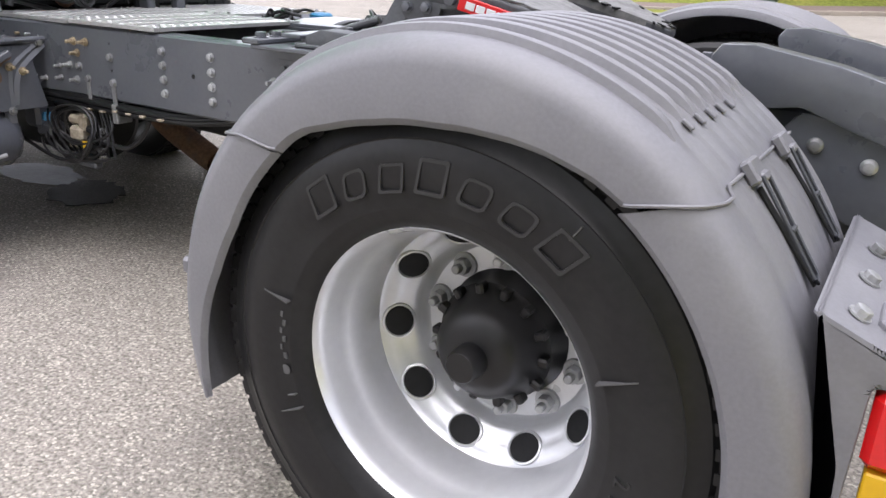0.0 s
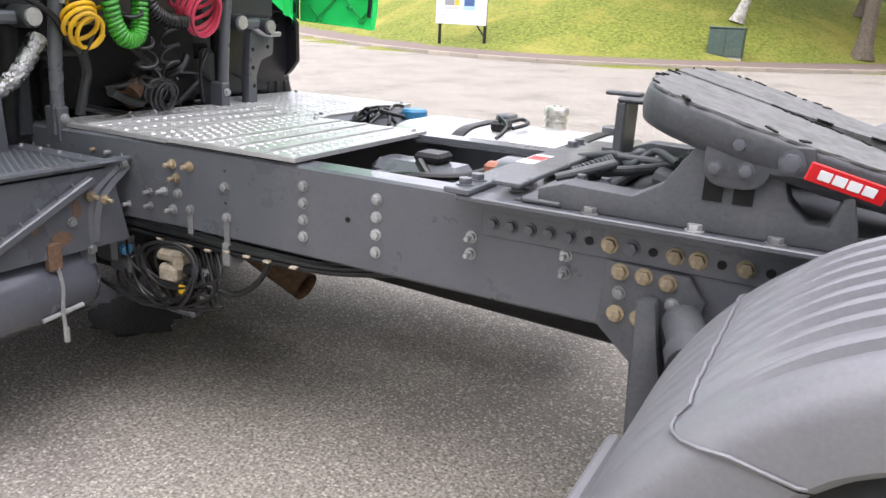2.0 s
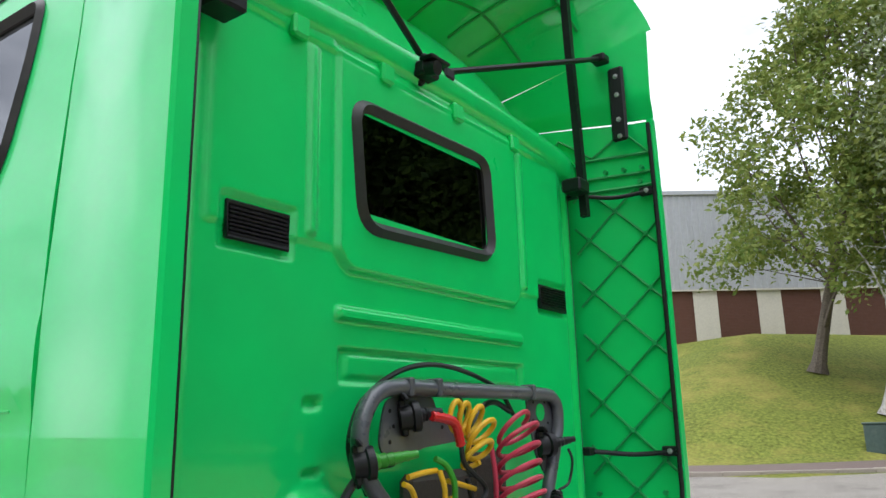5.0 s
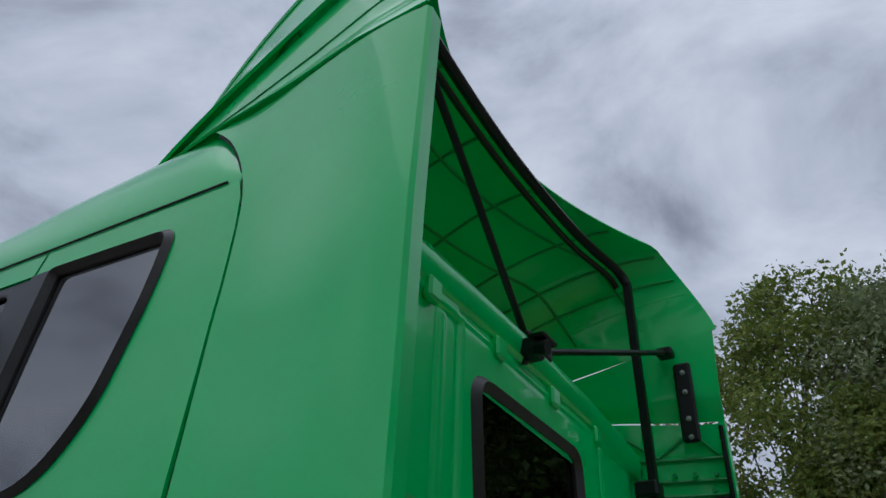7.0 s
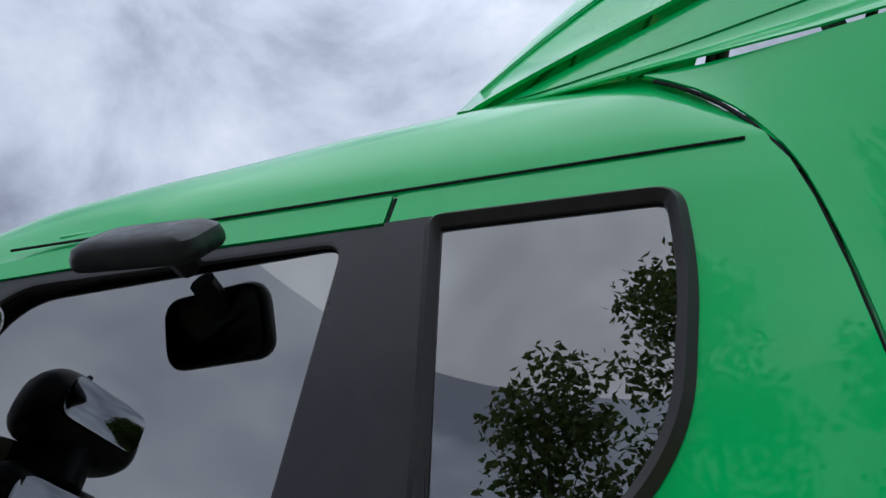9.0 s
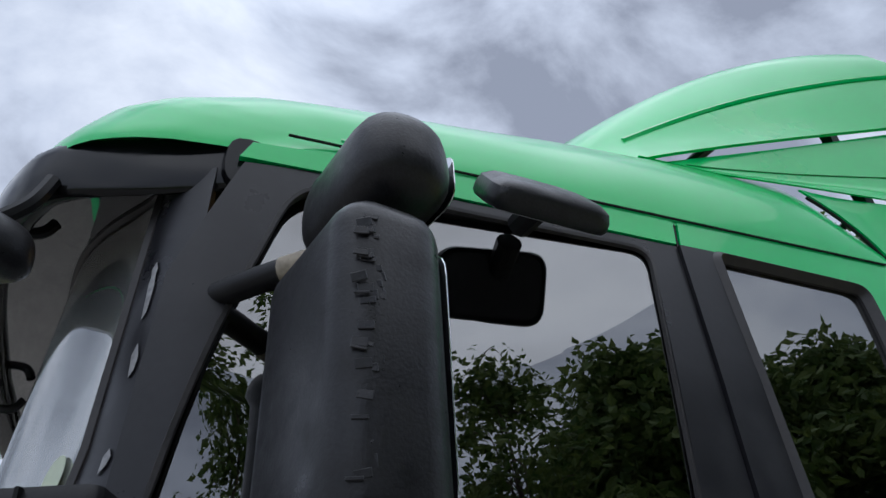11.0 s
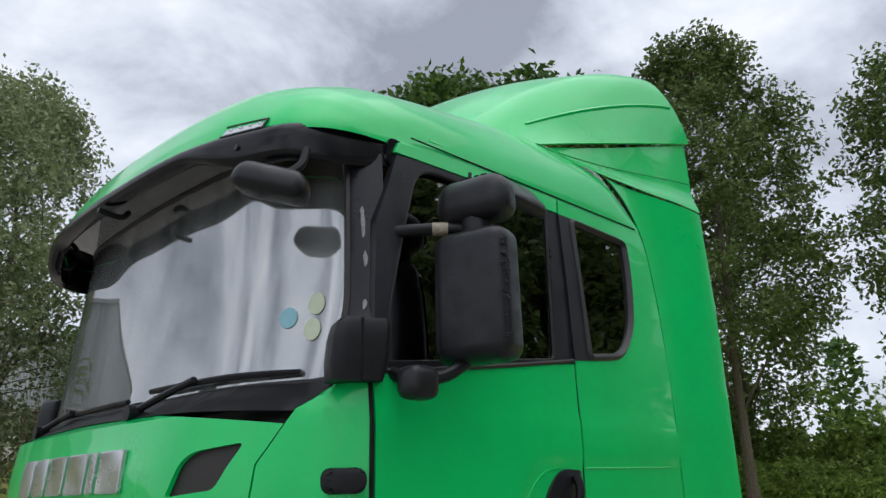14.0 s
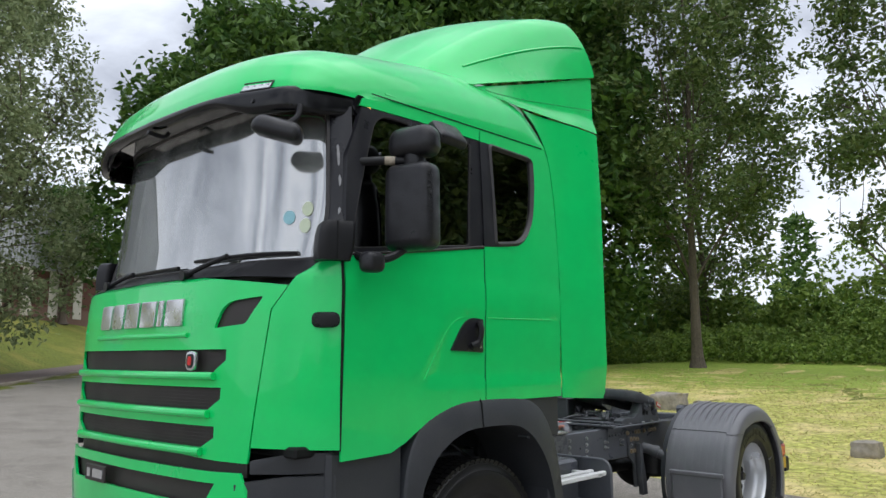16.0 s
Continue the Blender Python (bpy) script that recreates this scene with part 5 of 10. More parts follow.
def wheel(name, x, y, side, dish, label):
    """Rim with hand holes, tyre with tread blocks and side rings, hub and nuts. side: -1 faces -y."""
    m = Matrix.Translation((x, y, 0.5)) @ (FACE_LEFT if side < 0 else Matrix.Rotation(radians(-90), 4, "X"))
    # local z points outwards; the outer tyre wall is at z = 0
    d = dish
    if d > 0:
        prof = [(0.300, -0.052), (0.305, -0.046), (0.304, -0.038), (0.297, -0.036), (0.290, -0.046), (0.285, -0.062), (0.281, -0.10), (0.274, -0.122), (0.266, -0.14), (0.263, -0.185), (0.262, -0.214), (0.268, -0.222), (0.262, -0.230), (0.254, -0.236), (0.246, -0.240), (0.238, -0.252), (0.226, -0.263), (0.214, -0.270), (0.205, -0.285), (0.198, -0.303), (0.190, -0.309), (0.14, -0.310), (0.138, -0.33)]
    else:
        prof = [(0.302, -0.045), (0.306, -0.04), (0.304, -0.034), (0.296, -0.036), (0.286, -0.05), (0.272, -0.06), (0.25, -0.06), (0.22, -0.035), (0.19, 0.0), (0.17, 0.01), (0.12, 0.012), (0.11, 0.0), (0.1, -0.03)]
    rim = lathe(prof, 80)
    rim = part("wheel", rim, RIM, truck, label)
    rim.name = name
    rim.matrix_basis = m
    zf = -0.2535 if d > 0 else -0.022
    hole_one = None
    for k in range(10):
        a = radians(4.4 + 36 * k)
        c = Matrix.Rotation(a, 4, "Z") @ Matrix.Translation((0.235 if d > 0 else 0.207, 0, zf + 0.003)) @ Matrix.Rotation(radians(-42 if d > 0 else 30), 4, "Y")
        if hole_one is None:
            # solid dark disc on the rim; its colour is the hole's inner shade
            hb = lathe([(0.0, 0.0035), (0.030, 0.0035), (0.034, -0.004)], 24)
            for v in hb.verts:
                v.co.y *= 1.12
            hole_one = part("hand_hole", hb, DARK, rim, "dark disc for the shade in a round hand hole")
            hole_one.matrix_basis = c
            lip_ = lathe([(0.031, 0.001), (0.033, 0.0048), (0.0365, 0.004), (0.038, -0.002)], 24)
            for v in lip_.verts:
                v.co.y *= 1.12
            lip_one = part("hole_lip", lip_, RIM, rim)
            lip_one.matrix_basis = c
        else:
            again(hole_one, c)
            again(lip_one, c)
    nut = None
    for k in range(10):
        a = radians(22 + 36 * k)
        c = Matrix.Rotation(a, 4, "Z") @ Matrix.Translation((0.1665 if d > 0 else 0.1475, 0, (-0.310 if d > 0 else 0.012)))
        if nut is None:
            nb = hexbolt(0.0165, 0.026, stud=0.018)
            lathe([(0.0, 0), (0.029, 0), (0.027, 0.006), (0, 0.006)], 18, bm=nb)
            nut = part("wheel_nut", nb, BOLT, rim)
            nut.matrix_basis = c
        else:
            again(nut, c)
    if d > 0:
        hp = [(0.142, -0.325), (0.136, -0.295), (0.130, -0.28), (0.128, -0.255), (0.118, -0.245), (0.112, -0.225), (0.106, -0.218), (0.098, -0.19), (0.080, -0.172), (0.058, -0.165), (0.036, -0.162), (0.034, -0.122), (0.030, -0.116), (0.0, -0.115)]
    else:
        hp = [(0.1, -0.04), (0.098, 0.03), (0.085, 0.05), (0.08, 0.06), (0.0, 0.062)]
    hub = lathe(hp, 40)
    hub = part("hub", hub, CABLE, rim, "black painted hub")
    if d > 0:
        lug_one = None
        for k in range(14):
            c = Matrix.Rotation(2 * math.pi * k / 14, 4, "Z") @ Matrix.Translation((0.122, 0, -0.238))
            if lug_one is None:
                lug_one = part("hub_bolt", boxes((-0.012, 0.012, -0.009, 0.009, -0.014, 0.014), bevel=0.004), CABLE, hub)
                lug_one.matrix_basis = c
            else:
                again(lug_one, c)
    # tyre: outer wall to inner wall
    tp = [(0.290, -0.05), (0.300, -0.032), (0.315, -0.022), (0.335, -0.014), (0.338, -0.0125), (0.342, -0.013), (0.38, -0.003), (0.415, 0.0), (0.44, -0.003), (0.455, -0.008), (0.458, -0.006), (0.463, -0.010), (0.48, -0.016), (0.492, -0.019), (0.497, -0.026), (0.505, -0.030), (0.507, -0.05), (0.507, -0.10), (0.507, -0.15), (0.507, -0.20), (0.507, -0.245), (0.505, -0.265), (0.49, -0.275), (0.44, -0.292), (0.38, -0.29), (0.33, -0.275), (0.30, -0.25)]
    ty = lathe(tp, 96)
    tyre = part("tyre", ty, RUBBER, rim, "black worn tyre")
    # tread: shoulder and crown blocks
    tb = bmesh.new()
    for k in range(76):
        a = 2 * math.pi * k / 76
        for z0, z1, tw in ((-0.075, -0.026, 0.0), (-0.135, -0.085, 0.02), (-0.195, -0.145, 0.0), (-0.255, -0.205, 0.02)):
            c = Matrix.Rotation(a + tw, 4, "Z")
            box(tb, 0.500, 0.5185, -0.0165, 0.0165, z0, z1, m=c)
    for k in range(76):
        a = 2 * math.pi * (k + 0.5) / 76
        box(tb, 0.484, 0.506, -0.010, 0.010, -0.034, -0.0225, m=Matrix.Rotation(a, 4, "Z") @ Matrix.Rotation(0.0, 4, "Y"))
    part("tread", tb, RUBBER, tyre, smooth=False)
    return rim, tyre


rear_wheel, rear_tyre = wheel("rear_wheel", 0, -1.215, -1, 1, "silver steel rear wheel with deep dish")
wheel("rear_wheel", 0, 1.215, 1, 1, "silver steel rear wheel with deep dish")
for s in (-1, 1):
    bm = lathe([(0.30, 0.0), (0.42, -0.02), (0.49, -0.04), (0.507, -0.06), (0.507, -0.26), (0.49, -0.28), (0.40, -0.30), (0.30, -0.28)], 64)
    inner = part("inner_tyre", bm, RUBBER, truck)
    inner.matrix_basis = Matrix.Translation((0, s * 0.885, 0.5)) @ (FACE_LEFT if s < 0 else Matrix.Rotation(radians(-90), 4, "X"))
wheel("front_wheel", -3.66, -1.13, -1, 0, "silver steel front wheel")
wheel("front_wheel", -3.66, 1.13, 1, 0, "silver steel front wheel")


def round_text(body, size, radius, mid_angle, spread, parent, mat, depth=0.0025, outline=False):
    """Raised characters set round the tyre wall, read from the wheel's centre outwards."""
    n = len(body)
    for i, ch in enumerate(body):
        if ch == " ":
            continue
        cu = bpy.data.curves.new("character", "FONT")
        cu.body = ch
        cu.size = size
        cu.align_x, cu.align_y = "CENTER", "BOTTOM_BASELINE"
        cu.extrude = depth
        cu.materials.append(mat)
        o = new("character", cu)
        o.parent = parent
        a = mid_angle - spread * (i - (n - 1) / 2)
        o.matrix_basis = Matrix.Rotation(radians(a - 90), 4, "Z") @ Matrix.Translation((0, radius, -0.004))


round_text("295/80R", 0.040, 0.355, -22, 5.6, rear_tyre, RUBBER_MARK)


def maker_mark(parent):
    """The maker's mark on the tyre wall: seven bold raised blank shapes in a row."""
    widths = (0.060, 0.052, 0.052, 0.058, 0.055, 0.055, 0.060)
    a = 126.0
    for i, w in enumerate(widths):
        bm = bmesh.new()
        h = 0.062 if i in (0, 3, 6) else 0.050
        ang = a - 11.9 * i
        sl = 0.012
        out = rounded([(-w / 2 - sl / 2, 0), (w / 2 - sl / 2, 0), (w / 2 + sl / 2, h), (-w / 2 + sl / 2, h)], 0.016 if i in (1, 4, 5) else 0.006)
        inn = [(u * 0.80, 0.5 * h + (v - 0.5 * h) * 0.80) for u, v in out]
        for ring0, ring1 in ((out, inn),):
            va = [bm.verts.new((u, v, -0.004)) for u, v in ring0]
            vb = [bm.verts.new((u, v, 0.0022)) for u, v in ring0]
            vc = [bm.verts.new((u, v, 0.0022)) for u, v in ring1]
            vd = [bm.verts.new((u, v, -0.004)) for u, v in ring1]
            n = len(va)
            for k in range(n):
                j = (k + 1) % n
                bm.faces.new((va[k], va[j], vb[j], vb[k]))
                bm.faces.new((vb[k], vb[j], vc[j], vc[k]))
                bm.faces.new((vc[k], vc[j], vd[j], vd[k]))
        bmesh.ops.recalc_face_normals(bm, faces=bm.faces[:])
        o = part("raised_mark", bm, RUBBER_MARK, parent)
        o.matrix_basis = Matrix.Rotation(radians(ang - 90), 4, "Z") @ Matrix.Translation((0, 0.366, -0.001))


maker_mark(rear_tyre)
CHALK = material("chalky_wall_mark", (0.075, 0.075, 0.075), rough=0.7, vary=0.1)
for a, r0, r1 in ((165, 0.34, 0.40), (-155, 0.335, 0.39), (22, 0.33, 0.40), (55, 0.42, 0.45), (-52, 0.33, 0.36), (200, 0.34, 0.36)):
    part("mould_line", boxes((r0, r1, -0.0012, 0.0012, -0.02, -0.0035 if r1 < 0.39 else 0.0005), m=Matrix.Rotation(radians(a), 4, "Z")), CHALK, rear_tyre, "thin pale mould line", smooth=False)
for k in range(6):
    part("wall_mark", boxes((0.345 + 0.008 * (k % 2), 0.352 + 0.008 * (k % 2), -0.006, 0.006, -0.02, -0.0085), m=Matrix.Rotation(radians(186 - 3.0 * k), 4, "Z")), CHALK, rear_tyre, smooth=False)
part("wall_mark", lathe([(0, -0.0095), (0.011, -0.0095), (0.011, -0.0085), (0, -0.0085)], 16, m=Matrix.Rotation(radians(191), 4, "Z") @ Matrix.Translation((0.352, 0, 0))), CHALK, rear_tyre, smooth=False)

# ---- rear mudguards: three shells each side ----


def guard_profile(ribs):
    p = [(0.528, 1.238), (0.535, 1.243), (0.575, 1.243), (0.595, 1.236), (0.610, 1.222), (0.620, 1.198), (0.626, 1.165)]
    p = p[:-1]
    y = 1.184
    for k in range(8):
        base = line_at([(1.10, 0.628), (1.13, 0.6275), (1.165, 0.625), (1.19, 0.621)], y)
        h = 0.014 * ribs
        p += [(base, y), (base + h * 0.85, y - 0.004), (base + h, y - 0.010), (base + h, y - 0.020), (base + h * 0.7, y - 0.028), (base + 0.002, y - 0.034)]
        y -= 0.063
    p += [(0.628, 0.68), (0.622, 0.655), (0.60, 0.645)]
    return p


# how far the arch edge drops below the plain round, by angle
ARCH = [(45, 0.0), (54, 0.004), (67, 0.016), (78, 0.032), (88, 0.042), (102, 0.042), (112, 0.034), (122, 0.022), (132, 0.020), (142, 0.027), (155, 0.034), (166, 0.020), (180, -0.012), (199, -0.05)]


def guard(name, side, a0, a1, ribs_at, mat, label, widen=lambda a: 0.0, steps=40, skew=0.0):
    bm = bmesh.new()
    rings = []
    for i in range(steps + 1):
        a = a0 + (a1 - a0) * i / steps
        prof = guard_profile(ribs_at(a))
        ring, back = [], []
        for r, y in prof:
            rr = r + (0.0 if r > 0.56 else -widen(a))
            b_ = a + (skew * step01(22, 0, abs(a - 46)) - 8.5 * step01(26, 0, abs(a - 137.7))) * (0.605 - max(r, 0.52)) / 0.07 * (1 if y > 1.15 else 0)
            ca, sa = math.cos(radians(b_)), math.sin(radians(b_))
            ring.append(bm.verts.new((rr * ca, side * y, 0.5 + rr * sa)))
        for r, y in reversed(prof):
            rr = r - 0.005 + (0.0 if r > 0.56 else -widen(a))
            b_ = a + (skew * step01(22, 0, abs(a - 46)) - 8.5 * step01(26, 0, abs(a - 137.7))) * (0.605 - max(r, 0.52)) / 0.07 * (1 if y > 1.15 else 0)
            ca, sa = math.cos(radians(b_)), math.sin(radians(b_))
            back.append(bm.verts.new((rr * ca, side * (y - 0.006 if y > 1.2 else y), 0.5 + rr * sa)))
        rings.append(ring + back)
    n = len(rings[0])
    for a, b in zip(rings, rings[1:]):
        for k in range(n):
            bm.faces.new((a[k], a[(k + 1) % n], b[(k + 1) % n], b[k]))
    bm.faces.new(rings[0])
    bm.faces.new(rings[-1][::-1])
    bmesh.ops.recalc_face_normals(bm, faces=bm.faces[:])
    return part(name, bm, mat, truck, label, angle=0.45)


def latch(m, parent):
    """A rubber strap in a wire frame, as on the guard's lift-off top."""
    bm = boxes((-0.10, -0.062, -0.028, 0.028, -0.004, 0.014), (-0.075, -0.06, -0.018, 0.018, 0.010, 0.020), bevel=0.004)
    st = part("latch", bm, GUARD, parent)
    st.matrix_basis = m
    fr = bmesh.new()
    tube(fr, [(-0.07, -0.016, 0.016), (0.095, -0.013, 0.006), (0.105, 0.0, 0.004), (0.095, 0.013, 0.006), (-0.07, 0.016, 0.016)], 0.0035, 6)
    tube(fr, [(0.02, -0.015, 0.012), (0.02, 0.015, 0.012)], 0.004, 6)
    part("strap", fr, GUARD_DARK, st, "dark wire strap")
    # dark strip painting the shade of the strap's slot
    sl = boxes((-0.055, 0.105, -0.012, 0.012, -0.002, 0.0015))
    part("slot", sl, DARK, st)


for s in (-1, 1):
    ctr = guard("mudguard", s, 46, 137.5, lambda a: step01(54, 59, a) * step01(137, 118, a) if a < 150 else 0, GUARD, "grey plastic mudguard with ridged top", widen=lambda a: line_at(ARCH, a), skew=6.0)
    frt = guard("mudguard_front", s, 138.0, 199, lambda a: 0.0, GUARD, "grey plastic front mudguard section", widen=lambda a: line_at(ARCH, a))
    rer = guard("mudguard_rear", s, -24, 45.5, lambda a: 0.0, GUARD, "grey plastic rear mudguard section", widen=lambda a: 0.012, skew=6.0)
    # rolled lips where the shells meet
    for a0_, skew_ in ((137.7, -8.5), (45.8, 6.0)):
        line = []
        for r, y in guard_profile(0):
            a = radians(a0_ + (skew_ * (0.605 - r) / 0.07 if y > 1.15 else 0))
            r -= 0.020 if r < 0.56 and skew_ < 0 else 0
            line.append(((r + 0.003) * math.cos(a), s * (y + 0.003), 0.5 + (r + 0.003) * math.sin(a)))
        part("joint_lip", bar(line, 0.003, 6, smooth=False), GUARD, ctr)
    # small dimples at the ends of the ridges
    for k in range(5):
        y = s * (1.119 - 0.063 * k)
        ca, sa = math.cos(radians(55)), math.sin(radians(55))
        part("ridge_end", boxes((-0.010, 0.010, -0.006, 0.006, -0.002, 0.004), bevel=0.0015, m=Matrix.Translation((0.632 * ca, y, 0.5 + 0.632 * sa)) @ Matrix.Rotation(radians(35), 4, "Y")), GUARD, ctr)
    for y in (-1.06, -0.82):
        a = 38
        latch(Matrix.Translation((0.63 * math.cos(radians(a)), -s * y, 0.5 + 0.63 * math.sin(radians(a)))) @ Matrix.Rotation(radians(90 - a), 4, "Y"), rer)
    # raised rail on the front section and the bracket tray behind the wheel
    bm = boxes((-0.665, -0.635, s * 0.95 - 0.24, s * 0.95 + 0.24, 0.56, 0.60), (-0.655, -0.628, s * 0.95 - 0.22, s * 0.95 + 0.22, 0.36, 0.57), bevel=0.008)
    part("front_panel", bm, GUARD, frt)
    bm = bmesh.new()
    prism(bm, rounded([(0.575, 0.82), (0.66, 0.785), (0.76, 0.74), (0.76, 0.73), (0.66, 0.73), (0.655, 0.50), (0.645, 0.42), (0.635, 0.60)], 0.012), lambda u, v, w: (u, s * (1.19 - w), v), 0.52, bevel=0.008)
    tray = part("guard_bracket", bm, GUARD, truck, "grey plastic bracket tray behind the mudguard")
    for k in range(3):
        part("pad", boxes((-0.045, 0.055, -0.048, 0.048, -0.012, 0.014), bevel=0.008, m=Matrix.Translation((0.69, s * (1.08 - 0.15 * k), 0.772)) @ Matrix.Rotation(radians(24), 4, "Y")), GUARD, tray)
        part("pad_foot", boxes((0.722, 0.764, s * (1.08 - 0.15 * k) - 0.03, s * (1.08 - 0.15 * k) + 0.03, 0.70, 0.762), bevel=0.008), GUARD_DARK, tray)
        bolt("plain", tray, Matrix.Translation((0.625, s * (1.13 - 0.15 * k), 0.801)) @ Matrix.Rotation(radians(28), 4, "Y"))
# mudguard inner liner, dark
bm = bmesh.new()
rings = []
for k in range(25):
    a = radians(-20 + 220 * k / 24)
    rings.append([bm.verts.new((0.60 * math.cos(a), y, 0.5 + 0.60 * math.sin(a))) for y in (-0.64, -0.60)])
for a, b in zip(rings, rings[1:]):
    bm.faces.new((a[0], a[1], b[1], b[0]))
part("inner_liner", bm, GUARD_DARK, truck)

# ---- rear end: lamp unit, ramps, end plates ----
for s in (-1, 1):
    lamp = part("rear_lamp", boxes((0.80, 0.90, s * 0.98 - 0.2, s * 0.98 + 0.2, 0.46, 0.60), bevel=0.012), BLACK, truck, "rear lamp cluster in black housing")
    part("lens", boxes((0.665, 0.80, s * 1.16 - 0.030, s * 1.16 + 0.030, 0.61, 0.725), bevel=0.012), RED_LENS, lamp, "red lamp lens")
    part("marker", boxes((0.675, 0.80, s * 1.16 - 0.025, s * 1.16 + 0.025, 0.50, 0.605), bevel=0.003), AMBER, lamp, "yellow reflective marker plate")
    bm = bmesh.new()
    prism(bm, [(0.22, 1.055), (0.24, 1.082), (0.31, 1.085), (0.48, 1.055), (0.92, 0.93), (0.92, 0.80), (0.60, 0.90), (0.42, 0.965), (0.36, 0.955), (0.24, 0.955)], lambda u, v, w: (u, s * (0.365 + w), v), 0.075, bevel=0.006)
    ramp = part("rear_ramp", bm, CHASSIS, truck, "grey sloping guide ramp with worn top edge")
    bm = bmesh.new()
    prism(bm, rounded([(0.38, 0.90), (0.42, 0.955), (0.92, 0.86), (0.92, 0.68), (0.55, 0.72), (0.44, 0.80)], 0.03), lambda u, v, w: (u, s * (0.392 + w), v), 0.02, bevel=0.005)
    endp = part("end_plate", bm, CHASSIS, truck)
    for x, z in ((0.46, 0.885), (0.57, 0.855), (0.70, 0.82)):
        d = lathe([(0, 0), (0.018, 0.0), (0.017, 0.006), (0.011, 0.012), (0, 0.014)], 16)
        d = part("rivet", d, BOLT, endp)
        d.matrix_basis = Matrix.Translation((x, s * 0.412, z)) @ (FACE_LEFT if s < 0 else Matrix.Rotation(radians(-90), 4, "X"))
    part("stay", boxes((0.63, 0.645, s * 0.55 - 0.04, s * 0.55 + 0.04, 0.66, 0.86), bevel=0.003), STEEL, truck, "thin bright stay bracket")
part("wiring_tube", bar([(0.66, -0.62, 0.74), (0.72, -0.7, 0.73), (0.80, -0.8, 0.70)], 0.035, 12), CABLE, truck)
bm = boxes((-0.1, 0.95, 0.30, 0.385, 0.956, 0.966))
for k in range(9):
    box(bm, 0.0 + 0.055 * k, 0.032 + 0.055 * k, 0.375, 0.40, 0.965, 0.992, bevel=0.003)
part("step_strip", bm, CHASSIS, truck)
part("rear_crossmember", boxes((0.85, 0.95, -0.36, 0.36, 0.66, 0.95), bevel=0.01), CHASSIS, truck)

# ---- fifth wheel ----
TILT = radians(15.5)
FW = Matrix.Translation((-0.52, 0, 1.140)) @ Matrix.Rotation(TILT, 4, "Y")


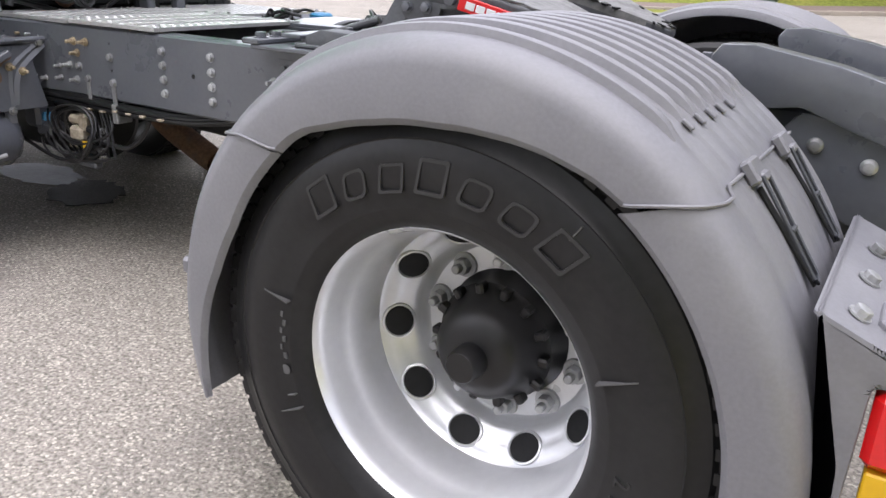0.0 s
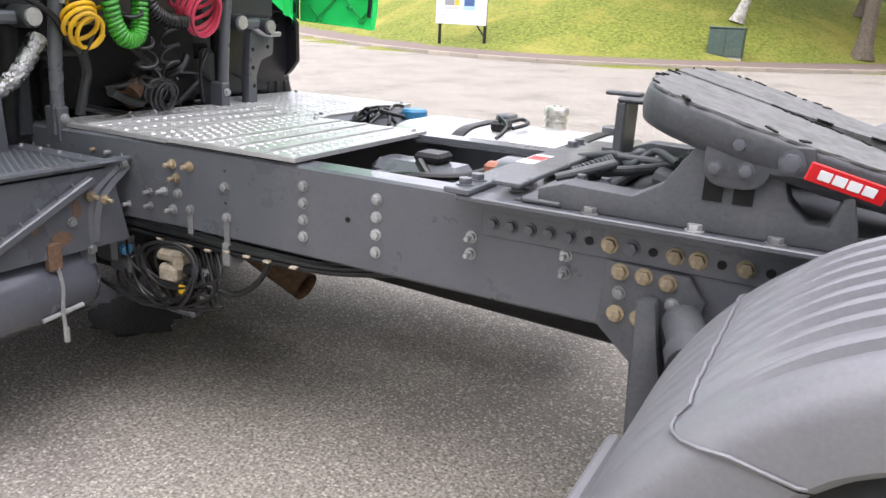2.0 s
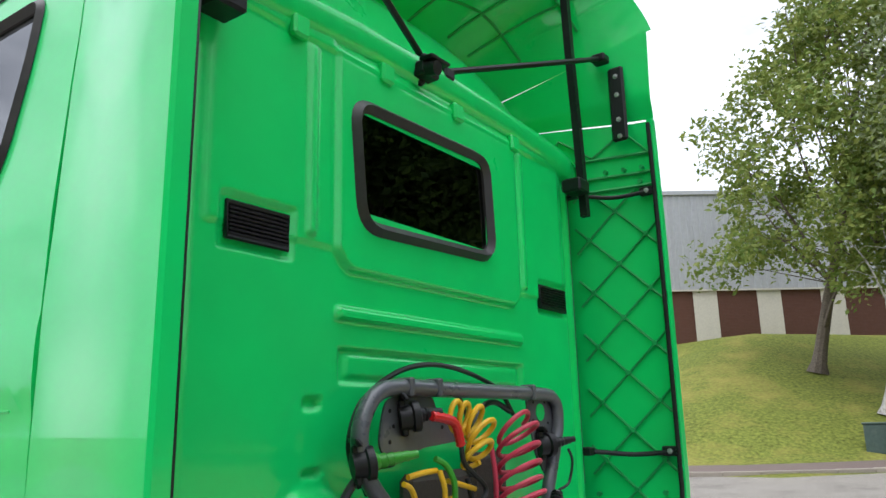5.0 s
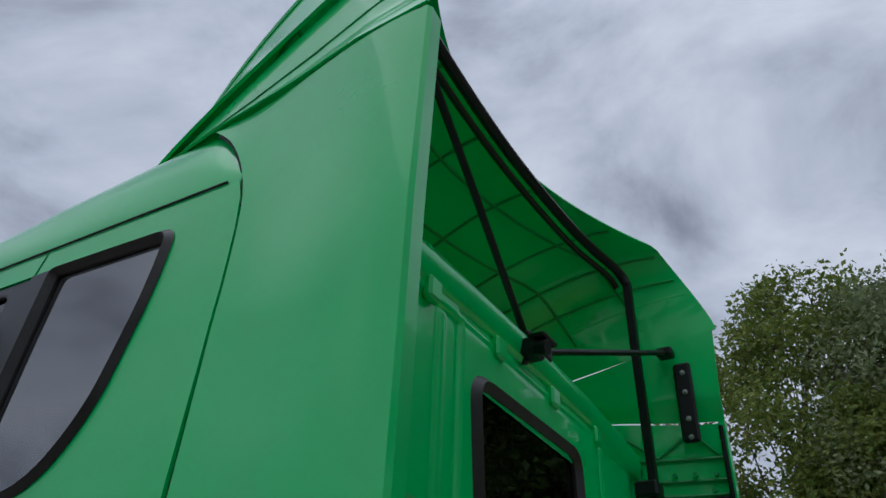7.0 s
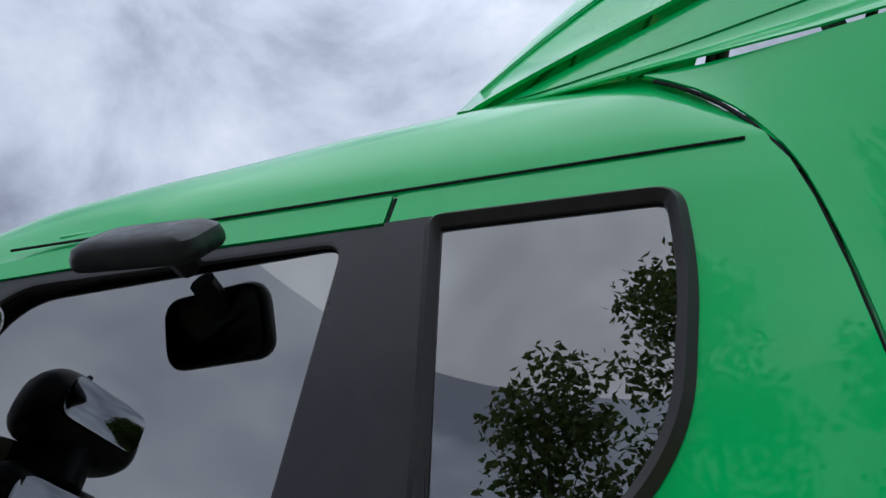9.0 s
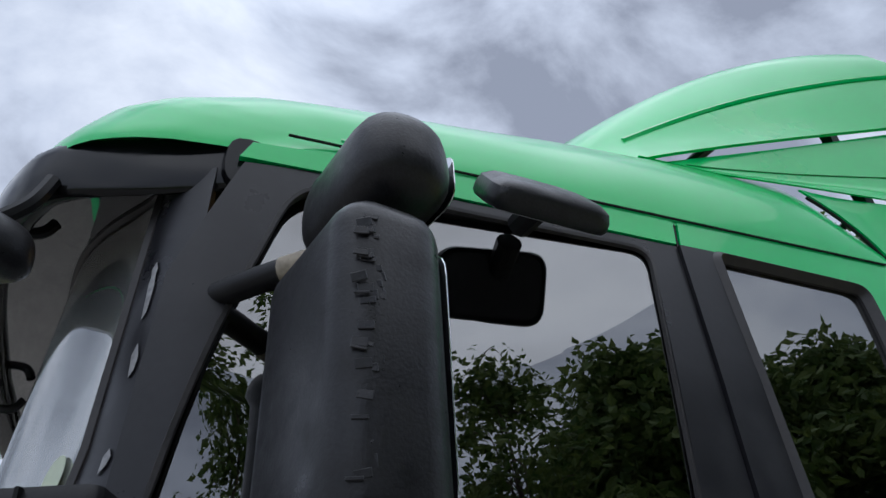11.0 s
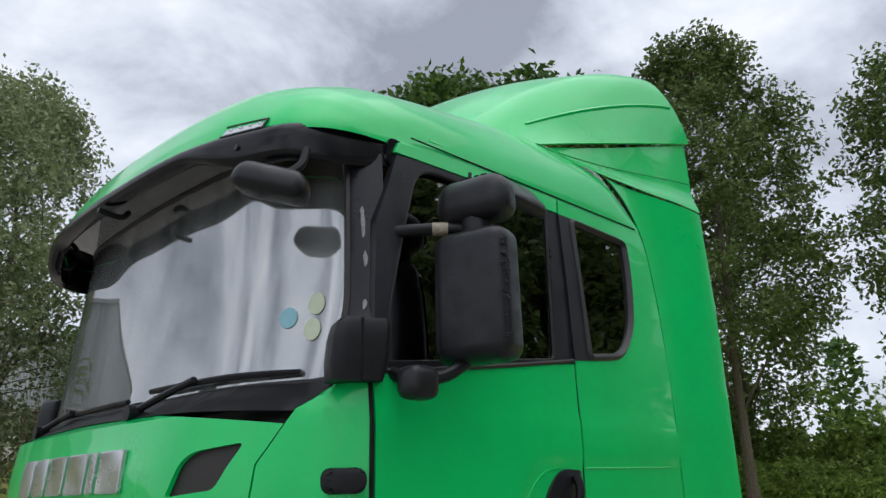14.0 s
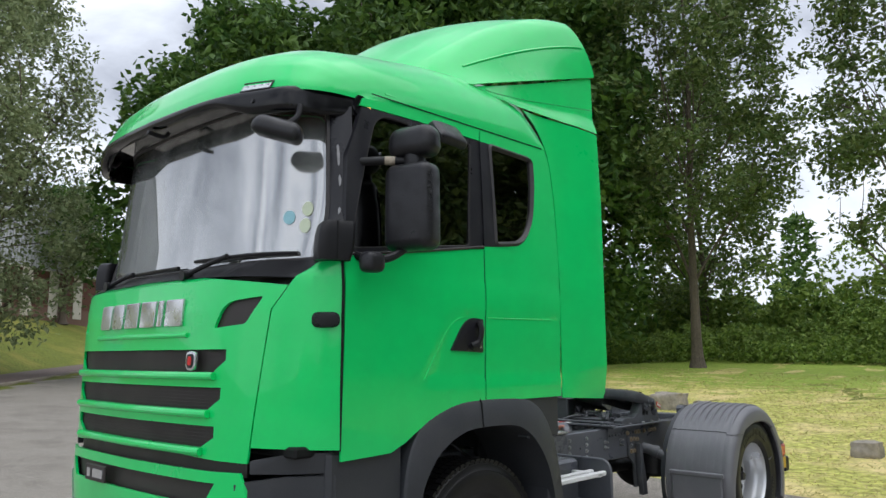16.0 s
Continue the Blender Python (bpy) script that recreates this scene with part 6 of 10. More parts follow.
def fifth_wheel():
    """A tipped coupling plate: broad front, two ramps at the back with a throat between."""
    outline = [(-0.27, -0.30), (-0.235, -0.41), (-0.16, -0.465), (0.02, -0.475), (0.16, -0.445), (0.33, -0.365), (0.42, -0.305), (0.465, -0.255), (0.465, -0.205), (0.43, -0.17), (0.28, -0.115), (0.14, -0.06), (0.06, -0.045)]
    full = [(u, v) for u, v in outline] + [(-0.02, 0.0)] + [(u, -v) for u, v in reversed(outline)]
    full = full + [(-0.285, 0.16), (-0.29, 0.0), (-0.285, -0.16)]
    pts = smooth_ring(full, 4)
    n = len(pts)

    def lay(u, v, w):
        return FW @ Vector((u, v, 0.06 - 0.012 * step01(0.2, 0.5, u) - w))
    bm = skin([(u * 0.985, v * 0.985) for u, v in pts], [], lay, step=0.05, thick=0.02)
    top = part("coupling_plate", bm, PLATE_TOP, truck, "worn greasy fifth wheel coupling plate tipped back", angle=0.7)
    # smooth cast flank under the rim
    bm = bmesh.new()
    rows = []
    for grow, w in ((0.985, 0.002), (0.995, 0.004), (1.0, 0.012), (1.002, 0.030), (0.99, 0.058), (0.965, 0.078), (0.90, 0.086)):
        rows.append([bm.verts.new(lay(u * grow, v * grow, w * (1 - 0.35 * step01(0.25, 0.47, u)))) for u, v in pts])
    for ra, rb in zip(rows, rows[1:]):
        for i in range(n):
            bm.faces.new((ra[i], ra[(i + 1) % n], rb[(i + 1) % n], rb[i]))
    bmesh.ops.recalc_face_normals(bm, faces=bm.faces[:])
    part("flank", bm, CAST, top, "smooth grey cast flank", angle=1.2)
    # a thin skin of old grease on the top with a torn edge
    rnd = random.Random(2)
    for side in (-1, 1):
        ring = []
        for i in range(n):
            u, v = pts[i]
            if v * side < 0.012:
                continue
            for k in range(2):
                p_ = Vector(pts[i]).lerp(Vector(pts[(i + 1) % n]), k * 0.5)
                if p_.y * side < 0.012:
                    continue
                ring.append(tuple(p_ * (1 - abs(rnd.gauss(0.012, 0.014)))))
        part("grease_skin", skin(ring, [], lambda u, v, w: lay(u, v, w - 0.0045), step=0.2, thick=0.0045), PLATE_TOP, top, "torn skin of old grease")
    bm = bmesh.new()
    for k in range(60):
        i = rnd.randrange(n)
        c = Vector(pts[i]) * rnd.uniform(0.93, 0.99)
        sz = rnd.uniform(0.003, 0.009)
        box(bm, -sz * 2.2, sz * 2.2, -sz * 0.6, sz * 0.6, -0.002, 0.004, m=Matrix.Translation(lay(c.x, c.y, -0.004)) @ Matrix.Rotation(TILT, 4, "Y") @ Matrix.Rotation(rnd.uniform(0, 3), 4, "Z"))
    part("grease", bm, DARK, top, "torn dark grease flakes", smooth=False)["kind"] = "stuff"
    # wear gap between the two ramps seen from above
    for s in (-1, 1):
        bm = bmesh.new()
        out = [(-0.96, 0.972), (-0.96, 1.01), (-0.90, 1.03), (-0.74, 1.025), (-0.68, 1.06), (-0.645, 1.115), (-0.61, 1.165), (-0.55, 1.19), (-0.49, 1.18), (-0.45, 1.13), (-0.43, 1.06), (-0.39, 1.02), (-0.35, 1.02), (-0.335, 1.075), (-0.315, 1.08), (-0.30, 1.02), (-0.29, 0.972)]
        prism(bm, out, lambda u, v, w: (u, s * (0.36 + w), v), 0.085, bevel=0.006)
        br = part("pedestal", bm, CAST, truck, "cast grey pedestal bracket")
        # two flat dark plates paint the shade in the casting's openings
        for x in (-0.575, -0.515):
            part("window", boxes((x - 0.02, x + 0.02, s * 0.4465 - 0.001, s * 0.4465 + 0.001, 1.04, 1.10)), DARK, br)
        bm = bmesh.new()
        prism(bm, rounded([(-0.60, 1.075), (-0.60, 1.20), (-0.47, 1.20), (-0.47, 1.075)], 0.05), lambda u, v, w: (u, s * (0.446 + w), v), 0.02, bevel=0.004)
        cap = part("bearing_cap", bm, CAST, br)
        for x, z in ((-0.535, 1.165), (-0.575, 1.115), (-0.515, 1.115)):
            bolt("plain_grey", cap, Matrix.Translation((x, s * 0.466, z)) @ (FACE_LEFT if s < 0 else Matrix.Rotation(radians(-90), 4, "X")))
        bolt("big_grey", top, Matrix.Translation((-0.435, s * 0.468, 1.142)) @ (FACE_LEFT if s < 0 else Matrix.Rotation(radians(-90), 4, "X")) @ Matrix.Scale(1.2, 4))
        lug = part("lug_plate", boxes((-0.475, -0.395, s * 0.46 - 0.006, s * 0.46 + 0.006, 1.11, 1.175), bevel=0.004), CAST, top)
    # red badge with a plain pale bar
    bm = boxes((-0.074, 0.074, -0.003, 0.003, -0.019, 0.019), bevel=0.002)
    badge = part("badge", bm, RED, top, "red enamel badge with pale raised bar")
    badge.matrix_basis = Matrix.Translation((-0.335, -0.470, 1.115)) @ Matrix.Rotation(radians(14), 4, "Z") @ Matrix.Rotation(radians(15), 4, "Y") @ Matrix.Rotation(radians(6), 4, "X")
    bar_ = boxes(*[(-0.054 + 0.028 * k, -0.030 + 0.028 * k, -0.0045, -0.003, -0.0095, 0.0095) for k in range(4)], bevel=0.001)
    part("bar", bar_, WHITE, badge)
    # base plate, locking gear and release handle between the pedestals
    base = part("base_plate", boxes((-1.0, -0.22, -0.36, 0.36, 0.972, 0.99), (-1.0, -0.90, -0.45, 0.45, 0.972, 0.985), bevel=0.004), CAST, truck)
    gear = boxes((-0.93, -0.90, -0.3, 0.33, 1.0, 1.015), (-0.86, -0.82, -0.33, 0.2, 0.995, 1.02), (-0.95, -0.72, 0.06, 0.09, 1.0, 1.03), (-0.74, -0.3, 0.14, 0.19, 1.0, 1.04), bevel=0.006)
    g = part("locking_gear", gear, CAST, base)
    for pts, r in (([(-0.97, -0.30, 1.01), (-0.84, -0.24, 1.055)], 0.012), ([(-0.74, -0.20, 1.03), (-0.66, -0.24, 1.02)], 0.026), ([(-0.78, 0.02, 1.03), (-0.70, -0.02, 1.03)], 0.022), ([(-0.9, 0.0, 1.035), (-0.7, -0.05, 1.04)], 0.010), ([(-0.95, -0.32, 1.0), (-0.8, -0.1, 1.03), (-0.6, 0.1, 1.05)], 0.009), ([(-1.05, 0.12, 1.0), (-0.92, 0.06, 1.03), (-0.86, -0.02, 1.02), (-0.80, 0.0, 1.06), (-0.72, -0.1, 1.05)], 0.010), ([(-0.88, -0.25, 1.03), (-0.74, -0.08, 1.035), (-0.66, 0.08, 1.05)], 0.013)):
        part("rod", bar(pts, r, 10), CAST, g)
    bm = bmesh.new()
    coil(bm, [(-0.94, -0.26, 1.015), (-0.86, -0.20, 1.05)], 0.018, 11, 0.0045, per=12, wob=0.0)
    part("spring", bm, CAST, g, "steel return spring")
    for x, y in ((-0.90, -0.31), (-0.84, -0.31), (-0.90, 0.1), (-0.84, 0.12), (-0.70, 0.03)):
        bolt("plain_grey", g, Matrix.Translation((x, y, 1.018)))
    part("clevis", boxes((-0.73, -0.66, -0.05, -0.02, 1.0, 1.07), bevel=0.01), CAST, g)
    part("clevis", boxes((-0.73, -0.66, 0.05, 0.08, 1.0, 1.07), bevel=0.01), CAST, g)
    rh = part("release_handle", boxes((-0.955, -0.925, 0.12, 0.26, 0.985, 1.172), (-0.955, -0.845, 0.12, 0.26, 1.168, 1.184), bevel=0.006), CAST, base, "cranked sheet metal release bracket")
    part("finger_grip", boxes((-1.005, -0.90, 0.165, 0.215, 1.184, 1.196), bevel=0.004), CAST, rh)
    part("chain", bar([(-0.72, 0.19, 1.12), (-0.722, 0.19, 1.08), (-0.718, 0.19, 1.03)], 0.004, 6), STEEL, base, "thin steel chain")
    sb = part("slide_bar", boxes((-1.19, -1.12, -0.48, 0.48, 0.972, 0.988), bevel=0.003), CHASSIS, truck, "flat cross bar")
    part("warning_label", boxes((-1.185, -1.125, -0.05, 0.12, 0.9885, 0.9892)), WHITE, sb, "white and red warning label")
    part("warning_spot", boxes((-1.18, -1.13, 0.02, 0.09, 0.9893, 0.9898)), RED, sb, "red warning mark")
    for y in (-0.43, -0.36, 0.36, 0.43):
        bolt("big_grey", sb, Matrix.Translation((-1.155, y, 0.988)) @ Matrix.Scale(1.1, 4))
    part("front_bar", boxes((-1.10, -1.02, -0.40, 0.44, 0.992, 1.005), (-1.02, -0.96, 0.24, 0.30, 0.99, 1.02), bevel=0.003), CHASSIS, truck)


fifth_wheel()

# ---- tread plate decks ----


def deck(x0, x1, y0, y1, z, ribs, label):
    """A pressed aluminium plate: fields of small raised studs and smooth ribs, turned down at its edges."""
    d = part("deck_plate", boxes((x0, x1, y0, y1, z - 0.004, z)), ALU, truck, label, smooth=False)
    part("folded_edge", boxes((x0, x1, y0 - 0.001, y0 + 0.003, z - 0.014, z - 0.002)), ALU, d, smooth=False)
    part("folded_edge", boxes((x1 - 0.003, x1 + 0.001, y0, y1, z - 0.014, z - 0.002)), ALU, d, smooth=False)
    k = 0
    x = x0 + 0.03
    tpl = [(-0.011, 0), (-0.004, 0.0042), (0.004, 0.0042), (0.011, 0), (0.004, -0.0042), (-0.004, -0.0042)]
    verts, faces = [], []
    while x < x1 - 0.02:
        y = y0 + 0.03 + (0.02 if k % 2 else 0)
        while y < y1 - 0.02:
            if not any(abs(x - r) < 0.024 for r in ribs):
                dx, dy = (1, 0) if (k % 2) else (0.5, 0.86)
                i = len(verts)
                for u, v in tpl:
                    verts.append((x + u * dx - v * dy, y + u * dy + v * dx, z - 0.0005))
                verts += [(x - 0.006 * dx, y - 0.006 * dy, z + 0.0028), (x + 0.006 * dx, y + 0.006 * dy, z + 0.0028)]
                faces += [(i, i + 1, i + 6), (i, i + 6, i + 5), (i + 1, i + 2, i + 7, i + 6), (i + 2, i + 3, i + 7), (i + 3, i + 4, i + 7), (i + 4, i + 5, i + 6, i + 7)]
            y += 0.040
        x += 0.032
        k += 1
    me = bpy.data.meshes.new("studs")
    me.from_pydata(verts, [], faces)
    me.materials.append(ALU)
    o = new("studs", me)
    o.parent = d
    o["kind"] = "stuff"
    for r in ribs:
        bm = bmesh.new()
        prism(bm, rounded([(y0 + 0.02, r - 0.014), (y1 - 0.02, r - 0.014), (y1 - 0.02, r + 0.014), (y0 + 0.02, r + 0.014)], 0.013), lambda u, v, w: (v, u, z - 0.001 + w), 0.007, bevel=0.003)
        part("rib", bm, ALU, d)
    for x, y in ((x0 + 0.03, y0 + 0.04), (x1 - 0.03, y0 + 0.04), (x0 + 0.03, y1 - 0.04), (x1 - 0.03, y1 - 0.04)):
        o = bolt("plain", d, Matrix.Translation((x, y, z)) @ Matrix.Scale(0.7, 4))
    return d


deck(-2.79, -2.225, -0.392, 0.45, 0.972, (-2.62, -2.50, -2.38), "bright aluminium tread plate over the frame")
deck(-2.22, -1.715, -0.392, 0.36, 0.976, (-2.09, -1.97, -1.85), "bright aluminium tread plate with bent corner")
deck(-2.98, -2.27, 0.46, 1.18, 0.966, (), "aluminium tread plate over the far step")
part("far_box", boxes((-3.0, -2.25, 0.5, 1.18, 0.45, 0.955), bevel=0.02), CHASSIS, truck)
# fuel tank behind the far rail
bm = bmesh.new()
out = rounded([(0.47, 0.962, 0.24), (1.18, 0.962, 0.30), (1.18, 0.36, 0.28), (0.47, 0.36, 0.24)], 0.15, 12)
prism(bm, out, lambda u, v, w: (-2.0 + w, u, v), 0.92, bevel=0.018)
tank = part("fuel_tank", bm, TANK, truck, "brushed aluminium fuel tank with straps")
out2 = rounded([(0.462, 0.970, 0.24), (1.188, 0.970, 0.30), (1.188, 0.352, 0.28), (0.462, 0.352, 0.24)], 0.15, 12)
for x in (-1.72, -1.24):
    bm = bmesh.new()
    prism(bm, out2, lambda u, v, w: (x + w, u, v), 0.05, bevel=0.003)
    st = part("strap", bm, BLACK, tank, "dark steel strap with rubber liner")
    part("buckle", boxes((x - 0.01, x + 0.06, 1.0, 1.09, 0.955, 0.985), bevel=0.006), CHASSIS, st)
bm = lathe([(0.0, 0.0), (0.044, 0.0), (0.044, 0.035), (0.049, 0.038), (0.049, 0.046), (0.044, 0.049), (0.044, 0.062), (0.051, 0.065), (0.051, 0.088), (0.045, 0.097), (0.020, 0.100), (0.018, 0.106), (0, 0.106)], 28, m=Matrix.Translation((-1.45, 1.0, 0.945)))
part("filler_cap", bm, material("pale_plastic_cap", (0.52, 0.50, 0.46), rough=0.3, metal=0.6, vary=0.08), tank, "bright filler neck and cap")
bm = boxes((-1.60, -1.54, 0.66, 0.76, 0.955, 1.0), bevel=0.012)
tube(bm, smooth_line([(-1.58, 0.72, 1.0), (-1.56, 0.66, 1.02), (-1.5, 0.6, 0.99), (-1.52, 0.55, 0.95)], 6), 0.008, 7)
tube(bm, smooth_line([(-1.56, 0.76, 0.99), (-1.52, 0.8, 1.0), (-1.48, 0.76, 0.99), (-1.5, 0.66, 0.98)], 6), 0.008, 7)
part("sender_unit", bm, CABLE, tank, "fuel sender with coiled black pipe")
bm = lathe([(0, 0), (0.06, 0), (0.06, 0.03), (0.05, 0.04), (0, 0.04)], 20, m=Matrix.Translation((-2.13, 0.98, 0.93)))
ad = part("small_tank", boxes((-2.25, -2.03, 0.5, 1.16, 0.5, 0.925), bevel=0.03), BLACK, truck, "black small tank with blue cap")
part("cap", bm, BLUE, ad, "blue filler cap")
bm = bmesh.new()
rnd = random.Random(14)
for k in range(7):
    pts = [(rnd.uniform(-2.24, -2.05), rnd.uniform(0.5, 0.75), 0.93)]
    for _ in range(3):
        pts.append((pts[-1][0] + rnd.uniform(-0.06, 0.09), pts[-1][1] + rnd.uniform(-0.05, 0.16), 0.95 + rnd.uniform(0, 0.05)))
    part("pipe", bar(pts, 0.008, 6, steps=5), CABLE, ad)
part("tank_rail", boxes((-2.22, -1.16, 0.30, 0.39, 0.956, 0.97)), CHASSIS, truck)

# ---- step box on the left side ----
YB0, YB1 = -1.18, -0.47


def step_box():
    XA, XB, ZT = -3.08, -2.40, 0.885
    bm = boxes((XA, XB, -0.92, YB1, ZT - 0.03, ZT), bevel=0.012)
    top = part("step_box", bm, CHASSIS, truck, "grey step box with knobbed tread top")
    v, f = [], []
    for i in range(26):
        for j in range(17):
            x, y = XA + 0.06 + 0.0225 * i, -0.875 + 0.0235 * j + (0.011 if i % 2 else 0)
            n = len(v)
            v += [(x - 0.011, y, ZT - 0.0005), (x, y - 0.006, ZT - 0.0005), (x + 0.011, y, ZT - 0.0005), (x, y + 0.006, ZT - 0.0005), (x, y, ZT + 0.006)]
            f += [(n, n + 1, n + 4), (n + 1, n + 2, n + 4), (n + 2, n + 3, n + 4), (n + 3, n, n + 4)]
    me = bpy.data.meshes.new("knob_field")
    me.from_pydata(v, [], f)
    me.materials.append(CHASSIS)
    o = new("knob_field", me)
    o.parent = top
    o["kind"] = "stuff"
    # inner wall, lower tread and end plates
    part("riser", boxes((XA, XB - 0.02, -0.945, -0.92, 0.62, ZT - 0.008), bevel=0.01), CHASSIS, top)
    part("lower_tread", boxes((XA, XB - 0.02, YB0 + 0.02, -0.93, 0.60, 0.63), bevel=0.01), CHASSIS, top)
    part("lower_panel", boxes((XA, XB - 0.02, YB0 + 0.02, YB0 + 0.05, 0.36, 0.62), bevel=0.012), CHASSIS, top)
    bm = bmesh.new()
    prism(bm, rounded([(YB1 + 0.02, ZT + 0.003, 0.01), (YB0, ZT + 0.003, 0.07), (YB0, 0.36, 0.05), (YB0 + 0.11, 0.36, 0.01), (YB0 + 0.13, 0.62, 0.02), (YB1 + 0.06, 0.62, 0.01), (YB1 + 0.02, 0.80, 0.01)], 0.02), lambda u, v, w: (XB - 0.006 + w, u, v), 0.006)
    endp = part("end_plate", bm, CHASSIS, top, "grey end plate with rust stains", smooth=False)
    rim = [(XB + 0.004, y, z) for y, z in rounded([(YB1 + 0.12, ZT + 0.003), (YB0, ZT + 0.003, 0.09), (YB0, 0.36)], 0.0, 7)]
    part("edge_roll", bar(rim, 0.012, 8, smooth=False), CHASSIS, endp)
    part("end_plate_front", boxes((XA - 0.01, XA + 0.004, YB0, YB1, 0.4, ZT - 0.002), bevel=0.003), CHASSIS, top)
    # riveted strip along the inner top edge
    st = part("top_strip", boxes((XA + 0.1, XB + 0.02, YB1 - 0.05, YB1 + 0.012, ZT + 0.001, ZT + 0.007), bevel=0.002), CHASSIS, top)
    for k in range(6):
        o = bolt("plain", st, Matrix.Translation((XA + 0.17 + 0.1 * k, YB1 - 0.02, ZT + 0.007)) @ Matrix.Scale(0.5, 4))
    # diagonal stay with its studs on the end plate
    a, b = Vector((XB + 0.006, -1.0, 0.63)), Vector((XB + 0.006, -0.55, 0.845))
    d = (b - a)
    m = Matrix.Translation(a) @ Matrix.Rotation(math.atan2(d.z, d.y), 4, "X")
    stay = part("diagonal_stay", boxes((0.0, 0.028, 0.0, d.length, -0.013, 0.013), bevel=0.004), CHASSIS, top)
    stay.matrix_basis = m
    part("face", boxes((0.0, 0.005, 0.0, d.length, -0.026, -0.012), bevel=0.002), RUST, stay, "rust-stained lower flange")
    for k in range(7):
        part("pin", boxes((0.012, 0.018, 0.04 + 0.065 * k, 0.046 + 0.065 * k, 0.013, 0.028)), STEEL, stay)
    for y, z in ((-1.10, 0.80), (-1.03, 0.83), (-1.10, 0.70), (-1.03, 0.70), (-0.62, 0.72)):
        bolt("plain", endp, Matrix.Translation((XB + 0.001, y, z)) @ FACE_BACK)
    rr_ = random.Random(23)
    for cy, cz, ry_, rz_ in ((-0.665, 0.675, 0.042, 0.030), (-0.885, 0.868, 0.045, 0.008), (-0.60, 0.76, 0.018, 0.040), (-0.99, 0.645, 0.030, 0.016), (-0.575, 0.82, 0.014, 0.03), (-0.74, 0.72, 0.012, 0.018)):
        ring = smooth_ring([(cy + ry_ * rr_.uniform(0.6, 1.15) * math.cos(a), cz + rz_ * rr_.uniform(0.6, 1.15) * math.sin(a)) for a in [2 * math.pi * k / 9 for k in range(9)]])
        bm = bmesh.new()
        prism(bm, ring, lambda u, v, w: (XB + 0.0004 + w, u, v), 0.0012)
        part("rust_patch", bm, RUST, endp, "rust patch")
    # straps to the rail
    br = part("bracket", bar([(XB - 0.01, -0.565, 0.57), (XB - 0.01, -0.56, 0.74), (XB - 0.01, -0.53, 0.81), (XB - 0.01, -0.42, 0.885)], 0.022, 4, flat=0.4), CHASSIS, top, "bent flat strap")
    part("strap", bar([(XB - 0.005, -0.545, 0.64), (XB - 0.005, -0.515, 0.77), (XB - 0.005, -0.40, 0.87)], 0.018, 4, flat=0.4), CHASSIS, br)
    part("strap", bar([(XB - 0.02, -0.50, 0.735), (XB - 0.02, -0.45, 0.71), (XB - 0.02, -0.395, 0.735)], 0.014, 4, flat=0.4), CHASSIS, br)
    for y, z in ((-0.55, 0.79), (-0.50, 0.77), (-0.562, 0.62), (-0.42, 0.875)):
        bolt("stud_tan" if 0.7 < z < 0.85 else "plain", br, Matrix.Translation((XB + 0.006, y, z)) @ FACE_BACK)
    # pale step rails
    bm = bmesh.new()
    tube(bm, [(XA + 0.12, -1.02, 0.83), (XA + 0.12, -1.17, 0.83), (XB - 0.03, -1.17, 0.83)], 0.022, 4)
    r = part("step_rail", boxes((XA + 0.1, XB - 0.03, -1.17, -1.135, 0.795, 0.825), (XA + 0.1, XB - 0.03, -1.075, -1.04, 0.795, 0.825), (XA + 0.1, XA + 0.135, -1.17, -0.95, 0.795, 0.825), (XB - 0.12, XB - 0.085, -1.17, -0.95, 0.79, 0.82), bevel=0.006), WHITE, top, "pale aluminium step rails")
    # air tank under the box
    bm = lathe([(0, 0), (0.06, 0.0), (0.10, 0.025), (0.118, 0.06), (0.118, 0.49), (0.10, 0.525), (0.06, 0.55), (0, 0.55)], 32, m=Matrix.Translation((XB - 0.10, -1.06, 0.505)) @ Matrix.Rotation(radians(-90), 4, "X"))
    tk = part("air_tank", bm, TANK_PAINT, truck, "glossy grey air tank under the step box")
    part("strap_tab", boxes((XB - 0.02, XB + 0.012, -0.71, -0.665, 0.58, 0.67), bevel=0.006), RUST, tk, "rusty strap tab")
    part("seam", boxes((XB - 0.105, XB - 0.085, -1.0, -0.53, 0.617, 0.626), bevel=0.002), CHASSIS, tk)
    bm = bmesh.new()
    tube(bm, smooth_line([(XB + 0.005, -0.685, 0.60), (XB + 0.015, -0.68, 0.53), (XB + 0.02, -0.69, 0.45), (XB + 0.02, -0.685, 0.36)], 6), 0.006, 7)
    tube(bm, [(XB + 0.02, -0.685, 0.40), (XB + 0.02, -0.685, 0.35)], 0.010, 8)
    tube(bm, [(XB + 0.005, -0.75, 0.435), (XB + 0.02, -0.62, 0.455)], 0.008, 8)
    part("drain_cord", bm, BOLT, tk, "grey drain cord")
    part("bracket", bar([(XB - 0.02, -1.09, 0.62), (XB - 0.0, -1.1, 0.55), (XB - 0.02, -1.1, 0.44)], 0.012, 8), RUST, tk)


step_box()
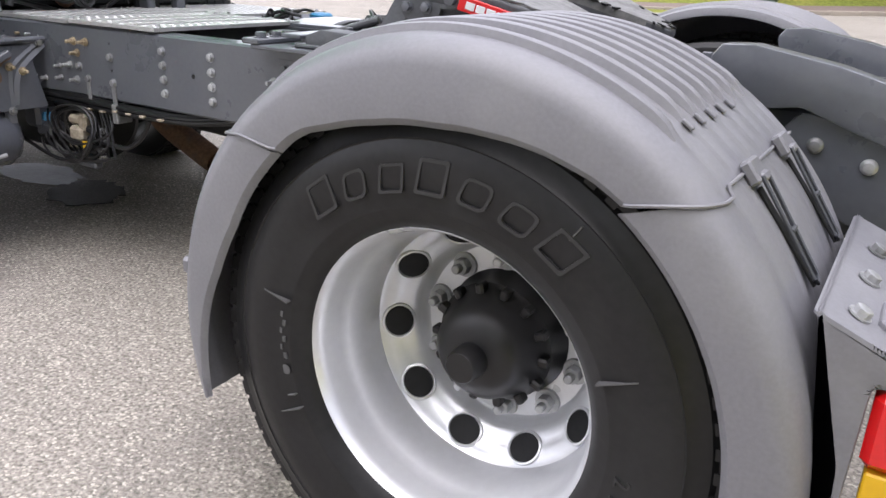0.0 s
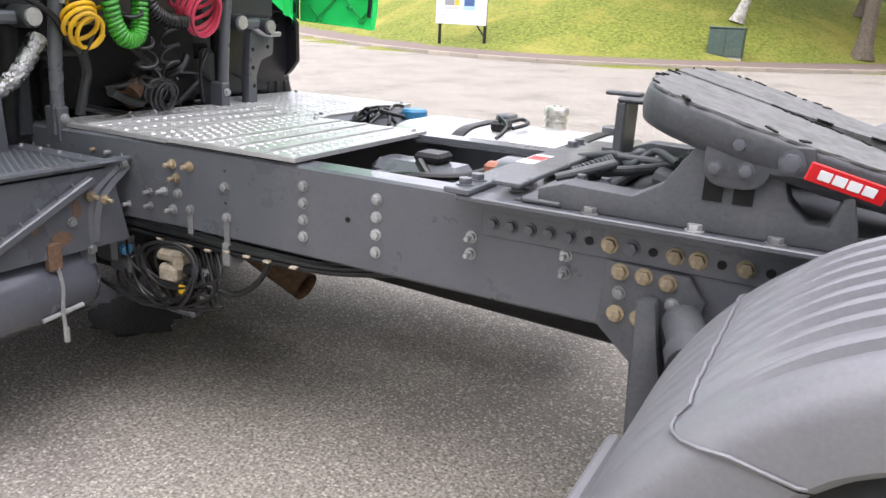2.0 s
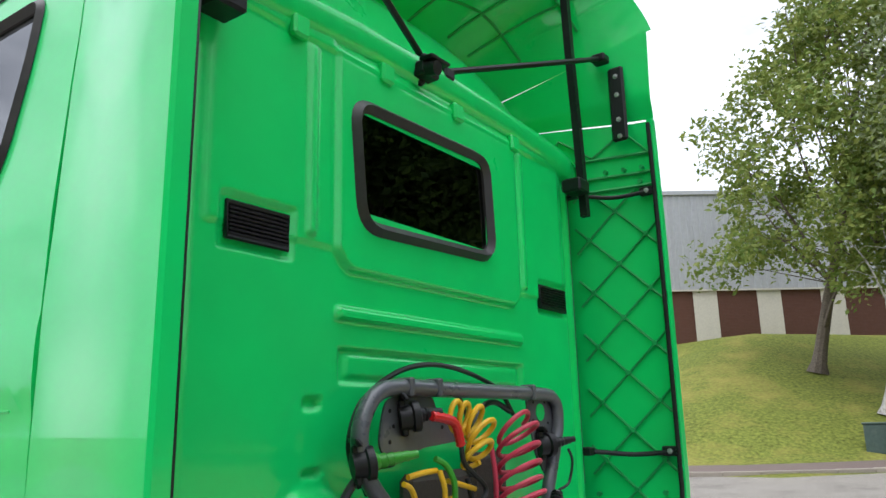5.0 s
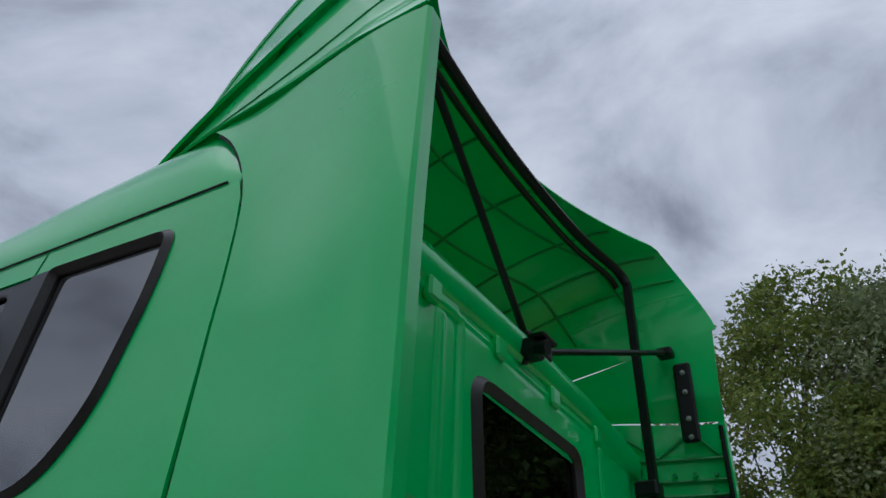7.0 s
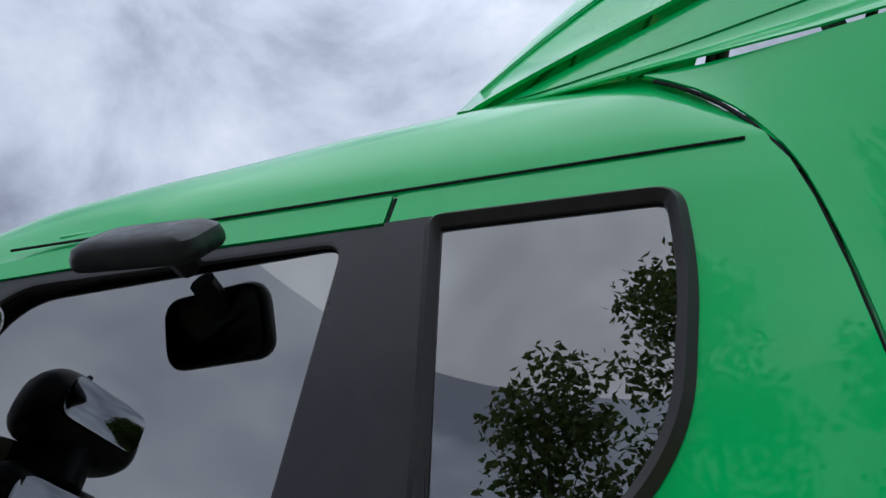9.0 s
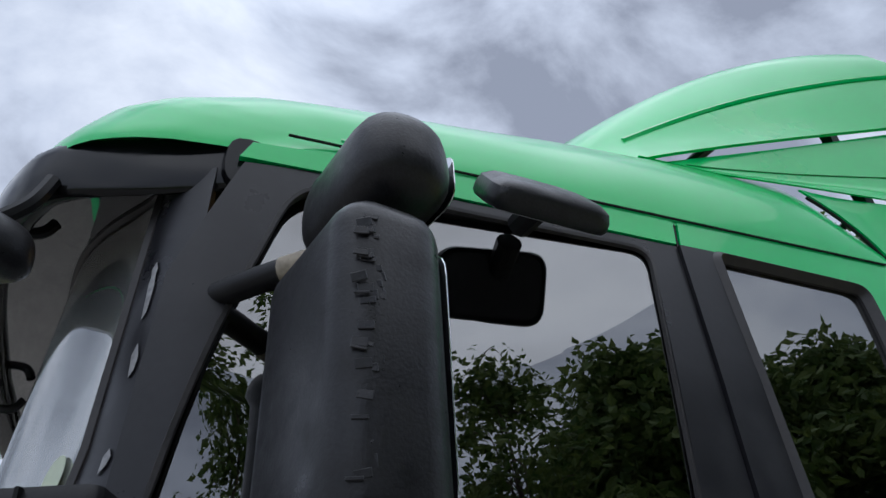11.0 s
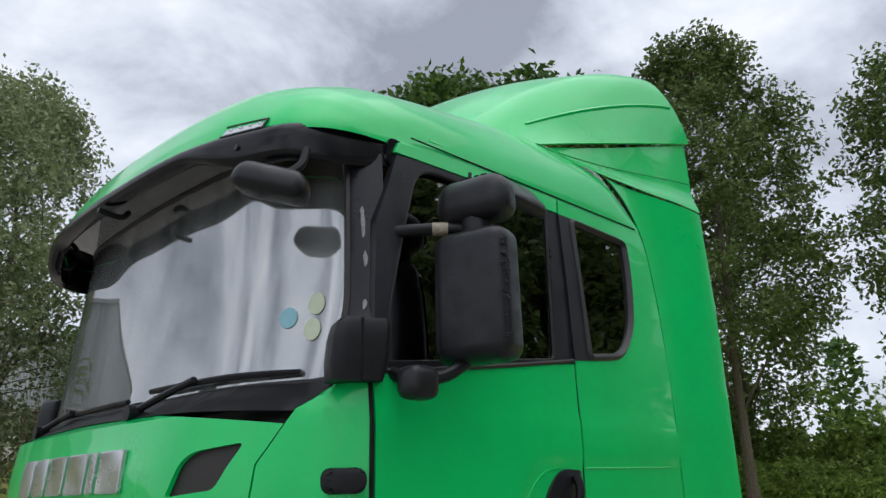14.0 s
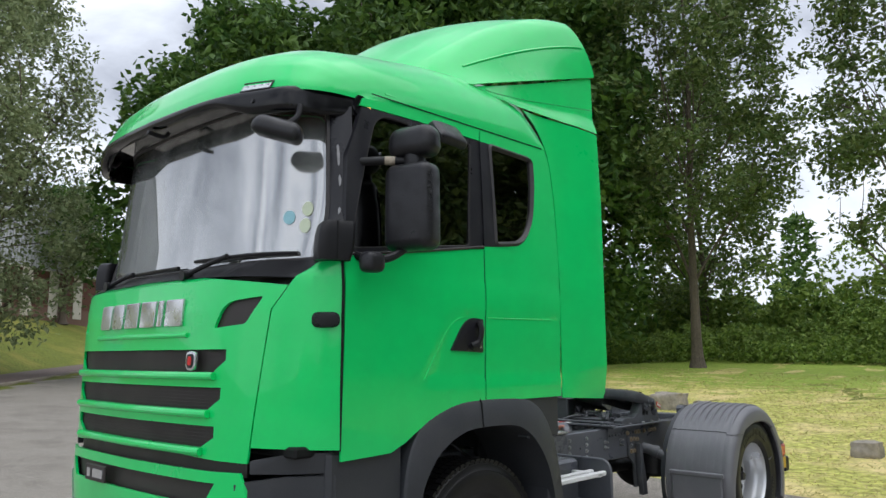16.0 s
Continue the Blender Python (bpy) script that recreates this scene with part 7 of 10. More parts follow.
# ---- cab shell ----
PLAN = [(-5.118, 0.0), (-5.105, 0.4), (-5.08, 0.7), (-5.035, 0.85), (-4.965, 0.97), (-4.875, 1.075), (-4.79, 1.15), (-4.715, 1.197)]
PLAN_LINE = smooth_line([(x, y, 0) for x, y in [(-5.105, -0.4)] + PLAN], 10)[10:]
PLAN_LEN = [0.0]
for p_, q_ in zip(PLAN_LINE, PLAN_LINE[1:]):
    PLAN_LEN.append(PLAN_LEN[-1] + (q_ - p_).length)
S_MAX = PLAN_LEN[-1]


def plan(s):
    """A point of the front's outline seen from above, s metres from the middle; negative to the left side."""
    d = min(abs(s), S_MAX)
    for k in range(len(PLAN_LEN) - 1):
        if d <= PLAN_LEN[k + 1] + 1e-9:
            t = (d - PLAN_LEN[k]) / (PLAN_LEN[k + 1] - PLAN_LEN[k])
            p = PLAN_LINE[k].lerp(PLAN_LINE[k + 1], t)
            return p.x, math.copysign(p.y, s)
    return PLAN_LINE[-1].x, math.copysign(PLAN_LINE[-1].y, s)


LEAN = [(0.3, 0.05), (0.9, 0.0), (1.3, 0.0), (1.8, 0.015), (1.95, 0.035), (2.03, 0.16), (2.25, 0.185), (2.74, 0.222), (2.95, 0.24)]
TAPER = [(2.0, 1.0), (2.4, 0.98), (2.8, 0.945), (2.95, 0.93)]


def front(s, z, w=0.0):
    """The front's skin at s metres round from the middle and height z, w metres inwards."""
    x, y = plan(s)
    lean = line_at(LEAN, z) * (1 - (0.95 - 0.40 * step01(2.03, 2.3, z)) * step01(0.98, 1.2, abs(y)))
    c = step01(0.8, 1.19, abs(y))
    y2 = y * line_at(TAPER, z)
    return Vector((x + lean + w * (1 - 0.75 * c), y2 - math.copysign(w * c, y), z))


WIDTH = [(0.9, 1.19), (1.4, 1.2), (1.7, 1.209), (1.95, 1.209), (1.99, 1.203), (2.2, 1.2), (2.5, 1.183), (2.8, 1.16), (2.9, 1.15)]


def side_skin(s):
    """The side's skin for s = -1 (left) or 1: x, height z, w metres inwards; with the pressed-in handle field and upper crease."""
    def place(x, z, w=0.0):
        y = line_at(WIDTH, z)
        rec = step01(-4.19 + (z - 1.46) * 0.58, -4.15 + (z - 1.46) * 0.58, x) * step01(1.445, 1.47, z) * step01(1.83, 1.805, z)
        y -= 0.007 * rec
        y -= 0.030 * step01(-4.58, -4.74, x) * step01(1.9, 2.3, z)
        return Vector((x, s * (y - w), z))
    return place


BELT = [(-4.74, 2.045), (-4.28, 2.10), (-3.72, 2.18), (-3.20, 2.255)]
DOOR_BOTTOM = [(-4.705, 1.118), (-4.40, 1.128), (-4.31, 1.165), (-4.14, 1.262), (-3.97, 1.317), (-3.70, 1.333)]
SEAM = [(-2.974, 1.335), (-2.974, 1.75), (-2.975, 2.15), (-2.977, 2.42), (-2.981, 2.6), (-2.99, 2.735), (-3.004, 2.825), (-3.026, 2.884)]


def panel(name, outline, holes, place, mat, label="", step=0.035, thick=0.012, parent=None):
    return part(name, skin(outline, holes, place, step, thick), mat, parent or truck, label, angle=0.7)


def arc_window(x0, x1, z0, z1, r):
    return rounded([(x0, z0), (x1, z0), (x1, z1), (x0, z1)], r)


DOOR_GLASS = rounded([(-4.655, 2.085, 0.03), (-3.815, 2.18, 0.03), (-3.752, 2.786, 0.05), (-4.475, 2.79, 0.10), (-4.60, 2.40, 0.3)], 0.03, 7)
SIDE_OUT = rounded([(-3.605, 2.196, 0.04), (-3.335, 2.228, 0.10), (-3.225, 2.37, 0.13), (-3.176, 2.62, 0.16), (-3.172, 2.803, 0.055), (-3.607, 2.815, 0.04)], 0.03, 8)


def shrink(ring, d):
    """The outline pulled inwards by d."""
    n = len(ring)
    c = Vector((sum(u for u, v in ring) / n, sum(v for u, v in ring) / n))
    out = []
    for i in range(n):
        a, b = Vector(ring[i - 1]), Vector(ring[(i + 1) % n])
        t = (b - a).normalized()
        nn = Vector((-t.y, t.x))
        p = Vector(ring[i])
        if nn.dot(c - p) < 0:
            nn = -nn
        q = p + nn * d
        out.append((q.x, q.y))
    return out


for s in (-1, 1):
    place = side_skin(s)
    # door: green skin, black window frame, green strip above, glass
    out = [*DOOR_BOTTOM, (-3.702, 2.175), *[(x, line_at(BELT, x)) for x in (-3.95, -4.2, -4.45)], (-4.70, 2.05)]
    door = panel("door", out, [], place, GREEN, "glossy green cab door with black window frame")
    frame_out = [(-4.69, 2.056), *[(x, line_at(BELT, x) + 0.006) for x in (-4.45, -4.2, -3.95)], (-3.702, 2.184), (-3.682, 2.808), (-4.2, 2.812), (-4.46, 2.81), (-4.57, 2.80), (-4.66, 2.55)]
    panel("window_frame", frame_out, [DOOR_GLASS], lambda x, z, w: place(x, z, w + 0.004), PILLAR, "satin black window frame", thick=0.03, parent=door)
    glass = panel("window_glass", [(u, v) for u, v in shrink(DOOR_GLASS, -0.004)], [], lambda x, z, w: place(x, z, w + 0.014 + 0.022 * (-3.735 - x) / 0.9), SIDE_GLASS, "", thick=0.004, step=0.2, parent=door)
    lip = [(place(u, v, 0.010)) for u, v in DOOR_GLASS]
    part("glass_seal", bar([tuple(q) for q in lip], 0.007, 6, closed=True, smooth=False), SEAL, door)
    strip_out = [(-4.58, 2.808), (-4.2, 2.816), (-3.684, 2.812), (-3.672, 2.880), (-4.2, 2.880), (-4.56, 2.850)]
    panel("top_strip", strip_out, [], place, GREEN, parent=door)
    part("sill_trim", bar([tuple(place(x, line_at(BELT, x) + 0.004, -0.002)) for x in (-4.69, -4.4, -4.1, -3.85, -3.705)], 0.008, 6), SEAL, door)
    # handle pocket
    hb = bmesh.new()
    prism(hb, rounded([(-3.985, 1.612, 0.012), (-3.725, 1.600, 0.012), (-3.725, 1.782, 0.012), (-3.835, 1.788, 0.05), (-3.90, 1.74, 0.05)], 0.02), lambda u, v, w: place(u, v, 0.004 - w), 0.016, bevel=0.004)
    pocket = part("handle_pocket", hb, PILLAR, door, "black door handle in its pocket")
    part("handle", bar([tuple(place(-3.775, 1.765, -0.02)), tuple(place(-3.772, 1.72, -0.034)), tuple(place(-3.785, 1.66, -0.03)), tuple(place(-3.83, 1.635, -0.016))], 0.017, 8), BLACK, pocket)
    part("lock", bar([tuple(place(-3.755, 1.633, -0.012)), tuple(place(-3.755, 1.633, -0.018))], 0.010, 12, smooth=False), STEEL, pocket)
    # pressed edge that rises to the handle
    part("pressed_edge", bar([tuple(place(x, z, -0.0005)) for x, z in ((-4.18, 1.465), (-4.13, 1.545), (-4.07, 1.63), (-4.01, 1.715), (-3.93, 1.775), (-3.84, 1.79))], 0.0035, 6), GREEN, door)
    # quarter panel with its window
    out = [(-3.690, 1.333), (-3.3, 1.335), *SEAM, (-3.3, 2.884), (-3.660, 2.880), (-3.673, 2.812), (-3.692, 2.190)]
    quarter = panel("quarter_panel", out, [shrink(SIDE_OUT, 0.012)], place, GREEN, "glossy green cab side panel")
    part("pressed_edge", bar([tuple(place(x, 1.79 + 0.012 * (x + 3.69), -0.0005)) for x in np.linspace(-3.68, -3.06, 10)], 0.0035, 6), GREEN, quarter)
    panel("pillar_trim", [(-3.699, 2.19), (-3.575, 2.20), (-3.593, 2.808), (-3.680, 2.808)], [], lambda x, z, w: place(x, z, w - 0.004), PILLAR, "satin black pillar trim", parent=quarter)
    ring = bmesh.new()
    so, si = SIDE_OUT, shrink(SIDE_OUT, 0.030)
    n = len(so)
    va = [ring.verts.new(place(u, v, -0.002)) for u, v in so]
    vm = [ring.verts.new(place(u * 0.5 + u2 * 0.5, v * 0.5 + v2 * 0.5, -0.016)) for (u, v), (u2, v2) in zip(so, si)]
    vb = [ring.verts.new(place(u, v, 0.002)) for u, v in si]
    vc = [ring.verts.new(place(u, v, 0.030)) for u, v in si]
    for k in range(n):
        j = (k + 1) % n
        for p_, q_ in ((va, vm), (vm, vb), (vb, vc)):
            ring.faces.new((p_[k], p_[j], q_[j], q_[k]))
    bmesh.ops.recalc_face_normals(ring, faces=ring.faces[:])
    qw = part("side_window_seal", ring, SEAL, quarter, "thick weathered rubber window seal")
    panel("side_window_glass", shrink(SIDE_OUT, 0.026), [], lambda x, z, w: place(x, z, w + 0.008), SIDE_GLASS, "", thick=0.004, step=0.2, parent=quarter)
    # door joint lines as thin dark gaps
    for line, r in (([place(-3.696, z, 0.006) for z in (1.345, 1.6, 1.9, 2.18)] + [place(-3.678, 2.81, 0.006), place(-3.666, 2.888, 0.006)], 0.004), ([place(-4.71, z, 0.004) for z in (1.165, 1.5, 1.9, 2.05)], 0.007), ([place(x + 0.004, z, 0.010) for x, z in SEAM], 0.004)):
        part("joint_gap", bar([tuple(q) for q in line], r, 6, smooth=False), DARK, quarter)

# ---- front panels ----
S_HOOD = 0.975


def densify(ring, most=0.05):
    """The outline with its long edges split, so that it follows a curved skin."""
    out = []
    for (u, v), (u2, v2) in zip(ring, ring[1:] + ring[:1]):
        n = max(1, int(math.hypot(u2 - u, v2 - v) / most))
        out += [(u + (u2 - u) * k / n, v + (v2 - v) * k / n) for k in range(n)]
    return out


def front_panel(name, outline, holes, mat, label="", step=0.05, thick=0.015, off=0.0, parent=None):
    return part(name, skin(densify(outline), holes, lambda u, v, w: front(u, v, w + off), step, thick), mat, parent or truck, label, angle=0.7)


S_Y = lambda y: next(PLAN_LEN[k] for k in range(len(PLAN_LINE)) if PLAN_LINE[k].y >= y - 1e-6)
GRILLES = [(1.620, 1.516, 0.79, 0.715), (1.446, 1.345, 0.77, 0.69), (1.272, 1.175, 0.74, 0.65)]
slots = [[(-a, t), (a, t), (a, t - 0.05), (b, lo), (-b, lo), (-a, t - 0.05)] for t, lo, a, b in GRILLES]
inlets = [rounded([(k * 0.70, 1.717, 0.015), (k * 0.885, 1.735, 0.02), (k * 0.965, 1.862, 0.02), (k * 0.765, 1.838, 0.06)], 0.02, 6) for k in (-1, 1)]
hood_out = [(-S_HOOD + 0.05, 1.115), (-0.5, 1.135), (0, 1.14), (0.5, 1.135), (S_HOOD - 0.05, 1.115), (S_HOOD, 1.55), (S_HOOD + 0.03, 1.80), (S_HOOD + 0.10, 1.91), (0.55, 1.965), (0, 1.975), (-0.55, 1.965), (-S_HOOD - 0.10, 1.91), (-S_HOOD - 0.03, 1.80), (-S_HOOD, 1.55)]
hood = front_panel("front_hatch", hood_out, slots + inlets, GREEN, "glossy green front hatch with dark grille slots")
for (t, lo, a, b), ring in zip(GRILLES, slots):
    gp = front_panel("grille_insert", shrink(ring, -0.01), [], GRILLE, "dark brown-black grille insert", off=0.022, thick=0.01, parent=hood)
    # fine horizontal bars
    bm = bmesh.new()
    z = lo + 0.012
    while z < t - 0.006:
        half = line_at([(lo, b), (t - 0.05, a), (t, a)], z) - 0.015
        tube(bm, [front(u, z, 0.018) for u in np.linspace(-half, half, 15)], 0.0032, 4)
        z += 0.016
    part("grille_mesh", bm, GRILLE, gp)
    # green flared lip under each slot
    lipl = [front(u, lo - 0.018 + (0.05 if abs(u) > b + 0.02 else 0), -0.012) for u in np.linspace(-b - 0.02, b + 0.02, 17)]
    part("slot_lip", bar([tuple(q) for q in lipl], 0.019, 10, smooth=False), GREEN, hood)
for ring in inlets:
    ip = front_panel("inlet_insert", shrink(ring, -0.008), [], GRILLE, "dark air inlet mesh", off=0.018, thick=0.008, parent=hood)
# raised silver name plate as plain slanted blocks, one for each letter's room
nb = None
for k, (w0, w1) in enumerate(((0.455, 0.315), (0.295, 0.155), (0.128, -0.022), (-0.05, -0.20), (-0.225, -0.272), (-0.30, -0.455))):
    bm = bmesh.new()
    prism(bm, rounded([(w0, 1.735), (w1, 1.735), (w1, 1.868), (w0, 1.868)], 0.022 if k < 2 else 0.008), lambda u, v, w: front(u, v, -0.002 - w), 0.014, bevel=0.004)
    part("name_block", bm, CHROME_TXT, hood, "plain silver raised block")
part("name_shelf", bar([tuple(front(u, 1.69, -0.004)) for u in np.linspace(-0.50, 0.50, 13)], 0.012, 8, smooth=False), GREEN, hood)
bm = bmesh.new()
prism(bm, rounded([(-0.520, 1.612, 0.03), (-0.520, 1.522, 0.045), (-0.600, 1.522, 0.045), (-0.600, 1.612, 0.03)], 0.03), lambda u, v, w: front(u, v, -0.002 - w), 0.015, bevel=0.004)
em = part("emblem", bm, CHROME_TXT, hood, "small chrome shield emblem with red centre")
bm = bmesh.new()
prism(bm, rounded([(-0.533, 1.600, 0.02), (-0.533, 1.535, 0.03), (-0.587, 1.535, 0.03), (-0.587, 1.600, 0.02)], 0.02), lambda u, v, w: front(u, v, -0.017 - w), 0.003)
part("field", bm, PILLAR, em)
bm = bmesh.new()
prism(bm, rounded([(-0.547, 1.588), (-0.547, 1.546), (-0.573, 1.546), (-0.573, 1.588)], 0.012), lambda u, v, w: front(u, v, -0.020 - w), 0.003)
part("centre", bm, RED, em)
# corner panels
for s in (-1, 1):
    out = [(s * (S_HOOD + 0.006 - 0.04), 1.185), (s * (S_MAX + 0.0), 1.17), (s * S_MAX, 1.8), (s * S_MAX, 2.045), (s * (S_MAX - 0.10), 2.042), (s * (S_HOOD + 0.16), 1.99), (s * (S_HOOD + 0.104), 1.91), (s * (S_HOOD + 0.036), 1.80), (s * (S_HOOD + 0.006), 1.55)]
    cp = front_panel("corner_panel", out, [], GREEN, "glossy green cab corner panel")
    bm = bmesh.new()
    q = front(s * (S_MAX - 0.075), 1.75, -0.012)
    prism(bm, rounded([(-0.06, -0.035), (0.06, -0.035), (0.06, 0.035), (-0.06, 0.035)], 0.033), lambda u, v, w: Vector((q.x + u * 0.72, q.y + s * (u * 0.68 + w), q.z + v)), 0.035, bevel=0.012)
    part("side_indicator", bm, BLACK, cp, "dark side indicator lamp")
    # black corner step under the panel, bumper end
    bm = bmesh.new()
    for u0, u1, z0, z1, o in ((S_HOOD - 0.02, S_MAX - 0.01, 1.07, 1.16, -0.02), (S_HOOD - 0.10, S_MAX, 0.62, 1.06, -0.015)):
        prism(bm, [(s * u0, z0), (s * (u0 + u1) / 2, z0), (s * u1, z0), (s * u1, z1), (s * (u0 + u1) / 2, z1), (s * u0, z1 - 0.03)], lambda u, v, w: front(u, v, o + w), 0.06, bevel=0.008)
    part("bumper_corner", bm, GUARD_DARK, truck, "dark plastic bumper corner and step")
bump_out = [(-0.90, 0.42), (0.90, 0.42), (0.93, 1.0), (0.90, 1.075), (-0.90, 1.075), (-0.93, 1.0)]
bump = front_panel("bumper", bump_out, [[(-0.77, 1.025), (0.77, 1.025), (0.70, 0.925), (-0.70, 0.925)], [(-0.6, 0.80), (0.6, 0.80), (0.56, 0.62), (-0.56, 0.62)]], GREEN, "green painted bumper with dark slots", off=-0.012)
front_panel("bumper_insert", [(-0.8, 1.035), (0.8, 1.035), (0.8, 0.58), (-0.8, 0.58)], [], GRILLE, "dark slot insert", off=0.02, thick=0.01, parent=bump)
front_panel("gap_filler", [(-0.9, 1.20), (0.9, 1.20), (0.9, 1.05), (-0.9, 1.05)], [], GRILLE, "", off=0.035, thick=0.01, parent=bump)
part("model_plate", boxes((-5.15, -5.135, 0.20, 0.44, 0.93, 1.015), bevel=0.004), GRILLE, bump, "dark model plate with pale bars")
part("plate_bars", boxes((-5.154, -5.15, 0.37, 0.41, 0.95, 0.995), (-5.154, -5.15, 0.22, 0.34, 0.95, 0.995)), CHROME_TXT, bump)
for s in (-1, 1):
    hl = front_panel("headlamp", [(s * 0.90, 0.66), (s * 1.15, 0.70), (s * 1.15, 0.95), (s * 0.90, 0.93)], [], LENS, "clear headlamp", off=-0.03, thick=0.05)

# windscreen, its black border, pillars and cowl
S_WS = S_Y(1.105)
ws_out = rounded([(-S_WS, 2.04, 0.05), (-0.6, 2.03, 0.0), (0, 2.025, 0.0), (0.6, 2.03, 0.0), (S_WS, 2.04, 0.05), (S_WS, 2.846, 0.03), (0, 2.848, 0.0), (-S_WS, 2.846, 0.03)], 0.0)
WS_S, WS_Z = [np.array(v) for v in zip(*[(-S_WS + 2 * S_WS * i / 60, 2.035 + 0.812 * j / 10) for i in range(61) for j in range(11)])]
WS_P = np.array([front(a, b, 0.006) for a, b in zip(WS_S, WS_Z)])
ws_terms = lambda y, z: np.array([(y * y) ** i * (z - 2.44) ** j for i in range(7) for j in range(3)])
WS_FIT = np.linalg.lstsq(ws_terms(WS_P[:, 1], WS_P[:, 2]).T, WS_P[:, 0], rcond=None)[0]


def glass_point(a, b):
    """The pane's evenly bent surface, a smooth curve through the front's outline."""
    p = front(-S_WS + 2 * S_WS * a, 2.035 + 0.812 * b, 0.006)
    return (float(WS_FIT @ ws_terms(p.y, p.z)), p.y, p.z)


ws = part("windscreen", grid(90, 24, glass_point, thick=(0.004, 0, 0)), WINDSCREEN, truck, "curved windscreen with rain streaks", angle=1.2)
ws.visible_shadow = False
rim_ws = [tuple(front(u, v, 0.006)) for u, v in densify(ws_out)]
part("windscreen_seal", bar(rim_ws, 0.012, 6, closed=True, smooth=False), SEAL, ws)
for s in (-1, 1):
    for u, v, r, mat, lab in ((0.944, 2.248, 0.034, BLUE_STICKER, "round pale blue sticker"), (1.045, 2.288, 0.036, PALE_STICKER, "round pale green sticker"), (1.036, 2.205, 0.036, PALE_STICKER, "round pale green sticker")):
        if s > 0:
            continue
        ringp = [(s * (u + r * 0.92 * math.cos(a)), v + r * math.sin(a)) for a in [2 * math.pi * k / 24 for k in range(24)]]
        bm = bmesh.new()
        prism(bm, ringp, lambda a, b, w: Vector((float(WS_FIT @ ws_terms(front(a, b, 0.006).y, b)) - 0.004 - w, front(a, b, 0.006).y, b)), 0.0015)
        part("sticker", bm, mat, ws, lab)
    # corner pillar
    out = [(s * (S_WS + 0.006), 2.03), (s * S_MAX, 2.05), (s * S_MAX, 2.4), (s * S_MAX, 2.80), (s * (S_WS - 0.012), 2.79), (s * (S_WS + 0.004), 2.4)]
    pil = front_panel("corner_pillar", out, [], PILLAR, "satin black windscreen pillar with scuffs", thick=0.03, off=0.002)
    if s < 0:
        for u, v, h in ((-1.262, 2.50, 0.10), (-1.268, 2.40, 0.045), (-1.26, 2.57, 0.03), (-1.268, 2.26, 0.025)):
            bm = bmesh.new()
            prism(bm, [(u, v), (u + 0.008, v - 0.01), (u + 0.014, v + h * 0.6), (u + 0.006, v + h), (u - 0.002, v + h * 0.5)], lambda a, b, w: front(a, b, 0.0 - w), 0.003)
            part("scuff", bm, SCUFF, pil, "bare pale scuff mark", smooth=False)
    # sill pod at the foot of the pillar
    q = Vector((-4.745, s * 1.175, 2.0))
    bm = bmesh.new()
    rows_ = ((-0.085, -0.045), (-0.085, 0.050), (-0.06, 0.058), (0.075, 0.058), (0.088, 0.045), (0.088, -0.045))
    rings_ = []
    for h, grow, dx in ((0.02, 0.90, -0.012), (0.07, 1.0, -0.006), (0.14, 1.0, 0.0), (0.185, 0.95, 0.008), (0.203, 0.82, 0.014)):
        rings_.append([bm.verts.new((u * grow + dx, s * v * grow, h)) for u, v in rounded(rows_, 0.02 if h < 0.2 else 0.03, 4)])
    for ra, rb in zip(rings_, rings_[1:]):
        for k in range(len(ra)):
            bm.faces.new((ra[k], ra[(k + 1) % len(ra)], rb[(k + 1) % len(ra)], rb[k]))
    bm.faces.new(rings_[0])
    bm.faces.new(rings_[-1])
    bmesh.ops.recalc_face_normals(bm, faces=bm.faces[:])
    pod = part("pillar_pod", bm, BLACK, truck, "black camera pod at the pillar foot", angle=0.9)
    pod.matrix_basis = Matrix.Translation(q) @ Matrix.Rotation(s * radians(22), 4, "Z")
    part("pod_joint", boxes((-0.002, 0.003, min(-s * 0.02, s * 0.0605), max(-s * 0.02, s * 0.0605), 0.02, 0.2)), DARK, pod)
cowl_out = [(-S_WS - 0.03, 2.045), (-0.6, 2.035), (0, 2.03), (0.6, 2.035), (S_WS + 0.03, 2.045), (S_HOOD + 0.13, 1.945), (0.55, 1.968), (0, 1.978), (-0.55, 1.968), (-S_HOOD - 0.13, 1.945)]
cowl = front_panel("cowl", cowl_out, [], BLACK, "black cowl below the windscreen", off=-0.004, thick=0.05)
# wipers
for (a, b, c) in (((-0.36, 1.995), (-0.62, 2.075), (-1.02, 2.075)), ((0.58, 2.0), (0.35, 2.055), (-0.16, 2.06))):
    pa, pb = front(a[0], a[1], -0.03), front(b[0], b[1], -0.035)
    arm = part("wiper", bar([tuple(pa), tuple(front((a[0] + b[0]) / 2, (a[1] + b[1]) / 2 + 0.01, -0.045)), tuple(pb)], 0.013, 8), BLACK, truck, "black wiper arm and blade")
    l2 = [tuple(front(u, b[1] - 0.005 + 0.0 * k, -0.018)) for k, u in enumerate(np.linspace(b[0] + 0.30 if a[0] < 0 else b[0] + 0.12, c[0], 9))]
    part("blade", bar(l2, 0.010, 6, smooth=False), BLACK, arm)
    part("pivot", bar([tuple(front(a[0], a[1] - 0.005, 0.0)), tuple(front(a[0], a[1] - 0.005, -0.05))], 0.026, 10, smooth=False), BLACK, arm)

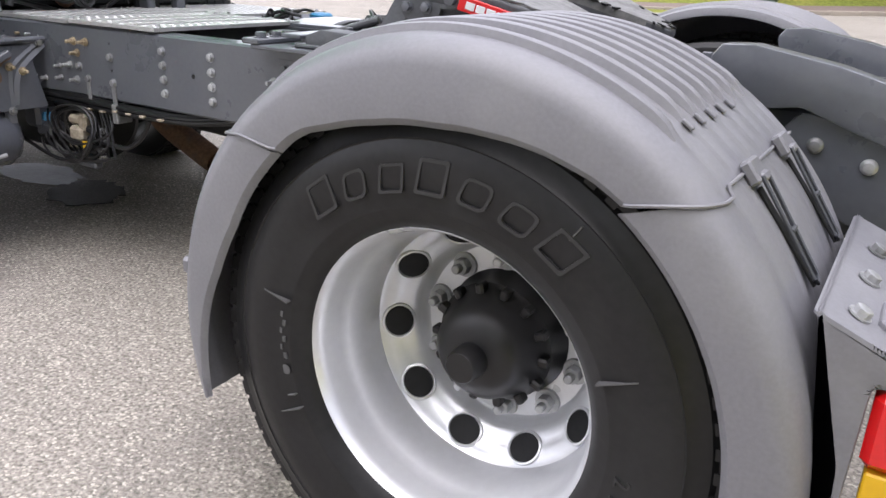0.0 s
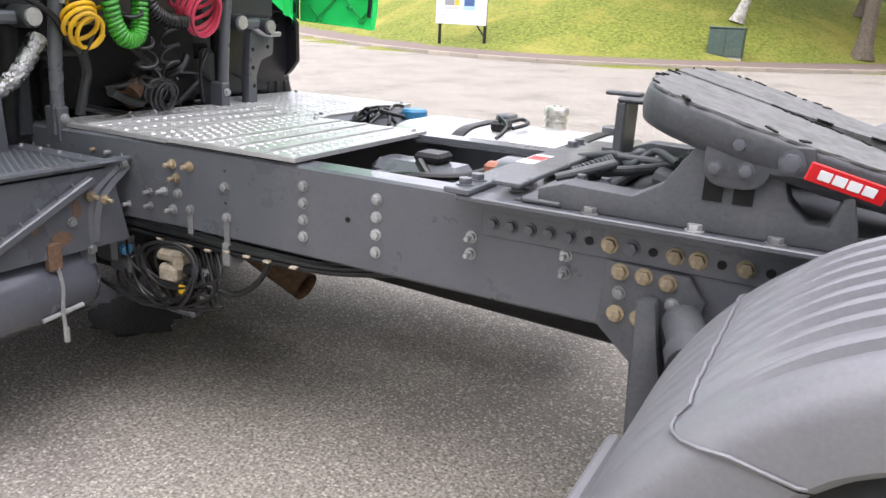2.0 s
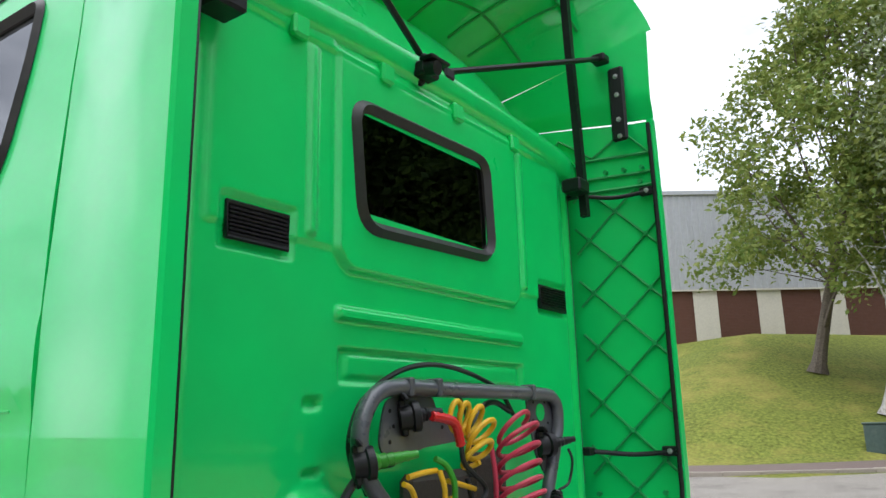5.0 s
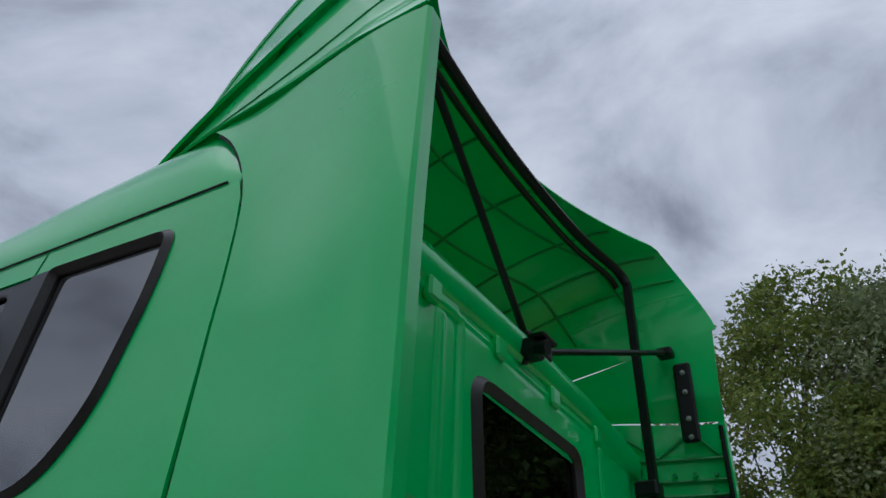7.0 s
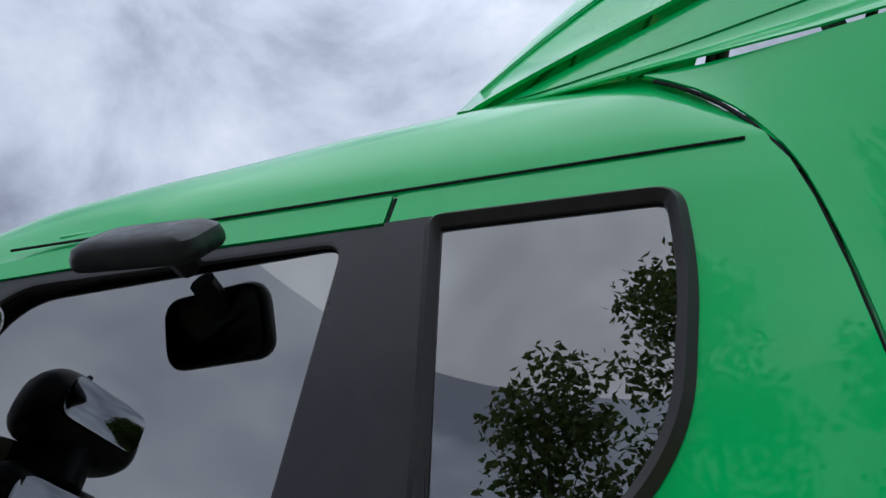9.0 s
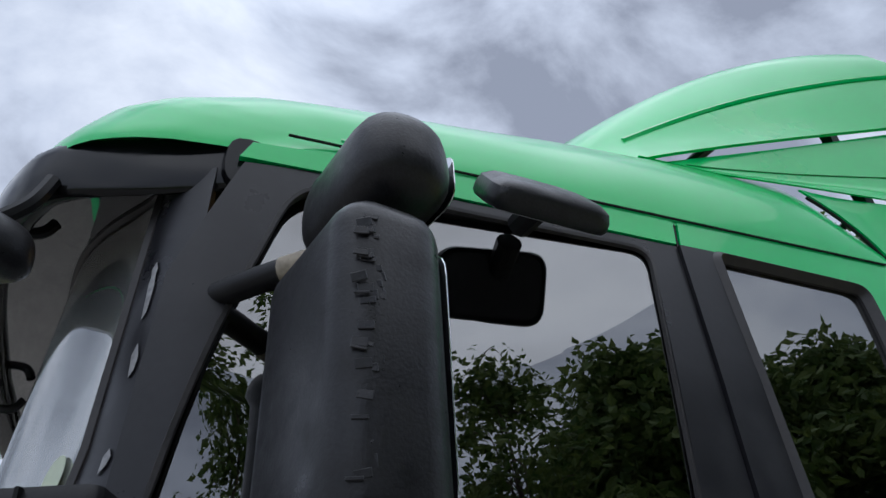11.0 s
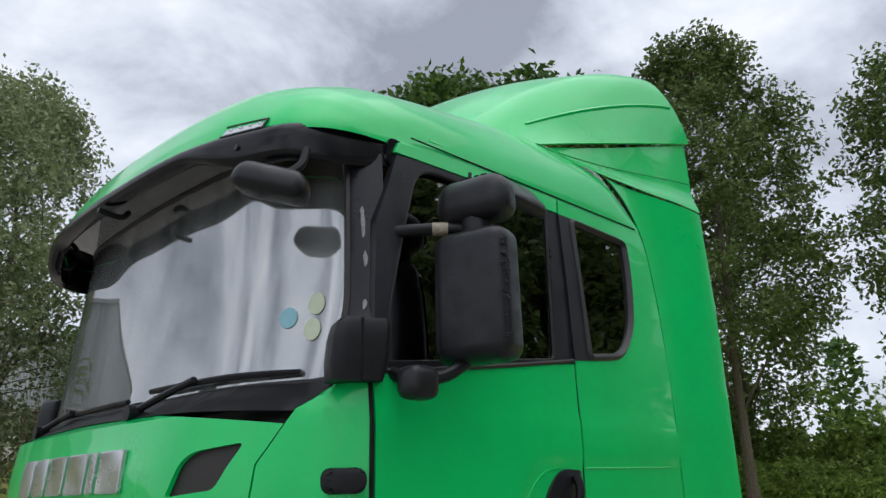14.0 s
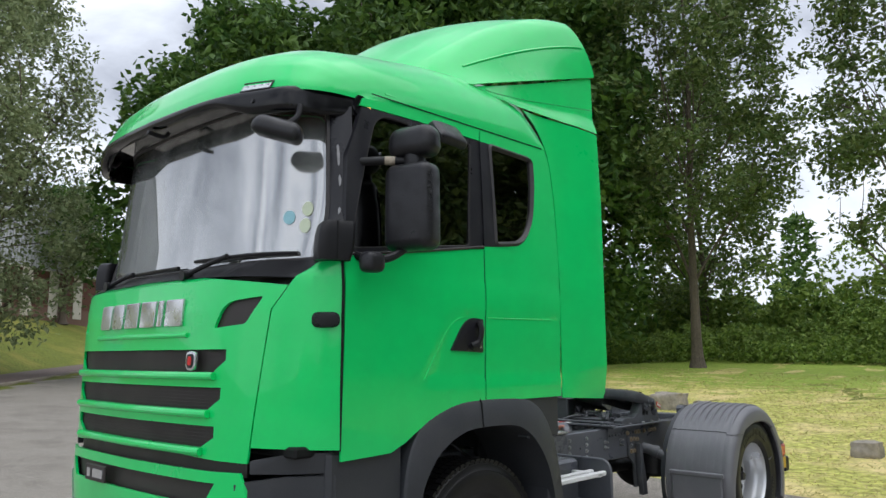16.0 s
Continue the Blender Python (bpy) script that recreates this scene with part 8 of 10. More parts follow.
# ---- roof ----
ROOF_EDGE = 1.150
FRONT_EDGE = [(p_.x, p_.y) for p_ in smooth_line([(0.0, -5.07, 0), (0.4, -5.055, 0), (0.7, -5.015, 0), (0.876, -4.957, 0), (0.99, -4.905, 0), (1.065, -4.845, 0), (1.105, -4.775, 0), (1.128, -4.69, 0), (1.138, -4.58, 0), (1.142, -4.50, 0)], 5)]
RISE = [(0.0, 0.0), (0.012, 0.05), (0.035, 0.10), (0.08, 0.178), (0.15, 0.24), (0.3, 0.30), (0.6, 0.375), (1.0, 0.45), (1.4, 0.495), (1.75, 0.515), (2.2, 0.515)]


def roof_point(x, y):
    d = x - line_at(FRONT_EDGE, abs(y))
    k0 = step01(0.1, 0.9, d)
    c = (max(0.0, 1 - (abs(y) / ROOF_EDGE) ** 6.0) ** 0.5) * (1 - k0) + (max(0.0, 1 - (abs(y) / ROOF_EDGE) ** 4.8) ** 0.5) * k0
    a = line_at(RISE, max(d, 0.0))
    z = 2.856 + 0.026 * step01(0.0, 0.4, d) + a * c
    rear = 2.882 + 0.085 * c
    k = step01(-3.22, -2.90, x)
    return z * (1 - k) + rear * k


def roof_grid(s, t):
    y = ROOF_EDGE * math.sin((s - 0.5) * math.pi * 0.999)
    f = line_at(FRONT_EDGE, abs(y))
    x = f + (-2.865 - f) * (t ** 1.5)
    return (x, y, roof_point(x, y))


roof = part("roof", grid(64, 60, roof_grid, thick=(0, 0, -0.012)), GREEN, truck, "glossy green cab roof", angle=1.2)
for s in (-1, 1):
    part("roof_channel", bar([(x, s * (ROOF_EDGE + 0.004), 2.886) for x in np.linspace(-4.5, -3.06, 16)], 0.0032, 6, smooth=False), DARK, roof)
    # pressed flute above the windows
    part("roof_flute", bar([(-4.40, s * 1.134, 2.912), (-4.0, s * 1.136, 2.912), (-3.5, s * 1.136, 2.912), (-3.14, s * 1.130, 2.912)], 0.010, 8), GREEN, roof)
part("hatch_rim", bar([(-4.5, 0.55, roof_point(-4.5, 0.55) + 0.012), (-4.52, 0, roof_point(-4.52, 0) + 0.016), (-4.45, -0.55, roof_point(-4.45, -0.55) + 0.012), (-3.9, -0.60, roof_point(-3.9, -0.6) + 0.012), (-3.8, -0.4, roof_point(-3.8, -0.4) + 0.01)], 0.014, 8), BLACK, roof, "black roof hatch rim")
# lamp strip in the forehead
for s in (-1, 1):
    bm = bmesh.new()
    for k in range(1):
        pts = []
        for y in np.linspace(0.765, 0.925, 6):
            x = line_at(FRONT_EDGE, y)
            pts.append((x, y))
        va = [bm.verts.new((x - 0.010, s * y, 2.862)) for x, y in pts]
        vb = [bm.verts.new((x + 0.015, s * y, 2.904 - 0.03 * (y - 0.76))) for x, y in pts]
        vc = [bm.verts.new((x + 0.06, s * y, 2.904)) for x, y in pts]
        for r0, r1 in ((va, vb), (vb, vc)):
            for i in range(5):
                bm.faces.new((r0[i], r0[i + 1], r1[i + 1], r1[i]))
    bmesh.ops.recalc_face_normals(bm, faces=bm.faces[:])
    ls = part("roof_lamp", bm, LENS, roof, "clear roof lamp strip")
    part("lamp_border", bar([(x - 0.012, s * y, 2.860) for x, y in pts] + [(pts[-1][0] + 0.010, s * pts[-1][1], 2.900)] + [(x + 0.013, s * y, 2.906 - 0.03 * (y - 0.76)) for x, y in reversed(pts)], 0.004, 5, smooth=False), SEAL, ls)

    for y in np.linspace(0.79, 0.90, 4):
        x = line_at(FRONT_EDGE, y)
        part("diode", bar([(x + 0.010, s * y, 2.884), (x + 0.001, s * y, 2.883)], 0.008, 10, smooth=False), CHROME_TXT, ls)

# dark header between the windscreen's head and the roof's front edge
bm = bmesh.new()
low, high = [], []
for k in range(41):
    u = -S_WS + 2 * S_WS * k / 40
    p_ = front(u, 2.846, 0.012)
    low.append(bm.verts.new(p_))
    high.append(bm.verts.new((line_at(FRONT_EDGE, abs(p_.y)) + 0.012, p_.y, 2.856)))
mid = [bm.verts.new(p_.co.lerp(q_.co, 0.84)) for p_, q_ in zip(low, high)]
for k in range(40):
    bm.faces.new((low[k], low[k + 1], mid[k + 1], mid[k]))
part("windscreen_header", bm, WET_BLACK, roof, "black header panel over the windscreen")
bm = bmesh.new()
low = [bm.verts.new(front(-S_WS + 2 * S_WS * k / 40, 2.846, 0.012)) for k in range(41)]
high = [bm.verts.new((line_at(FRONT_EDGE, abs(v_.co.y)) + 0.012, v_.co.y, 2.856)) for v_ in low]
for v_, q_ in zip(low, high):
    v_.co = v_.co.lerp(q_.co, 0.84)
for k in range(40):
    bm.faces.new((low[k], low[k + 1], high[k + 1], high[k]))
part("brow_underside", bm, GREEN, roof, "green underside of the roof's brow")
# sun visor: a deep black band that stands proud of the windscreen head
def visor_pt(y, k):
    a = abs(y)
    x = line_at(FRONT_EDGE, min(a, 1.125))
    deep = 0.048 + 0.078 * step01(0.56, 0.86, a) - 0.02 * step01(1.08, 1.13, a)
    th = 2 * math.pi * k / 16
    px = x + 0.010 - 0.036 * math.copysign(abs(math.cos(th)) ** 0.7, math.cos(th)) + 0.13 * step01(0.98, 1.14, a) ** 2
    return (px, y, 2.864 - deep / 2 + (deep / 2) * math.copysign(abs(math.sin(th)) ** 0.75, math.sin(th)))


bm = bmesh.new()
rings = [[bm.verts.new(visor_pt(y, k)) for k in range(16)] for y in [1.145 * math.sin(v) / math.sin(1.4) for v in np.linspace(-1.4, 1.4, 81)]]
for a, b in zip(rings, rings[1:]):
    for k in range(16):
        bm.faces.new((a[k], a[(k + 1) % 16], b[(k + 1) % 16], b[k]))
bm.faces.new(rings[0])
bm.faces.new(rings[-1][::-1])
bmesh.ops.recalc_face_normals(bm, faces=bm.faces[:])
visor = part("sun_visor", bm, VISOR, truck, "glossy black sun visor over the windscreen", angle=0.8)
for y in (-0.85, 0.85, 0.0):
    x = line_at(FRONT_EDGE, abs(y))
    part("visor_stay", bar([(x - 0.03, y, 2.80), (x + 0.06, y, 2.79), (x + 0.09, y, 2.82)], 0.012, 8), BLACK, visor)

# ---- rear wall ----
VENT_Z = (2.20, 2.285)


def wall_low(y):
    return line_at([(-1.06, 1.31), (-0.94, 1.31), (-0.78, 1.39), (-0.45, 1.47), (0.75, 1.47), (0.95, 1.36), (1.06, 1.31)], y)


def in_box(y, z, y0, y1, z0, z1, e=0.018):
    return step01(y0 - e, y0, y) * step01(y1 + e, y1, y) * step01(z0 - e, z0, z) * step01(z1 + e, z1, z)


def wall_x(y, z):
    x = -2.862
    a = abs(y)
    x -= 0.10 * step01(0.985, 1.12, a) ** 1.5
    # the window field stands proud, its lower edge turned up at both corners
    foot = 2.18 + 0.06 * step01(0.42, 0.52, abs(y - 0.03)) ** 2
    x += 0.020 * step01(foot - 0.012, foot + 0.006, z) * step01(2.86, 2.80, z) * step01(-0.485, -0.468, y) * step01(0.535, 0.518, y)
    x += 0.007 * step01(2.226, 2.236, z) * (1 - step01(-0.50, -0.47, y) * step01(0.55, 0.52, y)) * step01(0.92, 0.90, a)
    x += 0.018 * in_box(y, z, -0.46, 0.53, 2.046, 2.066, 0.011)          # upper rib
    x -= 0.013 * in_box(y, z, -0.445, 0.53, 1.872, 1.954, 0.010)         # pressed field
    x += 0.008 * in_box(y, z, -0.415, 0.50, 1.89, 1.938, 0.010)
    x -= 0.012 * in_box(y, z, -0.86, -0.635, 2.180, 2.305, 0.010)
    x -= 0.012 * in_box(y, z, 0.695, 0.94, 2.180, 2.305, 0.010)
    x -= 0.015 * in_box(y, z, -0.577, -0.525, 1.80, 1.822, 0.008)
    x -= 0.015 * in_box(y, z, -0.577, -0.522, 1.632, 1.644, 0.008)
    # pressed wedge that leans out downwards
    x += 0.030 * step01(1.618, 1.562, z) * step01(1.40, 1.55, z) * step01(-0.66 + 0.5 * max(0.0, z - 1.56), -0.63 + 0.9 * max(0.0, z - 1.56), y) * step01(-0.44 - 1.2 * max(0.0, z - 1.56), -0.47 - 1.2 * max(0.0, z - 1.56), y)
    x -= 0.016 * step01(0.944, 0.952, a) * step01(0.985, 0.977, a)        # upright flutes by the corners
    x += 0.012 * in_box(a, z, 0.56, 0.58, 2.26, 2.80, 0.010)
    x += 0.010 * step01(2.81, 2.825, z)
    return x


def wall_grid(s, t):
    y = -1.10 + 2.20 * s
    lo = wall_low(y)
    z = lo + (2.872 - lo) * t
    return (wall_x(y, z), y, z)


bm = grid(230, 190, wall_grid)
inside = [f for f in bm.faces if (lambda c: -0.385 < c.y < 0.285 and 2.355 < c.z < 2.66)(f.calc_center_median())]
bmesh.ops.delete(bm, geom=inside, context="FACES")
bmesh.ops.recalc_face_normals(bm, faces=bm.faces[:])
rear_wall = part("rear_wall", bm, GREEN, truck, "glossy green cab rear wall with pressed ribs", angle=1.0)
bmi = boxes((-2.90, -2.885, -1.06, 1.06, 1.5, 2.33), (-2.90, -2.885, -1.06, -0.40, 2.33, 2.86), (-2.90, -2.885, 0.31, 1.06, 2.33, 2.86), (-2.90, -2.885, -0.40, 0.31, 2.69, 2.86))
part("inner_lining", bmi, INTERIOR, rear_wall, "grey cab lining")
# header roll above, with its notches
HEADER = [(-1.09, 2.866), (-0.8, 2.905), (-0.4, 2.93), (0, 2.938), (0.4, 2.93), (0.8, 2.905), (1.09, 2.866)]
HEADER_ROLL = smooth_line([(-2.872, 0, -0.085), (-2.846, 0, -0.072), (-2.832, 0, -0.045), (-2.826, 0, -0.010), (-2.832, 0, 0.016), (-2.852, 0, 0.030), (-2.885, 0, 0.036)], 4)


def header_grid(s, t):
    y = -1.09 + 2.18 * s
    q = HEADER_ROLL[min(len(HEADER_ROLL) - 1, int(round(t * (len(HEADER_ROLL) - 1))))]
    ease = step01(1.09, 0.98, abs(y))
    return (-2.872 + (q.x + 2.872) * (0.35 + 0.65 * ease), y, line_at(HEADER, y) + q.z)


part("rear_header", grid(60, len(HEADER_ROLL) - 1, header_grid), GREEN, rear_wall, "rolled green header over the rear wall", angle=1.2)
for y in (-0.64, -0.27, 0.12, 0.51):
    part("header_clip", boxes((-2.855, -2.825, y - 0.03, y + 0.03, 2.795, 2.86), bevel=0.008), GREEN, rear_wall)
# window with thick rubber
RW = rounded([(-0.398, 2.290), (0.340, 2.312), (0.314, 2.722), (-0.436, 2.708)], 0.10, 8)
ring = bmesh.new()
so, sm, si = RW, shrink(RW, 0.02), shrink(RW, 0.042)
n = len(so)
va = [ring.verts.new((-2.842, u, v)) for u, v in so]
vm = [ring.verts.new((-2.818, u, v)) for u, v in sm]
vb = [ring.verts.new((-2.838, u, v)) for u, v in si]
vc = [ring.verts.new((-2.87, u, v)) for u, v in si]
for k in range(n):
    j = (k + 1) % n
    for p_, q_ in ((va, vm), (vm, vb), (vb, vc)):
        ring.faces.new((p_[k], p_[j], q_[j], q_[k]))
bmesh.ops.recalc_face_normals(ring, faces=ring.faces[:])
rw = part("rear_window_seal", ring, SEAL, rear_wall, "thick black rubber window seal")
bm = bmesh.new()
prism(bm, shrink(RW, 0.036), lambda u, v, w: (-2.852 + w, u, v), 0.004)
part("rear_window_glass", bm, DARK_GLASS, rear_wall, "dark tinted rear window")
for y0, y1 in ((-0.845, -0.65), (0.70, 0.915)):
    bm = boxes((-2.872, -2.862, y0, y1, *VENT_Z), bevel=0.003)
    vent = part("air_vent", bm, BLACK, rear_wall, "black louvred air vent")
    part("vent_frame", bar([(-2.86, y0, VENT_Z[0]), (-2.86, y1, VENT_Z[0]), (-2.86, y1, VENT_Z[1]), (-2.86, y0, VENT_Z[1])], 0.008, 6, closed=True, smooth=False), BLACK, vent)
    for k in range(7):
        z = VENT_Z[0] + 0.012 + k * 0.0105
        part("slat", boxes((-0.008, 0.008, y0 + 0.004, y1 - 0.004, -0.0022, 0.0022), m=Matrix.Translation((-2.858, 0, z)) @ Matrix.Rotation(radians(35), 4, "Y")), BLACK, vent)
# reversing camera
bm = boxes((-2.86, -2.79, -0.135, -0.045, 2.875, 2.925), (-2.81, -2.75, -0.145, -0.035, 2.917, 2.930), (-2.87, -2.83, -0.10, -0.07, 2.86, 2.95), bevel=0.008)
tube(bm, [(-2.80, -0.11, 2.897), (-2.755, -0.11, 2.887)], 0.025, 14)
part("reversing_camera", bm, BLACK, truck, "small black reversing camera")

# ---- side deflectors and roof spoiler ----
DX = -2.515


def deflector_y(x, z):
    y = line_at(WIDTH, min(z, 2.0)) + 0.004
    k = step01(2.1, 3.05, z)
    front_y = line_at([(2.0, 1.204), (2.5, 1.184), (2.87, 1.156), (2.90, 1.152), (2.97, 1.145), (3.05, 1.132), (3.12, 1.115)], z)
    rear_y = line_at([(1.28, 1.205), (1.33, 1.226), (1.5, 1.250), (2.6, 1.246), (3.1, 1.228)], z)
    seam_x = line_at([(z_, x_) for x_, z_ in SEAM] + [(2.97, -3.062), (3.05, -3.125), (3.12, -3.2)], z)
    t = step01(seam_x, DX, x)
    return front_y * (1 - t) + rear_y * t


UP_LOW = [(-3.59, 3.215), (-3.4, 3.165), (-3.2, 3.131), (-2.9, 3.110), (-2.7, 3.096), (DX, 3.084)]
UP_OUT = [(-3.59, 1.015), (-3.4, 1.062), (-3.2, 1.118), (-2.9, 1.168), (-2.7, 1.212), (DX, 1.232)]
for s in (-1, 1):
    dplace = lambda x, z, w=0.0: Vector((x, s * (deflector_y(x, z) - w), z))
    FRONT_LINE = [(p_.x, p_.y) for p_ in smooth_line([(1.325, -2.966, 0), (1.75, -2.965, 0), (2.15, -2.966, 0), (2.42, -2.968, 0), (2.6, -2.972, 0), (2.735, -2.982, 0), (2.825, -2.996, 0), (2.9, -3.022, 0), (2.97, -3.058, 0), (3.05, -3.118, 0), (3.12, -3.195, 0)], 4)]

    def sheet(u, v):
        z0 = 1.325 + v * 1.795
        x = line_at(FRONT_LINE, z0) + (DX - line_at(FRONT_LINE, z0)) * u
        return dplace(x, z0 - (0.025 + 0.022 * v) * u)
    dfl = part("side_deflector", grid(24, 48, sheet, thick=(0, -s * 0.006, 0)), GREEN, truck, "green side air deflector with ribbed inside", angle=0.7)
    part("deflector_gap", bar([tuple(dplace(line_at(FRONT_LINE, z) - 0.006, z, 0.008)) for z in (2.80, 2.862, 2.90, 2.93, 2.98, 3.03, 3.07, 3.10)], 0.0045, 6), DARK, dfl)
    # returned rear edge and rubber strip
    bm = bmesh.new()
    rows = []
    for z in np.linspace(1.30, 3.07, 30):
        y = deflector_y(DX, z)
        rows.append([bm.verts.new((DX, s * y, z)), bm.verts.new((DX + 0.007, s * (y - 0.008), z)), bm.verts.new((DX + 0.004, s * (y - 0.045), z)), bm.verts.new((DX - 0.02, s * (y - 0.045), z))])
    for a, b in zip(rows, rows[1:]):
        for k in range(3):
            bm.faces.new((a[k], a[k + 1], b[k + 1], b[k]))
    bmesh.ops.recalc_face_normals(bm, faces=bm.faces[:])
    part("edge_return", bm, GREEN, dfl)
    part("edge_rubber", bar([(DX - 0.012, s * (deflector_y(DX, z) - 0.050), z) for z in np.linspace(1.36, 3.05, 14)], 0.010, 8, smooth=False), BLACK, dfl, "black rubber edge strip")
    # lattice of moulded ribs on the inside
    bm = bmesh.new()
    inner = lambda x, z: dplace(x, z, 0.015)
    # straight diagonals both ways, crossing in three upright rows with a small boss on each crossing
    step_x, step_z = 0.124, 0.121
    for k in range(-6, 11):
        for way in (-1, 1):
            ends = []
            for x in np.linspace(-2.905, -2.548, 24):
                z = 1.953 + 2 * step_z * k + way * (x + 2.72) * step_z / step_x
                if 1.33 < z < 2.775:
                    ends.append(inner(x, z))
            if len(ends) > 2:
                tube(bm, ends, 0.0058, 5)
    for z in (2.78, 2.84, 2.93):
        tube(bm, [inner(x, z) for x in np.linspace(-2.95 if z < 2.9 else -3.02, -2.54, 12)], 0.008, 5)
    for xa, za, xb, zb in ((-3.05, 2.94, -2.95, 3.05), (-2.95, 3.05, -2.80, 2.94), (-2.80, 2.94, -2.65, 3.05), (-2.65, 3.04, -2.55, 2.93)):
        tube(bm, [inner(xa + (xb - xa) * k / 6, za + (zb - za) * k / 6) for k in range(7)], 0.006, 5)
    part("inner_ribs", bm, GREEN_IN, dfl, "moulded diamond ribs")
    crossings = [(-2.72 + step_x * m, 1.953 + step_z * (2 * k + abs(m))) for m in (-1, 0, 1) for k in range(-2, 4)]
    for x, z in crossings:
        bm = bmesh.new()
        tube(bm, [inner(x, z) - Vector((0, s * 0.002, 0)), inner(x, z) - Vector((0, s * 0.010, 0))], 0.0115, 10)
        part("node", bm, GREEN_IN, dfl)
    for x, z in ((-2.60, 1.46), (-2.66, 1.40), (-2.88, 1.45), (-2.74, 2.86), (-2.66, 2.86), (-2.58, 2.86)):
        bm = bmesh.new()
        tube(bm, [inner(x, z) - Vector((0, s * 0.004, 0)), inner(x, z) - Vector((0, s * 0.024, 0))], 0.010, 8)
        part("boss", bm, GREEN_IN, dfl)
    # struts to the cab
    for z, xw in ((1.625, -2.88), (2.745, -2.88)):
        y = s * (deflector_y(-2.6, z) - 0.03)
        st = part("strut", bar([(xw, s * 1.06, z + 0.01), (-2.82, s * 1.10, z), (-2.70, s * (deflector_y(-2.70, z) - 0.045), z - 0.012), (-2.53, y, z)], 0.010, 8), BLACK, truck, "black deflector strut")
        part("foot", boxes((-2.905, -2.84, s * 1.06 - 0.025, s * 1.06 + 0.025, z - 0.012, z + 0.022), bevel=0.005), BLACK, st)
        part("foot", boxes((-2.60, -2.53, y - 0.012, y + 0.012, z - 0.02, z + 0.02), bevel=0.005), BLACK, st)
        bolt("plain", st, Matrix.Translation((-2.565, y - s * 0.012, z)) @ (FACE_LEFT if s > 0 else Matrix.Rotation(radians(-90), 4, "X")) @ Matrix.Scale(0.7, 4))
    bp = part("bracket_plate", boxes((-2.68, -2.605, s * 1.14 - 0.012, s * 1.14 + 0.012, 2.98, 3.34), bevel=0.01), BLACK, truck, "black joining bracket")
    for z in (3.0, 3.08, 3.20, 3.29):
        bolt("plain", bp, Matrix.Translation((-2.64, s * 1.128, z)) @ (FACE_LEFT if s > 0 else Matrix.Rotation(radians(-90), 4, "X")) @ Matrix.Scale(0.7, 4))

# roof spoiler: a hollow shell open to the rear
LIP = [(0.0, -3.93), (0.5, -3.86), (0.8, -3.74), (1.0, -3.585)]


def spoiler(u, t, w=0.0):
    """u from -1 (left lower edge) over the crown to 1; t from the lip on the roof to the rear edge."""
    a = abs(u)
    fy = 1.0 * a ** 0.95
    fx = line_at(LIP, fy)
    fz = roof_point(fx, fy) - 0.006
    if a < 0.62:
        k = a / 0.62
        ry, rz = 1.03 * k, 3.950 - 0.05 * k ** 2.5
    else:
        k = (a - 0.62) / 0.38
        ry = 1.03 + 0.175 * math.sin(k * math.pi / 2) ** 0.8
        rz = 3.900 - 0.395 * (1 - math.cos(k * math.pi / 2)) ** 0.85
    rx = -2.48 - 0.20 * max(0.0, (rz - 3.505) / 0.43) ** 1.2 - 0.32 * max(0.0, 1 - (ry / 1.03) ** 2)
    e = 1.0 + 0.85 * step01(1.0, 0.72, a)
    g = 1 - (1 - t) ** e
    g = g * (1 - 0.03 * step01(0.8, 1.0, t) * 0)
    y = fy + (ry - fy) * t ** 0.8
    z = fz + (rz - fz) * g
    x = fx + (rx - fx) * t
    y += 0.022 * math.exp(-((a - 0.86) / 0.05) ** 2) * math.sin(math.pi * min(1, t * 1.3)) ** 2 * 0.5
    n = Vector((-0.3, math.copysign(max(0.0, a - 0.55) * 2.2, u), 0.25 + max(0.0, 1.0 - a)))
    n.normalize()
    return Vector((x, math.copysign(y, u), z)) - n * w


bm = bmesh.new()
NU, NT = 56, 30
outer = [[bm.verts.new(spoiler(-1 + 2 * i / NU, j / NT)) for j in range(NT + 1)] for i in range(NU + 1)]
inner_ = [[bm.verts.new(spoiler(-1 + 2 * i / NU, j / NT, 0.010)) for j in range(NT + 1)] for i in range(NU + 1)]
for i in range(NU):
    for j in range(NT):
        bm.faces.new((outer[i][j], outer[i + 1][j], outer[i + 1][j + 1], outer[i][j + 1]))
        bm.faces.new((inner_[i][j + 1], inner_[i + 1][j + 1], inner_[i + 1][j], inner_[i][j]))
    bm.faces.new((outer[i][NT], outer[i + 1][NT], inner_[i + 1][NT], inner_[i][NT]))
    bm.faces.new((outer[i + 1][0], outer[i][0], inner_[i][0], inner_[i + 1][0]))
for j in range(NT):
    bm.faces.new((outer[0][j], outer[0][j + 1], inner_[0][j + 1], inner_[0][j]))
    bm.faces.new((outer[NU][j + 1], outer[NU][j], inner_[NU][j], inner_[NU][j + 1]))
bmesh.ops.recalc_face_normals(bm, faces=bm.faces[:])
spo = part("roof_spoiler", bm, GREEN, truck, "green roof air spoiler, hollow and open behind", angle=0.9)
